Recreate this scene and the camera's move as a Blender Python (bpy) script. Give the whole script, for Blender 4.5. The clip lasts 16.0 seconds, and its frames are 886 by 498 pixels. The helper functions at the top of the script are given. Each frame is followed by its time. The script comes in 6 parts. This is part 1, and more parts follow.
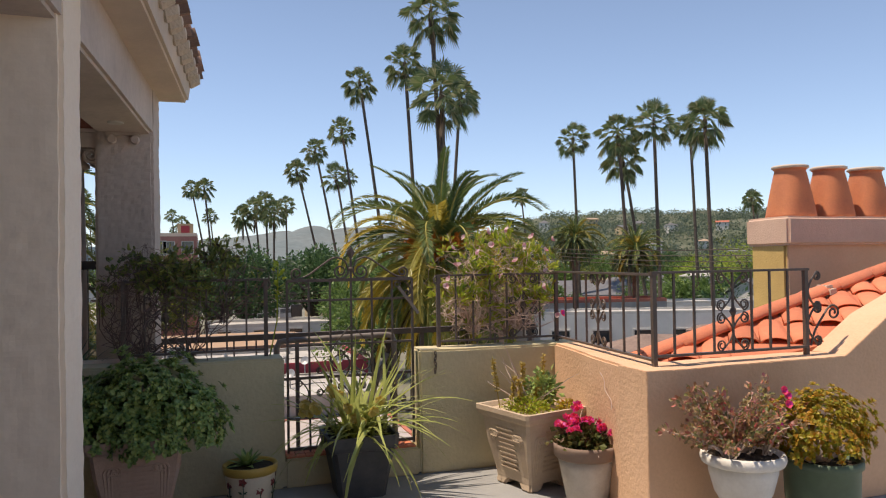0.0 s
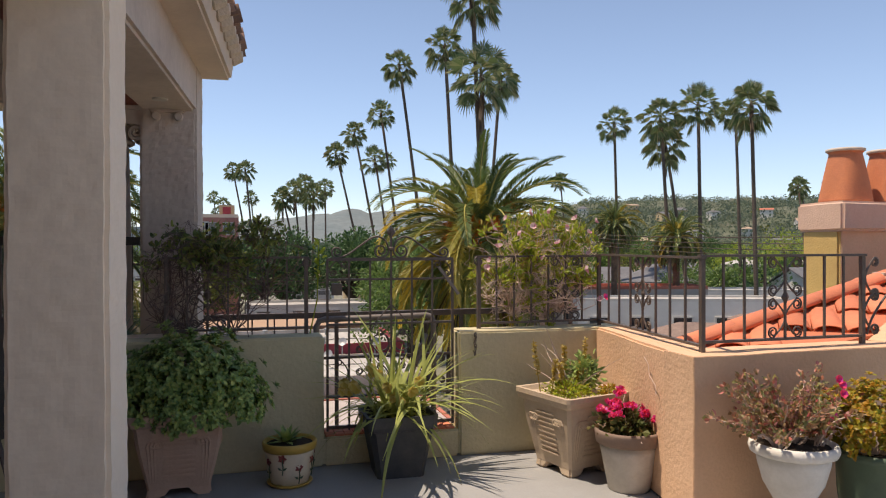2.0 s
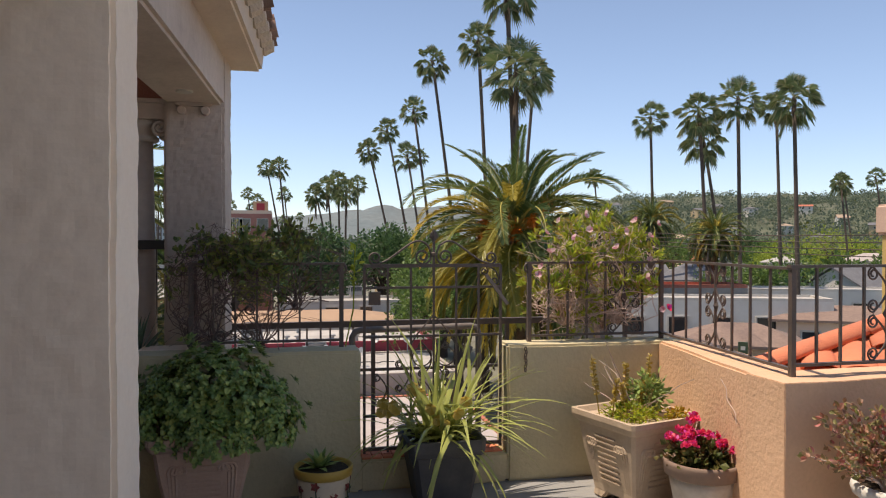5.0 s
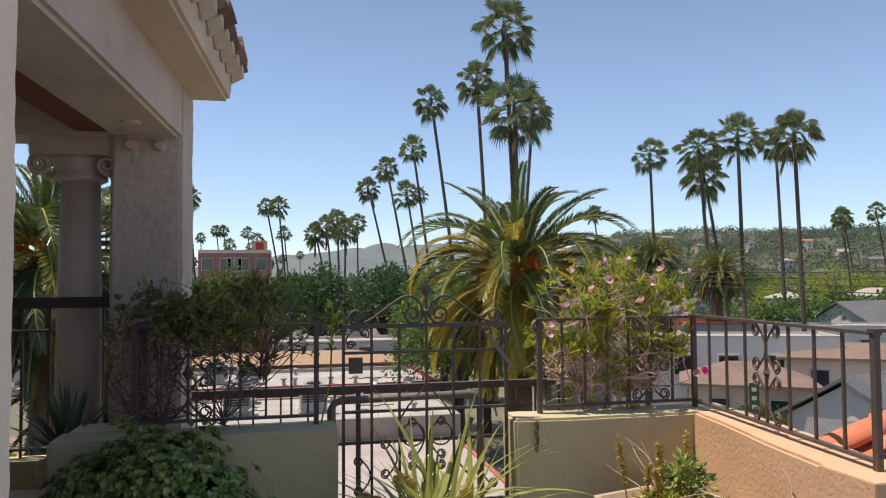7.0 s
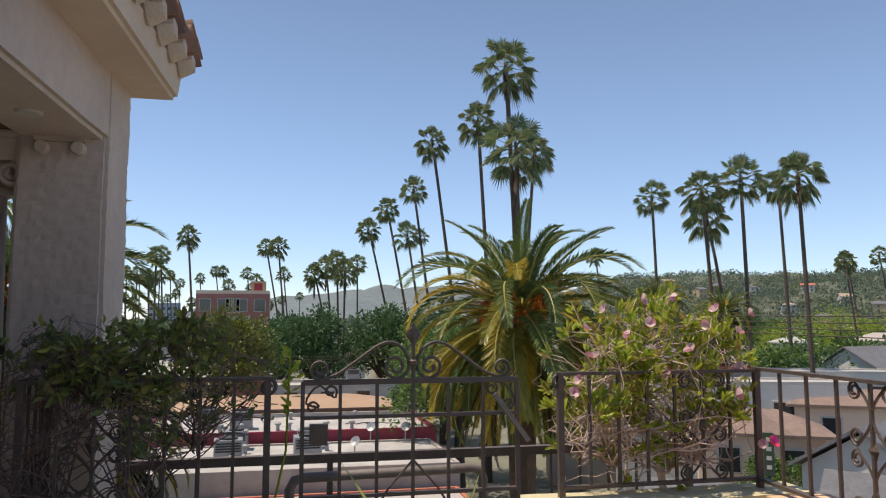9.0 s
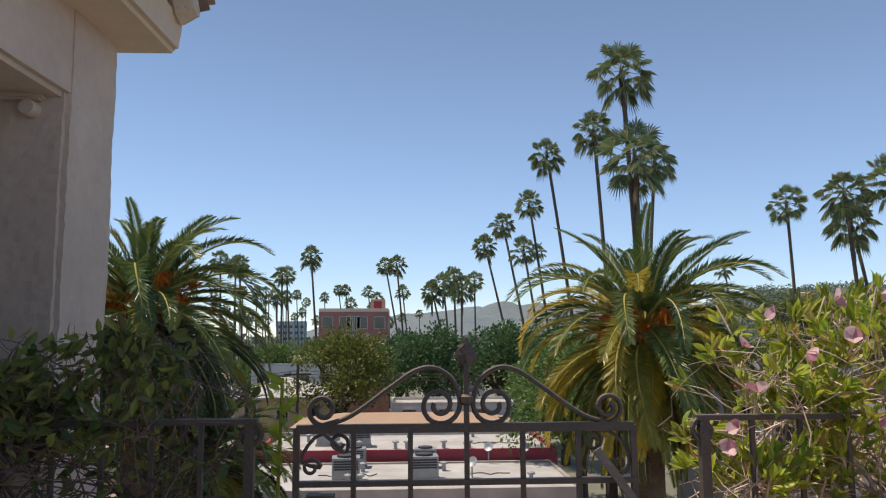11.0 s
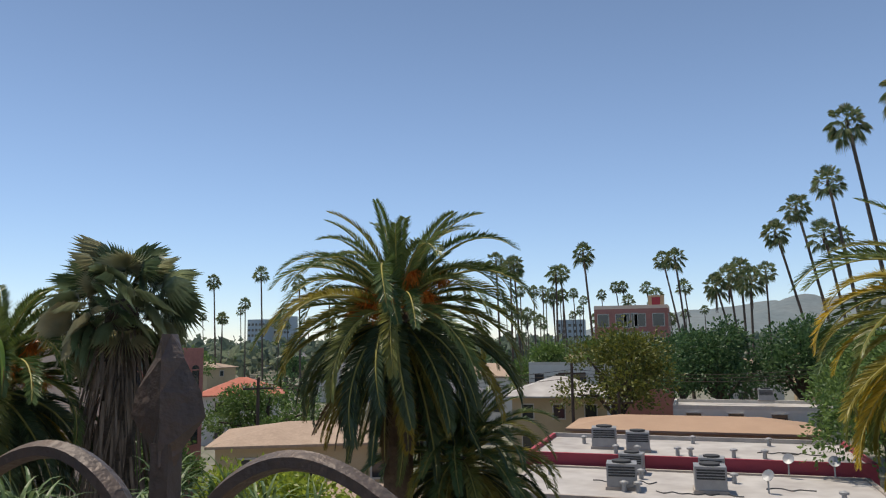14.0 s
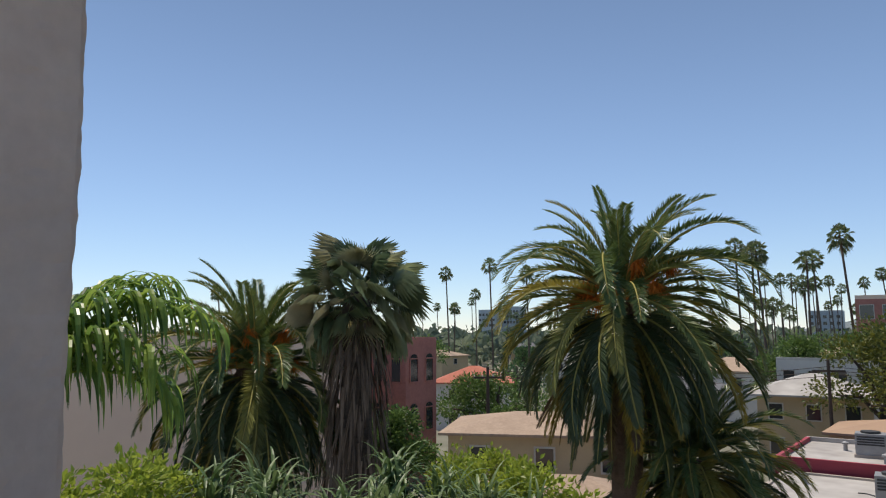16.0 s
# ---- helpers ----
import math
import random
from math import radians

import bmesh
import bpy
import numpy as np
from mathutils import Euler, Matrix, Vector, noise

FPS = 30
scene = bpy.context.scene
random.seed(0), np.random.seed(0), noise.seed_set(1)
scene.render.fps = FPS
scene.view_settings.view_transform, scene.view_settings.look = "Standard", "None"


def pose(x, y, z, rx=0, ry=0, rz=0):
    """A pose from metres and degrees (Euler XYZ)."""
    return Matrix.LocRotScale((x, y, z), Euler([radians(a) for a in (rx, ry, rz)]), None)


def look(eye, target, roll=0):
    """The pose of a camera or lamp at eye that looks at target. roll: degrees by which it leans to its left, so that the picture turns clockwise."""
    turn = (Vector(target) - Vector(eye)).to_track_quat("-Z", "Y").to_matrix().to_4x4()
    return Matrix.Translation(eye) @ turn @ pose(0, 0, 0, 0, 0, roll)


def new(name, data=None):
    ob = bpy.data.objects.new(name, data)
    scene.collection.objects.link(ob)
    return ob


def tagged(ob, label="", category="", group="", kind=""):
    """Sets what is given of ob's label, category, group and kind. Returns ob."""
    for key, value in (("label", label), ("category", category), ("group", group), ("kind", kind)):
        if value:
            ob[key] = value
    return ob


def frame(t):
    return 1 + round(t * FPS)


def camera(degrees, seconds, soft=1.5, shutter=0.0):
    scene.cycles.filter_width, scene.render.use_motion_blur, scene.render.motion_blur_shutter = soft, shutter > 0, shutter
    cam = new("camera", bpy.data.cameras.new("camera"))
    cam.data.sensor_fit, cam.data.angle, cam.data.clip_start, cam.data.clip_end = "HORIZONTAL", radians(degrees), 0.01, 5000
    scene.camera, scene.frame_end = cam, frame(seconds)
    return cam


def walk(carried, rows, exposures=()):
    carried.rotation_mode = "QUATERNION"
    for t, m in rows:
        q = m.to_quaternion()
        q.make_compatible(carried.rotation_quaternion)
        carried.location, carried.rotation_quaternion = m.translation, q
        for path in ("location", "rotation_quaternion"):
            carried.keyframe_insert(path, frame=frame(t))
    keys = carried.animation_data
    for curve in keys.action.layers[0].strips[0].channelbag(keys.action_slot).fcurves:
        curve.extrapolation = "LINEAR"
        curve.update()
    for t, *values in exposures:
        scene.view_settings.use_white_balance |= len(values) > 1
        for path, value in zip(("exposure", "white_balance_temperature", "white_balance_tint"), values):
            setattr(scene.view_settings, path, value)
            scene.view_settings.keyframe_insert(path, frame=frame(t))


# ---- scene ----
cam = camera(62.4, 16.0, soft=1.15)
PATH = [
    (0, (-1.563, 0.185, 1.491), (-0.956, 2.09, 1.524), -0.9),
    (0.5, (-1.562, 0.186, 1.489), (-0.995, 2.104, 1.513), -0.7),
    (1, (-1.57, 0.204, 1.482), (-1.03, 2.13, 1.496), -0.5),
    (1.5, (-1.572, 0.235, 1.473), (-1.049, 2.165, 1.475), -0.3),
    (2, (-1.571, 0.254, 1.464), (-1.062, 2.188, 1.455), -0.1),
    (2.5, (-1.572, 0.276, 1.457), (-1.076, 2.214, 1.436), 0.1),
    (3, (-1.582, 0.294, 1.455), (-1.099, 2.235, 1.427), 0.4),
    (3.5, (-1.593, 0.328, 1.451), (-1.129, 2.273, 1.423), 0.7),
    (4, (-1.597, 0.399, 1.459), (-1.155, 2.35, 1.435), 0.7),
    (6.5, (-1.42, 1.267, 1.611), (-1.002, 3.223, 1.643), -0.5),
    (7, (-1.37, 1.399, 1.614), (-0.946, 3.352, 1.697), -0.4),
    (7.5, (-1.292, 1.576, 1.622), (-0.86, 3.525, 1.752), -0.2),
    (8, (-1.243, 1.779, 1.61), (-0.802, 3.724, 1.768), -0.0),
    (10.5, (-0.909, 3.058, 1.609), (-0.677, 5.031, 1.846), -0.2),
    (11, (-0.791, 3.29, 1.601), (-0.689, 5.273, 1.845), -0.3),
    (11.5, (-0.654, 3.555, 1.589), (-0.697, 5.539, 1.838), -0.4),
    (12, (-0.508, 3.834, 1.596), (-0.681, 5.81, 1.852), -0.5),
    (12.5, (-0.345, 4.086, 1.592), (-0.633, 6.048, 1.851), 0.0),
    (13, (-0.28, 4.287, 1.585), (-0.676, 6.231, 1.842), -0.1),
    (13.5, (-0.269, 4.517, 1.59), (-0.779, 6.434, 1.841), -0.4),
    (14, (-0.300, 4.820, 1.600), (-0.933, 6.701, 1.846), -0.7),
    (14.5, (-0.290, 5.000, 1.615), (-1.065, 6.828, 1.862), -0.9),
    (15, (-0.310, 5.140, 1.630), (-1.243, 6.892, 1.876), -0.9),
    (15.5, (-0.335, 5.250, 1.645), (-1.410, 6.919, 1.886), -0.6),
    (16, (-0.360, 5.335, 1.650), (-1.538, 6.935, 1.874), -0.1),
]
walk(cam, [(t, look(eye, target, roll)) for t, eye, target, roll in PATH],
     exposures=[(0, 0.42, 7850, 15), (4, 0.46, 7950, 16), (7, 0.36, 7500, 13), (10.5, 0.28, 7300, 12), (13, 0.13, 7150, 11), (16, 0.06, 7100, 11)])

# ---- light ----
SUN_TO = Vector((-0.33, 0.07, 0.94)).normalized()
world = bpy.data.worlds.new("sky")
scene.world = world
world.use_nodes = True
wn = world.node_tree
sky = wn.nodes.new("ShaderNodeTexSky")
sky.sky_type = "NISHITA"
sky.sun_disc = False
sky.sun_elevation = math.asin(SUN_TO.z)
sky.sun_rotation = math.atan2(SUN_TO.x, SUN_TO.y)
sky.altitude = 100
sky.air_density = 0.85
sky.dust_density = 0.0
sky.ozone_density = 4.6
haze = wn.nodes.new("ShaderNodeMixRGB")
haze.inputs["Fac"].default_value = 0.32
haze.inputs["Color2"].default_value = (2.0, 3.2, 5.6, 1)
wn.links.new(sky.outputs["Color"], haze.inputs["Color1"])
# deeper blue towards the zenith
up = wn.nodes.new("ShaderNodeTexCoord")
parts = wn.nodes.new("ShaderNodeSeparateXYZ")
wn.links.new(up.outputs["Generated"], parts.inputs["Vector"])
fall = wn.nodes.new("ShaderNodeMapRange")
fall.interpolation_type = "SMOOTHSTEP"
fall.inputs["From Min"].default_value = 0.10
fall.inputs["From Max"].default_value = 0.60
fall.inputs["To Min"].default_value = 1.0
fall.inputs["To Max"].default_value = 0.66
wn.links.new(parts.outputs["Z"], fall.inputs["Value"])
deep = wn.nodes.new("ShaderNodeVectorMath")
deep.operation = "SCALE"
wn.links.new(haze.outputs["Color"], deep.inputs[0])
wn.links.new(fall.outputs["Result"], deep.inputs["Scale"])
wn.links.new(deep.outputs["Vector"], wn.nodes["Background"].inputs["Color"])
wn.nodes["Background"].inputs["Strength"].default_value = 0.146
sun_data = bpy.data.lights.new("sun", "SUN")
sun_data.energy = 3.7
sun_data.angle = radians(0.53)
sun_data.color = (1.0, 0.95, 0.87)
sun = new("sun", sun_data)
sun.matrix_world = look(SUN_TO * 40, (0, 0, 0))

# ---- materials ----


def mat(name, col, rough=0.8, metal=0.0, col2=None, scale=3.0, mix=0.5, bump=0.0, bump_scale=60.0, fine=0.08,
        island=0.0, rand=0.0, glow=0.0, stretch=(1, 1, 1), spec=0.4, bump_dist=0.01):
    """Base colour with large stains, fine grain, relief and per-piece variation."""
    m = bpy.data.materials.new(name)
    m.use_nodes = True
    t = m.node_tree
    n, l = t.nodes, t.links
    b = n["Principled BSDF"]
    b.inputs["Roughness"].default_value = rough
    b.inputs["Metallic"].default_value = metal
    b.inputs["Specular IOR Level"].default_value = spec
    co = n.new("ShaderNodeTexCoord")
    mp = n.new("ShaderNodeMapping")
    mp.inputs["Scale"].default_value = stretch
    l.new(co.outputs["Object"], mp.inputs["Vector"])
    big = n.new("ShaderNodeTexNoise")
    big.inputs["Scale"].default_value = scale
    big.inputs["Detail"].default_value = 6
    big.inputs["Roughness"].default_value = 0.65
    l.new(mp.outputs["Vector"], big.inputs["Vector"])
    ramp = n.new("ShaderNodeValToRGB")
    ramp.color_ramp.elements[0].position = 0.35
    ramp.color_ramp.elements[1].position = 0.68
    l.new(big.outputs["Fac"], ramp.inputs["Fac"])
    mx = n.new("ShaderNodeMix")
    mx.data_type = "RGBA"
    c2 = col2 or tuple(c * 0.7 for c in col)
    mx.inputs["A"].default_value = (*col, 1)
    mx.inputs["B"].default_value = (*c2, 1)
    mul = n.new("ShaderNodeMath")
    mul.operation = "MULTIPLY"
    mul.inputs[1].default_value = mix
    l.new(ramp.outputs["Color"], mul.inputs[0])
    l.new(mul.outputs[0], mx.inputs["Factor"])
    out = mx.outputs["Result"]
    grain = n.new("ShaderNodeTexNoise")
    grain.inputs["Scale"].default_value = bump_scale
    grain.inputs["Detail"].default_value = 3
    l.new(mp.outputs["Vector"], grain.inputs["Vector"])
    hsv = n.new("ShaderNodeHueSaturation")
    l.new(out, hsv.inputs["Color"])
    val = n.new("ShaderNodeMath")
    val.operation = "MULTIPLY_ADD"
    val.inputs[1].default_value = 2 * fine
    val.inputs[2].default_value = 1 - fine
    l.new(grain.outputs["Fac"], val.inputs[0])
    v = val.outputs[0]
    for amount, node, socket in ((island, "ShaderNodeNewGeometry", "Random Per Island"), (rand, "ShaderNodeObjectInfo", "Random")):
        if amount:
            g = n.new(node)
            a = n.new("ShaderNodeMath")
            a.operation = "MULTIPLY_ADD"
            a.inputs[1].default_value = 2 * amount
            a.inputs[2].default_value = 1 - amount
            l.new(g.outputs[socket], a.inputs[0])
            p = n.new("ShaderNodeMath")
            p.operation = "MULTIPLY"
            l.new(v, p.inputs[0])
            l.new(a.outputs[0], p.inputs[1])
            v = p.outputs[0]
    l.new(v, hsv.inputs["Value"])
    l.new(hsv.outputs["Color"], b.inputs["Base Color"])
    if bump:
        bp = n.new("ShaderNodeBump")
        bp.inputs["Strength"].default_value = bump
        bp.inputs["Distance"].default_value = bump_dist
        l.new(grain.outputs["Fac"], bp.inputs["Height"])
        l.new(bp.outputs["Normal"], b.inputs["Normal"])
    return m


def leafmat(name, cols, rough=0.45, translucent=0.35, per_object=False):
    """Foliage: colour varies from leaf to leaf, light comes through."""
    m = bpy.data.materials.new(name)
    m.use_nodes = True
    t = m.node_tree
    n, l = t.nodes, t.links
    b = n["Principled BSDF"]
    b.inputs["Roughness"].default_value = rough
    b.inputs["Specular IOR Level"].default_value = 0.35
    g = n.new("ShaderNodeObjectInfo" if per_object else "ShaderNodeNewGeometry")
    ramp = n.new("ShaderNodeValToRGB")
    r = ramp.color_ramp
    r.elements[0].color = (*cols[0], 1)
    r.elements[1].color = (*cols[-1], 1)
    for i, c in enumerate(cols[1:-1]):
        e = r.elements.new((i + 1) / (len(cols) - 1))
        e.color = (*c, 1)
    l.new(g.outputs["Random" if per_object else "Random Per Island"], ramp.inputs["Fac"])
    co = n.new("ShaderNodeTexCoord")
    nz = n.new("ShaderNodeTexNoise")
    nz.inputs["Scale"].default_value = 2.5
    nz.inputs["Detail"].default_value = 5
    l.new(co.outputs["Object"], nz.inputs["Vector"])
    v = n.new("ShaderNodeMath")
    v.operation = "MULTIPLY_ADD"
    v.inputs[1].default_value = 1.0
    v.inputs[2].default_value = 0.5
    l.new(nz.outputs["Fac"], v.inputs[0])
    hsv = n.new("ShaderNodeHueSaturation")
    l.new(ramp.outputs["Color"], hsv.inputs["Color"])
    l.new(v.outputs[0], hsv.inputs["Value"])
    l.new(hsv.outputs["Color"], b.inputs["Base Color"])
    tr = n.new("ShaderNodeBsdfTranslucent")
    l.new(hsv.outputs["Color"], tr.inputs["Color"])
    mixn = n.new("ShaderNodeMixShader")
    mixn.inputs[0].default_value = translucent
    l.new(b.outputs[0], mixn.inputs[1])
    l.new(tr.outputs[0], mixn.inputs[2])
    l.new(mixn.outputs[0], n["Material Output"].inputs["Surface"])
    return m


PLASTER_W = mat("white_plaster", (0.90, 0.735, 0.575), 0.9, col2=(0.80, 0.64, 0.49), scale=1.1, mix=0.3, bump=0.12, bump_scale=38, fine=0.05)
# stained plaster, its base also greyed to hold the loggia's shade
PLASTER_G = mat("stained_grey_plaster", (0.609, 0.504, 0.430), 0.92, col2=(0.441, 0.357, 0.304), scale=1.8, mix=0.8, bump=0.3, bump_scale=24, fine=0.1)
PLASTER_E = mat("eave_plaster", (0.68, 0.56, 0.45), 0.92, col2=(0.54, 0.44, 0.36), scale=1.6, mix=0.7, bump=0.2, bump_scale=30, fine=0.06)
OLIVE = mat("olive_plaster", (0.60, 0.52, 0.33), 0.9, col2=(0.48, 0.41, 0.27), scale=2.2, mix=0.6, bump=0.45, bump_scale=40)
OCHRE = mat("ochre_plaster", (0.71, 0.455, 0.295), 0.9, col2=(0.62, 0.375, 0.235), scale=3.0, mix=0.6, bump=0.45, bump_scale=55, bump_dist=0.008)
FLOORM = mat("grey_floor_paint", (0.335, 0.335, 0.335), 0.6, col2=(0.26, 0.26, 0.26), scale=1.3, mix=0.8, bump=0.15, bump_scale=80, fine=0.12)
IRON = mat("wrought_iron", (0.105, 0.085, 0.076), 0.55, 0.2, col2=(0.17, 0.115, 0.085), scale=18, mix=0.6, bump=0.3, bump_scale=120)
IRON_GREY = mat("grey_tube", (0.22, 0.19, 0.17), 0.6, 0.2, col2=(0.14, 0.1, 0.08), scale=12, mix=0.6, bump=0.2)
WOOD_DARK = mat("dark_wood", (0.06, 0.045, 0.035), 0.8, scale=5, stretch=(1, 8, 8), bump=0.3)
WOOD_RED = mat("red_wood", (0.22, 0.06, 0.035), 0.75, scale=5, stretch=(8, 1, 8), bump=0.3)
CEIL = mat("loggia_ceiling", (0.40, 0.33, 0.28), 0.9, scale=2, bump=0.2)
TERRA = mat("terracotta_tile", (0.66, 0.215, 0.115), 0.8, col2=(0.54, 0.165, 0.09), scale=6, mix=0.7, bump=0.3, bump_scale=70, island=0.18, rand=0.18)
TERRA_OLD = mat("old_roof_tile", (0.36, 0.19, 0.12), 0.85, col2=(0.16, 0.11, 0.09), scale=5, mix=0.8, bump=0.3, rand=0.35)
TERRA_POT = mat("terracotta_chimney_pot", (0.62, 0.22, 0.10), 0.8, col2=(0.5, 0.17, 0.09), scale=5, mix=0.7, bump=0.25)
MORTAR = mat("pale_mortar", (0.62, 0.52, 0.42), 0.95, scale=8, bump=0.5)
PINK_PLASTER = mat("pink_beige_plaster", (0.66, 0.45, 0.34), 0.9, col2=(0.55, 0.36, 0.28), scale=3, mix=0.7, bump=0.4)
YELLOW_PLASTER = mat("yellow_plaster", (0.64, 0.44, 0.16), 0.9, col2=(0.5, 0.33, 0.13), scale=2, mix=0.8, bump=0.4)
SAND_POT = mat("sand_coloured_planter", (0.54, 0.42, 0.31), 0.85, col2=(0.43, 0.32, 0.23), scale=6, mix=0.7, bump=0.3)
CLAY_POT = mat("brown_clay_planter", (0.52, 0.34, 0.25), 0.85, col2=(0.42, 0.27, 0.2), scale=6, mix=0.7, bump=0.3)
BLACK_POT = mat("black_plastic", (0.045, 0.048, 0.055), 0.5, col2=(0.11, 0.105, 0.1), scale=9, mix=0.5)
CREAM = mat("cream_glaze", (0.66, 0.56, 0.42), 0.35, scale=8, mix=0.3)
YGLAZE = mat("mustard_glaze", (0.52, 0.33, 0.07), 0.35, scale=8, mix=0.5)
PAINTR = mat("red_brown_glaze", (0.25, 0.05, 0.04), 0.4)
PAINTG = mat("dark_green_glaze", (0.06, 0.09, 0.05), 0.4)
WHITE_POT = mat("white_pot", (0.72, 0.70, 0.66), 0.6, col2=(0.55, 0.52, 0.47), scale=7, mix=0.6, bump=0.1)
GREY_POT = mat("grey_white_pot", (0.58, 0.53, 0.47), 0.75, col2=(0.42, 0.36, 0.3), scale=7, mix=0.7, bump=0.2)
BROWN_RIM = mat("brown_rim", (0.26, 0.18, 0.14), 0.8, scale=7, mix=0.6)
GREEN_POT = mat("green_pot", (0.10, 0.15, 0.10), 0.5, scale=7, mix=0.6)
SOIL = mat("soil", (0.05, 0.035, 0.025), 1.0, scale=30, mix=0.8, bump=1.0, bump_scale=50)
TWIG = mat("bare_twig", (0.600, 0.444, 0.372), 0.9, scale=20, island=0.35)
TWIG_DARK = mat("dark_twig", (0.19, 0.125, 0.115), 0.9, scale=20, island=0.35)
TWIG_PALE = mat("pale_stem", (0.525, 0.413, 0.350), 0.9, scale=20, island=0.3)
BARK = mat("palm_bark", (0.13, 0.10, 0.08), 0.95, col2=(0.07, 0.055, 0.045), scale=3, mix=0.8, bump=0.8, bump_scale=9, stretch=(1, 1, 3), bump_dist=0.05, fine=0.3)
BARK_DATE = mat("date_palm_bark", (0.16, 0.10, 0.065), 0.95, col2=(0.08, 0.05, 0.035), scale=3, mix=0.8, bump=1.0, bump_scale=7, bump_dist=0.08, fine=0.3)
THATCH = mat("dead_frond_skirt", (0.20, 0.145, 0.105), 1.0, col2=(0.1, 0.07, 0.05), scale=3, mix=0.8, island=0.4, stretch=(4, 4, 1))
FRUIT = mat("orange_fruit_stalks", (0.80, 0.26, 0.035), 0.7, col2=(0.60, 0.13, 0.02), scale=6, mix=0.7, island=0.35)
RACHIS = mat("frond_rib", (0.42, 0.36, 0.10), 0.5, col2=(0.30, 0.27, 0.08), scale=2, mix=0.6)
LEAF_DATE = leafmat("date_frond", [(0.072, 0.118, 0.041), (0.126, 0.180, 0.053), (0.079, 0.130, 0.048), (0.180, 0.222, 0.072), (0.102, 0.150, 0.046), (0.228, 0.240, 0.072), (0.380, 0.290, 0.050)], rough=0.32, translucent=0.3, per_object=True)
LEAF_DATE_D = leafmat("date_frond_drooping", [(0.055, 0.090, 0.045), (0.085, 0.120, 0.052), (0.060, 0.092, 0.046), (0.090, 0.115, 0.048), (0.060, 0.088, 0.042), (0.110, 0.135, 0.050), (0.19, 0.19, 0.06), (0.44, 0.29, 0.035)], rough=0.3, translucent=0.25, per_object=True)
# yellower fronds of one palm, with sunlight put into their colour
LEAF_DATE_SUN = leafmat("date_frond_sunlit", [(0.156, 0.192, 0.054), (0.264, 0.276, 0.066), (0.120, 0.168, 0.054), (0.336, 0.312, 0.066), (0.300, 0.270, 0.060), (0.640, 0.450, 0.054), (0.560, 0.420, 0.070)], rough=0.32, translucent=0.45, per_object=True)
LEAF_DEAD = leafmat("date_frond_dead", [(0.138, 0.092, 0.052), (0.092, 0.069, 0.040), (0.184, 0.127, 0.057)], per_object=True, translucent=0.15)
LEAF_FAN = leafmat("fan_leaf", [(0.115, 0.180, 0.082), (0.180, 0.245, 0.110), (0.135, 0.195, 0.088), (0.275, 0.305, 0.155), (0.44, 0.40, 0.24)], rough=0.32)
LEAF_FAN_P = leafmat("fan_leaf_big", [(0.15, 0.22, 0.11), (0.25, 0.31, 0.17), (0.18, 0.24, 0.12), (0.34, 0.38, 0.22), (0.48, 0.43, 0.27)], rough=0.32, per_object=True)
LEAF_TREE = leafmat("tree_leaf", [(0.066, 0.124, 0.036), (0.118, 0.196, 0.049), (0.186, 0.272, 0.074)])
LEAF_TREE_D = leafmat("dark_tree_leaf", [(0.036, 0.086, 0.036), (0.074, 0.143, 0.053), (0.117, 0.198, 0.074)])
# hill leaves: distance haze is put into these greyed base colours
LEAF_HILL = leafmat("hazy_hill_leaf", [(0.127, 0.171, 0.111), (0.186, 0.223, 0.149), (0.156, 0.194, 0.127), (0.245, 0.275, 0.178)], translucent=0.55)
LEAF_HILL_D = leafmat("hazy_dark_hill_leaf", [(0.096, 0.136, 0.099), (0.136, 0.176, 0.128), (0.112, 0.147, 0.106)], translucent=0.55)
LEAF_TREE_Y = leafmat("yellow_tree_leaf", [(0.08, 0.105, 0.025), (0.20, 0.20, 0.035), (0.055, 0.09, 0.028)])
LEAF_LIME = leafmat("lime_leaf", [(0.26, 0.33, 0.045), (0.40, 0.46, 0.07), (0.19, 0.28, 0.045)], translucent=0.45)
LEAF_JADE = leafmat("rosette_leaf", [(0.150, 0.230, 0.080), (0.260, 0.370, 0.115), (0.440, 0.510, 0.160)], rough=0.32, translucent=0.2)
LEAF_STRAP = leafmat("strap_leaf", [(0.13, 0.21, 0.045), (0.25, 0.32, 0.075), (0.46, 0.48, 0.16), (0.09, 0.15, 0.04)], rough=0.18, translucent=0.35)
LEAF_DRAC = leafmat("dark_strap_leaf", [(0.07, 0.13, 0.045), (0.13, 0.20, 0.07), (0.21, 0.28, 0.12), (0.09, 0.15, 0.05)], translucent=0.25)
LEAF_AGAVE = leafmat("agave_leaf", [(0.090, 0.144, 0.090), (0.144, 0.198, 0.126), (0.064, 0.100, 0.054)], translucent=0.15)
LEAF_BUSH = leafmat("bush_leaf", [(0.34, 0.42, 0.045), (0.52, 0.54, 0.065), (0.21, 0.32, 0.045), (0.44, 0.30, 0.10)], translucent=0.45)
LEAF_VINE = leafmat("vine_leaf", [(0.09, 0.13, 0.045), (0.15, 0.19, 0.055), (0.30, 0.33, 0.075), (0.15, 0.09, 0.07)], translucent=0.35)
LEAF_RED = leafmat("red_green_leaf", [(0.54, 0.13, 0.12), (0.27, 0.28, 0.085), (0.62, 0.30, 0.22), (0.20, 0.24, 0.085), (0.50, 0.20, 0.20)])
LEAF_GOLD = leafmat("golden_leaf", [(0.50, 0.36, 0.035), (0.30, 0.29, 0.035), (0.52, 0.24, 0.035), (0.20, 0.25, 0.035)])
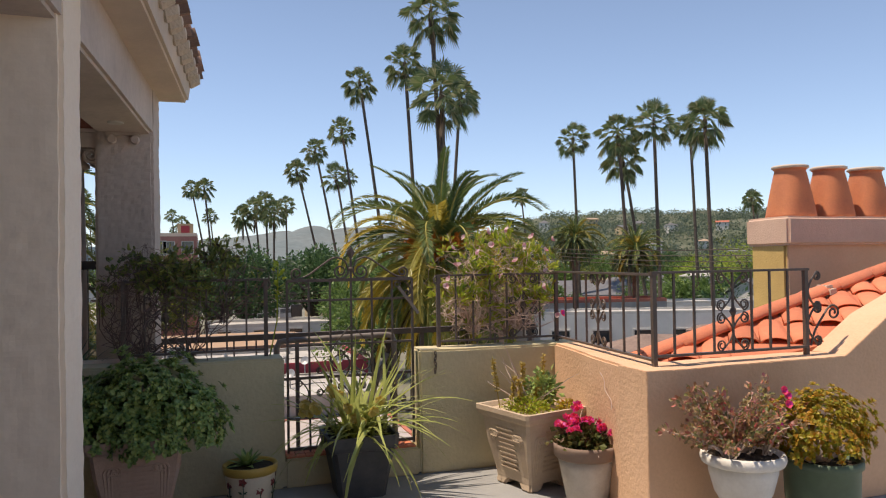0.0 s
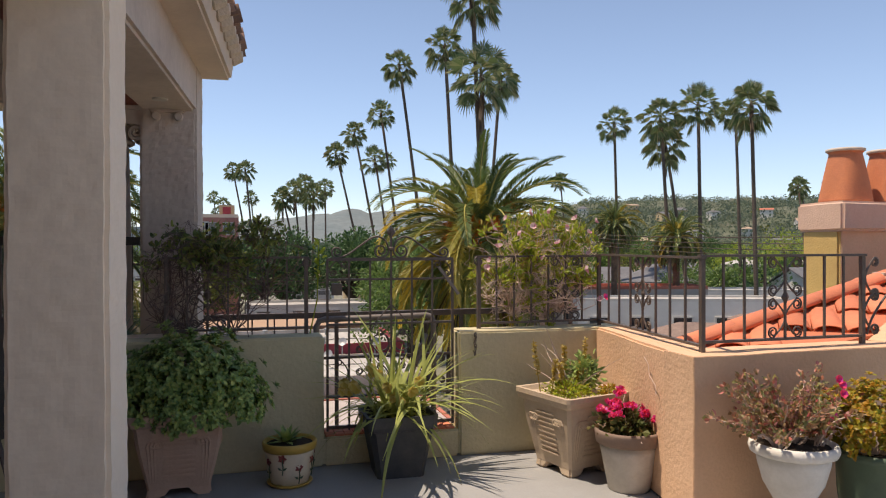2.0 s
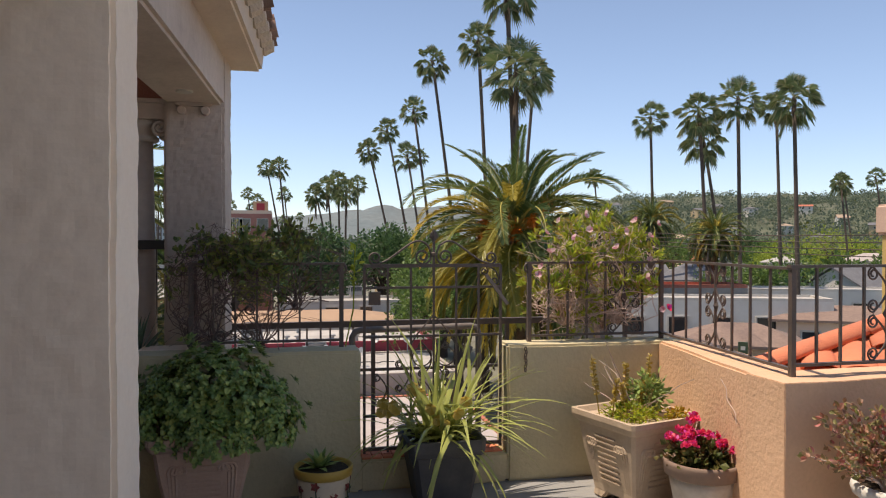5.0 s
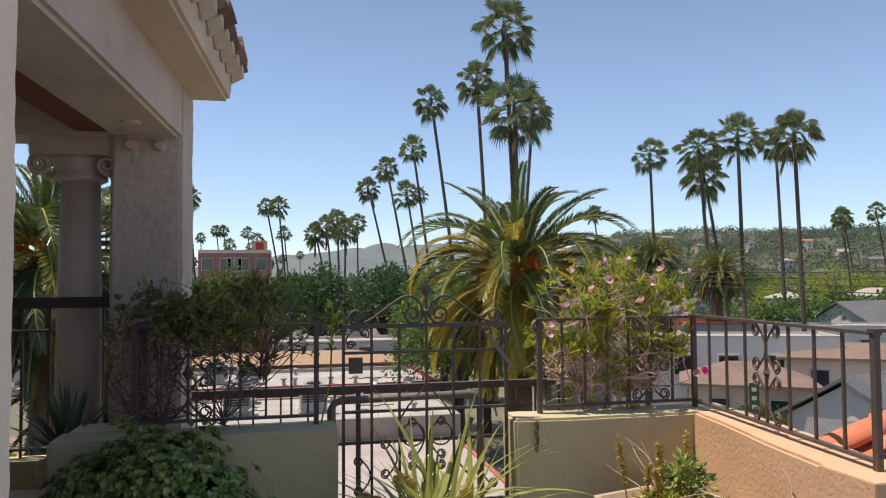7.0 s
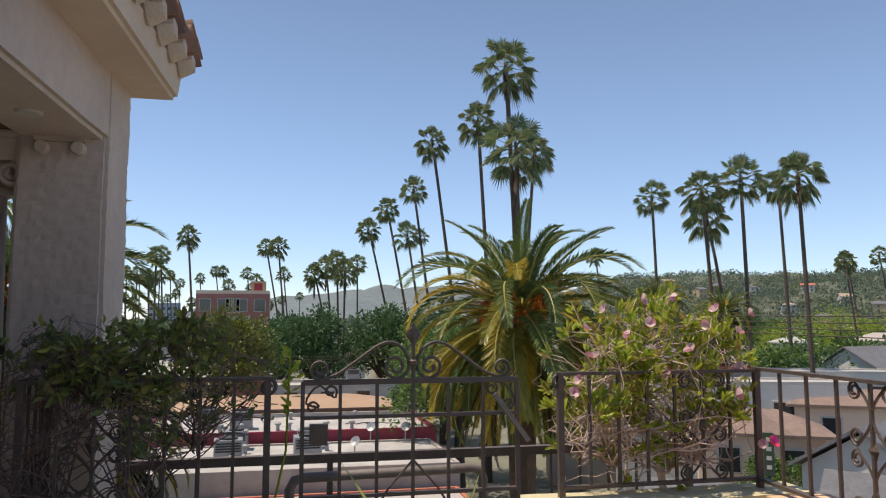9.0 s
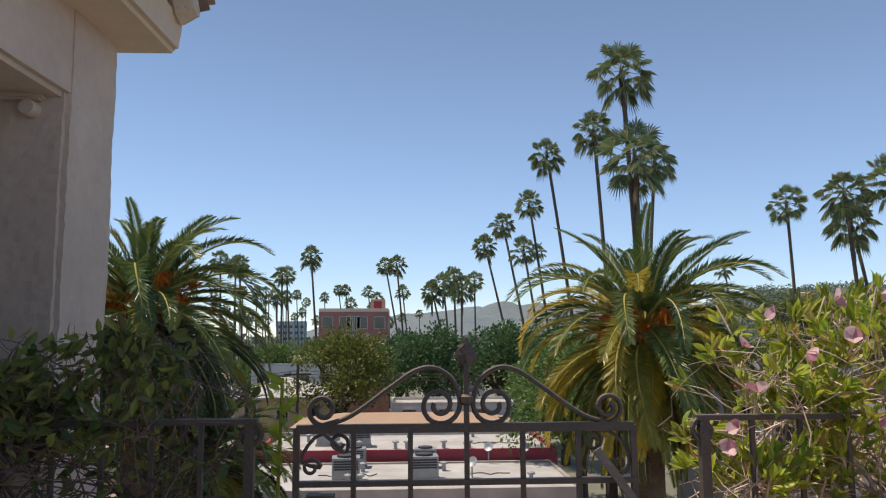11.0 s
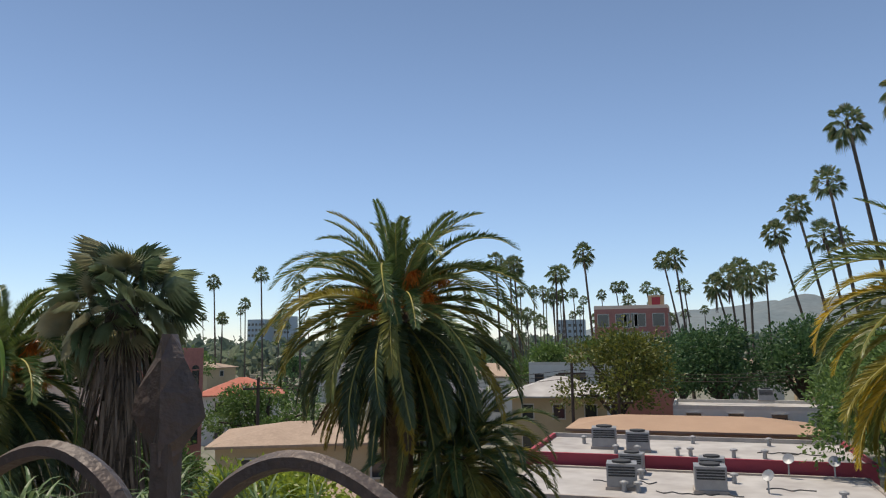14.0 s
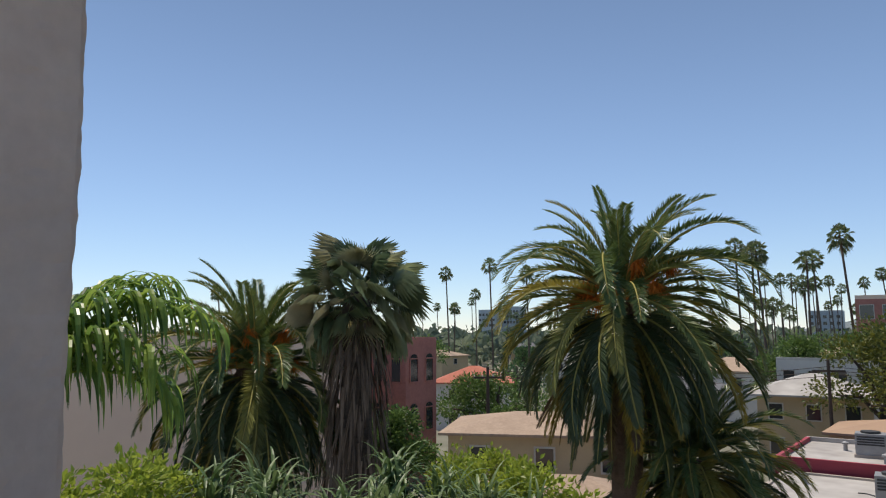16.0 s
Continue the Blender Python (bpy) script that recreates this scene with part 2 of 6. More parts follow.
LEAF_GERAN = leafmat("geranium_leaf", [(0.065, 0.091, 0.026), (0.117, 0.130, 0.039), (0.208, 0.130, 0.052)])
LEAF_QUEEN = leafmat("feather_leaf", [(0.085, 0.165, 0.045), (0.17, 0.29, 0.065), (0.33, 0.44, 0.085)], rough=0.3, translucent=0.5)
PETAL_MAG = leafmat("magenta_petal", [(0.80, 0.045, 0.20), (0.85, 0.08, 0.15), (0.72, 0.06, 0.42)], translucent=0.4)
PETAL_PINK = leafmat("pale_pink_petal", [(0.75, 0.42, 0.46), (0.8, 0.6, 0.6), (0.7, 0.3, 0.38)], translucent=0.4)
PETAL_YEL = leafmat("yellow_petal", [(0.62, 0.48, 0.12), (0.5, 0.36, 0.08), (0.66, 0.55, 0.25)], translucent=0.4)
ROOF_WHITE = mat("white_flat_roof", (0.50, 0.475, 0.445), 0.85, col2=(0.30, 0.27, 0.25), scale=0.5, mix=0.85, fine=0.1, bump_scale=4)
ROOF_PALE = mat("pale_gravel_roof", (0.46, 0.40, 0.37), 0.9, col2=(0.34, 0.29, 0.27), scale=0.4, mix=0.7, fine=0.12, bump_scale=5)
ROOF_TAN = mat("tan_flat_roof", (0.42, 0.28, 0.19), 0.95, col2=(0.34, 0.22, 0.15), scale=0.5, mix=0.6)
ROOF_GREY = mat("grey_shingle", (0.17, 0.17, 0.18), 0.95, col2=(0.11, 0.11, 0.12), scale=1.2, mix=0.7, fine=0.25, bump_scale=6)
ROOF_BROWN = mat("beige_shingle", (0.42, 0.31, 0.23), 0.95, col2=(0.32, 0.23, 0.17), scale=1.2, mix=0.7, fine=0.25, bump_scale=6)
ROOF_CLAY = mat("dull_brown_shingle", (0.27, 0.19, 0.155), 0.95, col2=(0.19, 0.13, 0.11), scale=1.2, mix=0.7, fine=0.25, bump_scale=6)
ROOF_RED = mat("red_clay_roof", (0.50, 0.17, 0.11), 0.9, col2=(0.38, 0.12, 0.08), scale=1.0, mix=0.7, fine=0.25, bump_scale=5)
RED_PAINT = mat("red_parapet_paint", (0.38, 0.055, 0.075), 0.7, col2=(0.30, 0.045, 0.06), scale=0.8, mix=0.7)
GREY_WALL = mat("grey_parapet", (0.43, 0.37, 0.32), 0.9, col2=(0.26, 0.23, 0.2), scale=0.7, mix=0.7)
WALL_CREAM = mat("cream_house_wall", (0.55, 0.42, 0.26), 0.9, scale=0.7, mix=0.4)
WALL_WHITE = mat("white_house_wall", (0.66, 0.63, 0.58), 0.9, scale=0.7, mix=0.4)
WALL_PINK = mat("pink_stucco", (0.84, 0.63, 0.49), 0.9, col2=(0.74, 0.54, 0.42), scale=0.25, mix=0.5)
BRICK_RED = mat("red_brick_far", (0.468, 0.202, 0.163), 0.9, col2=(0.351, 0.143, 0.117), scale=0.5, mix=0.6, fine=0.2, bump_scale=5)
GLASS_D = mat("dark_window_glass", (0.03, 0.035, 0.04), 0.1, spec=0.8)
TRIM = mat("pale_trim", (0.6, 0.56, 0.5), 0.8)
AC_METAL = mat("ac_metal", (0.36, 0.36, 0.36), 0.5, 0.4, col2=(0.25, 0.25, 0.25), scale=3)
AC_DARK = mat("ac_grille", (0.05, 0.05, 0.05), 0.7)
POLE = mat("pole_wood", (0.08, 0.06, 0.05), 0.95, scale=3)
GROUND = mat("distant_ground", (0.16, 0.16, 0.11), 0.98, col2=(0.24, 0.22, 0.19), scale=0.03, mix=0.8, fine=0.3, bump_scale=0.3)
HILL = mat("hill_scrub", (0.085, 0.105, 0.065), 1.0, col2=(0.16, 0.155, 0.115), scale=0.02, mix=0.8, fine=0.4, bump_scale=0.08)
# bluish base colour stands in for the haze before the far range
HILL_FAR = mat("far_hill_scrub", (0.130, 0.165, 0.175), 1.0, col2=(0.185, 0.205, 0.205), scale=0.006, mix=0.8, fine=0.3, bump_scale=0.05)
# blue-grey paled so that the colour itself carries distance haze
GLASS_TOWER = mat("blue_grey_tower", (0.50, 0.54, 0.56), 0.6, col2=(0.42, 0.46, 0.48), scale=0.1)
CUSHION = mat("white_cushion", (0.6, 0.58, 0.55), 0.95, bump=0.3)

# ---- mesh helpers ----


class Mesh:
    """Vertices and faces that become one object."""

    def __init__(self):
        self.v, self.f = [], []

    def add(self, verts, faces):
        o = len(self.v)
        self.v += [tuple(p) for p in verts]
        self.f += [tuple(o + i for i in f) for f in faces]
        return self

    def hexa(self, c):
        return self.add(c, [(0, 3, 2, 1), (4, 5, 6, 7), (0, 1, 5, 4), (1, 2, 6, 5), (2, 3, 7, 6), (3, 0, 4, 7)])

    def box(self, x0, x1, y0, y1, z0, z1):
        return self.hexa([(x0, y0, z0), (x1, y0, z0), (x1, y1, z0), (x0, y1, z0), (x0, y0, z1), (x1, y0, z1), (x1, y1, z1), (x0, y1, z1)])

    def tube(self, pts, r, n=6, cap=True, flat=1.0):
        pts = [Vector(p) for p in pts]
        rs = r if isinstance(r, (list, tuple)) else [r] * len(pts)
        rings, up = [], None
        for i, p in enumerate(pts):
            d = (pts[min(i + 1, len(pts) - 1)] - pts[max(i - 1, 0)]).normalized()
            if up is None:
                up = Vector((0, 1, 0)) if abs(d.y) < 0.9 else Vector((0, 0, 1))
            a = d.cross(up).normalized()
            b = a.cross(d).normalized()
            up = b
            rings += [p + rs[i] * (math.cos(k * math.tau / n) * a + flat * math.sin(k * math.tau / n) * b) for k in range(n)]
        faces = [(i * n + k, i * n + (k + 1) % n, (i + 1) * n + (k + 1) % n, (i + 1) * n + k) for i in range(len(pts) - 1) for k in range(n)]
        if cap:
            faces += [tuple(range(n))[::-1], tuple((len(pts) - 1) * n + k for k in range(n))]
        return self.add(rings, faces)

    def bar(self, a, b, w=0.012, d=None):
        """A square bar from a to b."""
        a, b = Vector(a), Vector(b)
        z = (b - a).normalized()
        x = z.cross(Vector((0, 1, 0)) if abs(z.y) < 0.8 else Vector((0, 0, 1))).normalized() * (w / 2)
        y = z.cross(x).normalized() * ((d or w) / 2)
        return self.hexa([a - x - y, a + x - y, a + x + y, a - x + y, b - x - y, b + x - y, b + x + y, b - x + y])

    def lathe(self, prof, n=28, c=(0, 0, 0), wob=None):
        """prof: rows of radius and height."""
        vs = []
        for r, z in prof:
            for k in range(n):
                a = k * math.tau / n
                q = r * (wob(a, z) if wob else 1)
                vs.append((c[0] + q * math.cos(a), c[1] + q * math.sin(a), c[2] + z))
        fs = [(i * n + k, i * n + (k + 1) % n, (i + 1) * n + (k + 1) % n, (i + 1) * n + k) for i in range(len(prof) - 1) for k in range(n)]
        fs += [tuple(range(n))[::-1], tuple((len(prof) - 1) * n + k for k in range(n))]
        return self.add(vs, fs)

    def frustum(self, rows, c=(0, 0, 0), soft=0.12):
        """Square sections with cut corners: rows of half width and height."""
        vs = []
        for h, z in rows:
            s = h * (1 - soft)
            vs += [(c[0] + x, c[1] + y, c[2] + z) for x, y in ((s, -h), (h, -s), (h, s), (s, h), (-s, h), (-h, s), (-h, -s), (-s, -h))]
        fs = [(i * 8 + k, i * 8 + (k + 1) % 8, (i + 1) * 8 + (k + 1) % 8, (i + 1) * 8 + k) for i in range(len(rows) - 1) for k in range(8)]
        fs += [tuple(range(8))[::-1], tuple((len(rows) - 1) * 8 + k for k in range(8))]
        return self.add(vs, fs)

    def blade(self, base, way, length, width, droop=0.5, seg=5, side=None, taper=0.7, fold=0.15):
        """A strap leaf that bends down along its length."""
        p, d = Vector(base), Vector(way).normalized()
        s = Vector(side) if side else d.cross(Vector((0, 0, 1)))
        if s.length < 1e-3:
            s = Vector((1, 0, 0))
        s.normalize()
        vs = []
        for i in range(seg + 1):
            t = i / seg
            w = width / 2 * (1 - max(0, t - (1 - taper)) / taper) ** 0.8 if t < 1 else 0.0008
            w *= min(1, 0.45 + 2.5 * t)
            up = s.cross(d).normalized()
            vs += [p - s * w + up * w * fold, p.copy(), p + s * w + up * w * fold]
            p = p + d * (length / seg)
            d = (d + Vector((0, 0, -droop / seg))).normalized()
        fs = []
        for i in range(seg):
            a = i * 3
            fs += [(a, a + 1, a + 4, a + 3), (a + 1, a + 2, a + 5, a + 4)]
        return self.add(vs, fs)

    def leaf(self, base, way, up, length, width):
        """A small pointed leaf, folded along its rib."""
        b, d = Vector(base), Vector(way).normalized()
        s = d.cross(Vector(up))
        if s.length < 1e-3:
            s = d.cross(Vector((1, 0, 0)))
        s = s.normalized() * width / 2
        n = s.cross(d).normalized() * width * 0.18
        m = b + d * length * 0.5
        return self.add([b, m + s + n, b + d * length, m - s + n], [(0, 1, 2), (0, 2, 3)])

    def oval(self, base, way, up, length, width):
        """A near leaf: rounded outline, folded rib, tip bent down."""
        b, d = Vector(base), Vector(way).normalized()
        s = d.cross(Vector(up))
        s = (s if s.length > 1e-3 else d.orthogonal()).normalized()
        n = s.cross(d).normalized()
        vs = [b]
        for f, w in ((0.22, 0.30), (0.50, 0.50), (0.78, 0.36)):
            c = b + d * length * f - n * length * 0.16 * f * f
            vs += [c + s * width * w + n * width * w * 0.35, c, c - s * width * w + n * width * w * 0.35]
        vs.append(b + d * length - n * length * 0.2)
        return self.add(vs, [(0, 1, 2), (0, 2, 3), (1, 4, 5, 2), (2, 5, 6, 3), (4, 7, 8, 5), (5, 8, 9, 6), (7, 10, 8), (8, 10, 9)])

    def petal(self, base, way, up, length, width):
        """A rounded petal that cups a little."""
        b, d = Vector(base), Vector(way).normalized()
        s = d.cross(Vector(up))
        s = (s if s.length > 1e-3 else d.orthogonal()).normalized()
        n = s.cross(d).normalized()
        vs = [b]
        for f, w, h in ((0.35, 0.32, 0.02), (0.7, 0.5, 0.08), (0.95, 0.3, 0.18)):
            vs += [b + d * length * f + s * width * w + n * length * h, b + d * length * f - s * width * w + n * length * h]
        return self.add(vs, [(0, 1, 2), (1, 3, 4, 2), (3, 5, 6, 4)])

    def ob(self, name, material, parent=None, label="", smooth=False, loc=None):
        me = bpy.data.meshes.new(name)
        me.from_pydata(self.v, [], self.f)
        me.materials.append(material)
        if smooth:
            me.polygons.foreach_set("use_smooth", [True] * len(me.polygons))
        o = new(name, me)
        if parent:
            o.parent = parent
        if loc:
            o.location = loc
        if label:
            o["label"] = label
        return o


def thing(name, label, category, loc=(0, 0, 0), rz=0.0, group="", kind=""):
    e = new(name)
    e.matrix_world = pose(*loc, 0, 0, rz)
    return tagged(e, label, category, group, kind)


def setting(ob, label, category):
    return tagged(ob, label, category, kind="structure")


def share(ob, parent, m, name=None):
    """One more piece on the same mesh."""
    o = new(name or ob.name.split(".")[0], ob.data)
    o.parent = parent
    o.matrix_local = m
    return o


def soften(o, width=0.012, seg=2):
    """Round the edges of a mesh object."""
    bm = bmesh.new()
    bm.from_mesh(o.data)
    bmesh.ops.remove_doubles(bm, verts=bm.verts, dist=1e-5)
    bmesh.ops.bevel(bm, geom=[e for e in bm.edges if len(e.link_faces) == 2 and e.calc_face_angle(0) > 0.5], offset=width, segments=seg, affect="EDGES", clamp_overlap=True)
    bm.to_mesh(o.data)
    bm.free()
    return o


def uneven(o, amount=0.008, scale=2.0, cuts=0, fine=0.12):
    """Hand-trowelled waviness."""
    bm = bmesh.new()
    bm.from_mesh(o.data)
    if cuts:
        for _ in range(cuts):
            bmesh.ops.subdivide_edges(bm, edges=[e for e in bm.edges if e.calc_length() > fine], cuts=1, use_grid_fill=True)
    for v in bm.verts:
        q = noise.noise_vector(v.co * scale)
        v.co += q * amount
    bm.to_mesh(o.data)
    bm.free()
    return o


R = random.Random(7)


def rdir(lo=-1.0, hi=1.0):
    """A random direction with its height between lo and hi."""
    a, z = R.uniform(0, math.tau), R.uniform(lo, hi)
    r = math.sqrt(max(0, 1 - z * z))
    return Vector((r * math.cos(a), r * math.sin(a), z))


# ---- terrace structure ----
WALL_TOP = 0.87
m = Mesh().box(-9, 4.2, -5, 5.5, -0.3, 0)
setting(m.ob("floor", FLOORM), "grey painted concrete terrace floor with stains", "floor")


def wall_run(name, pts, thick, z0, z1, material, label):
    """A wall along a line of points, thickness to the left of its way; z1 may vary point by point."""
    o = Mesh()
    zs = z1 if isinstance(z1, (list, tuple)) else [z1] * len(pts)
    for i in range(len(pts) - 1):
        a, b = Vector((*pts[i], 0)), Vector((*pts[i + 1], 0))
        n = Vector((0, 0, 1)).cross(b - a).normalized() * thick
        o.hexa([a + Vector((0, 0, z0)), b + Vector((0, 0, z0)), b + n + Vector((0, 0, z0)), a + n + Vector((0, 0, z0)),
                a + Vector((0, 0, zs[i])), b + Vector((0, 0, zs[i + 1])), b + n + Vector((0, 0, zs[i + 1])), a + n + Vector((0, 0, zs[i]))])
    w = o.ob(name, material)
    soften(w, 0.014, 2)
    uneven(w, 0.006, 3.0, 3)
    uneven(w, 0.0010, 40.0, 4, 0.026)
    return setting(w, label, "wall")


wall_run("wall_gate_left", [(-2.45, 5.14), (-1.10, 5.14)], 0.24, 0, 0.865, OLIVE, "low olive plaster parapet beside the gate")
wall_run("wall_gate_right", [(-0.17, 5.14), (1.16, 5.14)], 0.24, 0, 0.865, OLIVE, "low olive plaster parapet with worn edges")
wall_run("wall_gate_sill", [(-1.10, 5.145), (-0.17, 5.145)], 0.23, 0, 0.19, OLIVE, "low plaster sill under the iron gate")
wall_run("wall_side", [(0.875, 5.14), (0.70, 3.93)], 0.30, 0, 0.87, OCHRE, "sunlit ochre stucco parapet with coarse texture")
wall_run("wall_front", [(0.70, 3.665), (2.12, 3.70), (2.46, 3.70), (3.1, 3.70), (4.2, 3.70)], 0.28, 0, [0.87, 0.875, 1.10, 1.38, 1.62], OCHRE,
         "ochre stucco parapet rising along the tiled roof")
m = Mesh().box(-9, -2.45, 5.14, 5.38, 0, 0.6)
setting(m.ob("wall_loggia_low", OLIVE), "low plaster wall of the loggia", "wall")

# loggia: plan axis from the first pillar to the second
LX = lambda y: -2.07 + (y - 3.547) * 0.058


def pillar(name, y0, y1, w, top, label, material=PLASTER_W):
    o = Mesh()
    x0, x1 = LX(y0), LX(y1)
    o.hexa([(x0 - w, y0, 0), (x0, y0, 0), (x1, y1, 0), (x1 - w, y1, 0), (x0 - w, y0, top), (x0, y0, top), (x1, y1, top), (x1 - w, y1, top)])
    p = o.ob(name, material)
    soften(p, 0.018, 2)
    uneven(p, 0.007, 2.2, 4)
    uneven(p, 0.0045, 30.0 if material is PLASTER_G else 16.0, 3, 0.035)
    return setting(p, label, "pillar")


pillar("pillar_1", 3.24, 3.55, 0.36, 2.7, "square plastered loggia pillar with rounded corners")
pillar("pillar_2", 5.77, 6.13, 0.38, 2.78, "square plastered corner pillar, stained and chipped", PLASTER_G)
# beam over the pillars, to the soffit
y0, y1 = -4.0, 6.12
o = Mesh().hexa([(LX(y0) - 0.38, y0, 2.43), (LX(y0) - 0.006, y0, 2.43), (LX(y1) - 0.006, y1, 2.43), (LX(y1) - 0.38, y1, 2.43),
                 (LX(y0) - 0.38, y0, 2.95), (LX(y0) - 0.006, y0, 2.95), (LX(y1) - 0.006, y1, 2.95), (LX(y1) - 0.38, y1, 2.95)])
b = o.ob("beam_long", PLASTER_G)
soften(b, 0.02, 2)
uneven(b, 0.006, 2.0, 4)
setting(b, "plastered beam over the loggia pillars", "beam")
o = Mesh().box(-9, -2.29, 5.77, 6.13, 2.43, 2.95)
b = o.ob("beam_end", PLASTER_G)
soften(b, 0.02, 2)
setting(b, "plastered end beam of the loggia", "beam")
# eave soffit and fascia
ya, yb = -4.0, 6.20
o = Mesh().hexa([(LX(ya) - 0.1, ya, 2.75), (LX(ya) + 0.205, ya, 2.75), (LX(yb) + 0.205, yb, 2.75), (LX(yb) - 0.1, yb, 2.75),
                 (LX(ya) - 0.1, ya, 2.91), (LX(ya) + 0.225, ya, 2.91), (LX(yb) + 0.225, yb, 2.91), (LX(yb) - 0.1, yb, 2.91)])
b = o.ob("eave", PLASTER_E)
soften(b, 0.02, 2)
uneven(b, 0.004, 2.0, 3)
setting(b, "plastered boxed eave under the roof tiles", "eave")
o = Mesh().box(-9, -2.25, -4, 5.8, 2.62, 2.68)
setting(o.ob("ceiling", CEIL), "dark loggia ceiling in shade", "ceiling")
o = Mesh().box(-9, -8.8, -5, 6.1, 0, 2.9)
setting(o.ob("wall_house", PLASTER_W), "plain plastered house wall", "wall")
o = Mesh().box(-9, 4.2, -5.2, -5, 0, 2.9)
setting(o.ob("wall_back", PLASTER_W), "plain plastered house wall behind the terrace", "wall")
o = Mesh().hexa([(LX(y) + dx, y, z) for z in (2.45, 2.61) for dx, y in ((-0.56, -4), (-0.385, -4), (-0.385, 5.75), (-0.56, 5.75))])
t_ = thing("ceiling_beam", "red-stained timber beam under the loggia ceiling", "beam", (0, 0, 0), kind="structure")
o.ob("timber", WOOD_RED, t_)
# loggia roof slab under its tiles
o = Mesh()
o.hexa([(-9, ya, 4.6), (LX(ya) + 0.2, ya, 2.915), (LX(yb) + 0.2, yb, 2.915), (-9, yb, 4.6), (-9, ya, 4.66), (LX(ya) + 0.2, ya, 2.97), (LX(yb) + 0.2, yb, 2.97), (-9, yb, 4.66)])
ROOF_L = setting(o.ob("roof_loggia", MORTAR), "mortar bed of the loggia's clay tile roof", "roof")

# ---- wrought iron ----


def curve(pts, k=6):
    """Catmull-Rom through the points."""
    p = [Vector(q) for q in pts]
    p = [p[0] * 2 - p[1], *p, p[-1] * 2 - p[-2]]
    out = []
    for i in range(1, len(p) - 2):
        for j in range(k):
            t = j / k
            a, b, c, d = p[i - 1], p[i], p[i + 1], p[i + 2]
            out.append(0.5 * (2 * b + (c - a) * t + (2 * a - 5 * b + 4 * c - d) * t * t + (3 * b - a - 3 * c + d) * t ** 3))
    return out + [p[-2]]


def spiral(cx, cz, r0, r1, a0, a1, n=22):
    out = []
    for i in range(n + 1):
        t = i / n
        a, r = radians(a0 + (a1 - a0) * t), r0 + (r1 - r0) * t
        out.append((cx + r * math.cos(a), 0, cz + r * math.sin(a)))
    return out


def c_scroll(o, x, z, h, w, r=0.005, flip=1):
    """A C-shaped scroll with two curls, standing h high, opening to one side."""
    q = w * 0.42
    top = spiral(0, h / 2 - q, 0.35 * q, q, -450, 90, 16)
    bot = spiral(0, -h / 2 + q, q, 0.35 * q, -90, 450, 16)
    mid = curve([top[-1], (-w * 0.75, 0, h * 0.22), (-w, 0, 0), (-w * 0.75, 0, -h * 0.22), bot[0]], 4)
    pts = [(x + flip * p[0], p[1], z + p[2]) for p in [*top[:-1], *mid, *bot[1:]]]
    o.tube(pts, r, 5)


def panel_scroll(name, parent, x, z0, z1):
    """The ornament in a railing: two pairs of scrolls back to back on a stem with a diamond."""
    o = Mesh()
    h = (z1 - z0) / 2
    for z in (z0 + h * 0.5, z0 + h * 1.5):
        for f in (1, -1):
            c_scroll(o, x + f * 0.083, z, h * 0.95, 0.082, 0.0055, f)
    zc = (z0 + z1) / 2
    o.add([(x, -0.006, zc + 0.05), (x + 0.028, 0, zc), (x, 0.012, zc), (x - 0.028, 0, zc), (x, -0.006, zc - 0.05), (x, -0.02, zc)],
          [(0, 1, 5), (0, 5, 3), (4, 5, 1), (4, 3, 5), (0, 2, 1), (0, 3, 2), (4, 1, 2), (4, 2, 3)])
    return o.ob(name, IRON, parent)


def railing(a, b, z0, z1, foot, step, ornament, label, posts=(1, 1), curl=(0, 0)):
    """A railing from a to b: rails, posts, bars and ornaments at the given bar numbers."""
    a, b = Vector((*a, 0)), Vector((*b, 0))
    n = max(2, round((b - a).length / step))
    L = (b - a).length
    t = thing("railing", label, "railing", (a.x, a.y, 0), math.degrees(math.atan2(b.y - a.y, b.x - a.x)), "terrace railings")
    Mesh().bar((-0.02, 0, z1), (L + 0.02, 0, z1), 0.014, 0.034).ob("top_rail", IRON, t)
    Mesh().bar((0, 0, z0), (L, 0, z0), 0.014, 0.03).ob("bottom_rail", IRON, t)
    first = Mesh().bar((0, 0, z0), (0, 0, z1), 0.012).ob("bar", IRON, t)
    first.location.x = L / n
    for i in range(2, n):
        if i in ornament:
            panel_scroll("ornament", t, i * L / n, z0, z1)
        share(first, t, Matrix.Translation((i * L / n, 0, 0)))
    for i, x in enumerate((0, L)):
        if posts[i]:
            Mesh().bar((x, 0, foot), (x, 0, z1 + 0.004), 0.026).ob("post", IRON, t)
        if curl[i]:
            s = -1 if i == 0 else 1
            Mesh().tube([(x + s * p[0], p[1], z1 + p[2]) for p in spiral(0.0, -0.035, 0.012, 0.035, -360, 90, 18)], 0.008, 6).ob("curl", IRON, t)
    return t


TOPZ = 1.385
railing((0.85, 3.81), (1.96, 3.84), 0.925, 1.405, 0.84, 0.139, (4,), "dark iron railing with scroll ornaments on the ochre parapet")
railing((0.85, 3.81), (0.965, 5.28), 0.905, 1.395, 0.84, 0.175, (4,), "dark iron railing along the side parapet", posts=(0, 1))
railing((0.02, 5.29), (0.965, 5.29), 0.905, TOPZ, 0.84, 0.135, (5,), "dark iron railing overgrown by a flowering shrub", posts=(1, 0), curl=(1, 0))
railing((-2.10, 5.31), (-1.205, 5.31), 0.91, TOPZ, 0.84, 0.128, (2,), "dark iron railing tangled with vine twigs", curl=(0, 1))
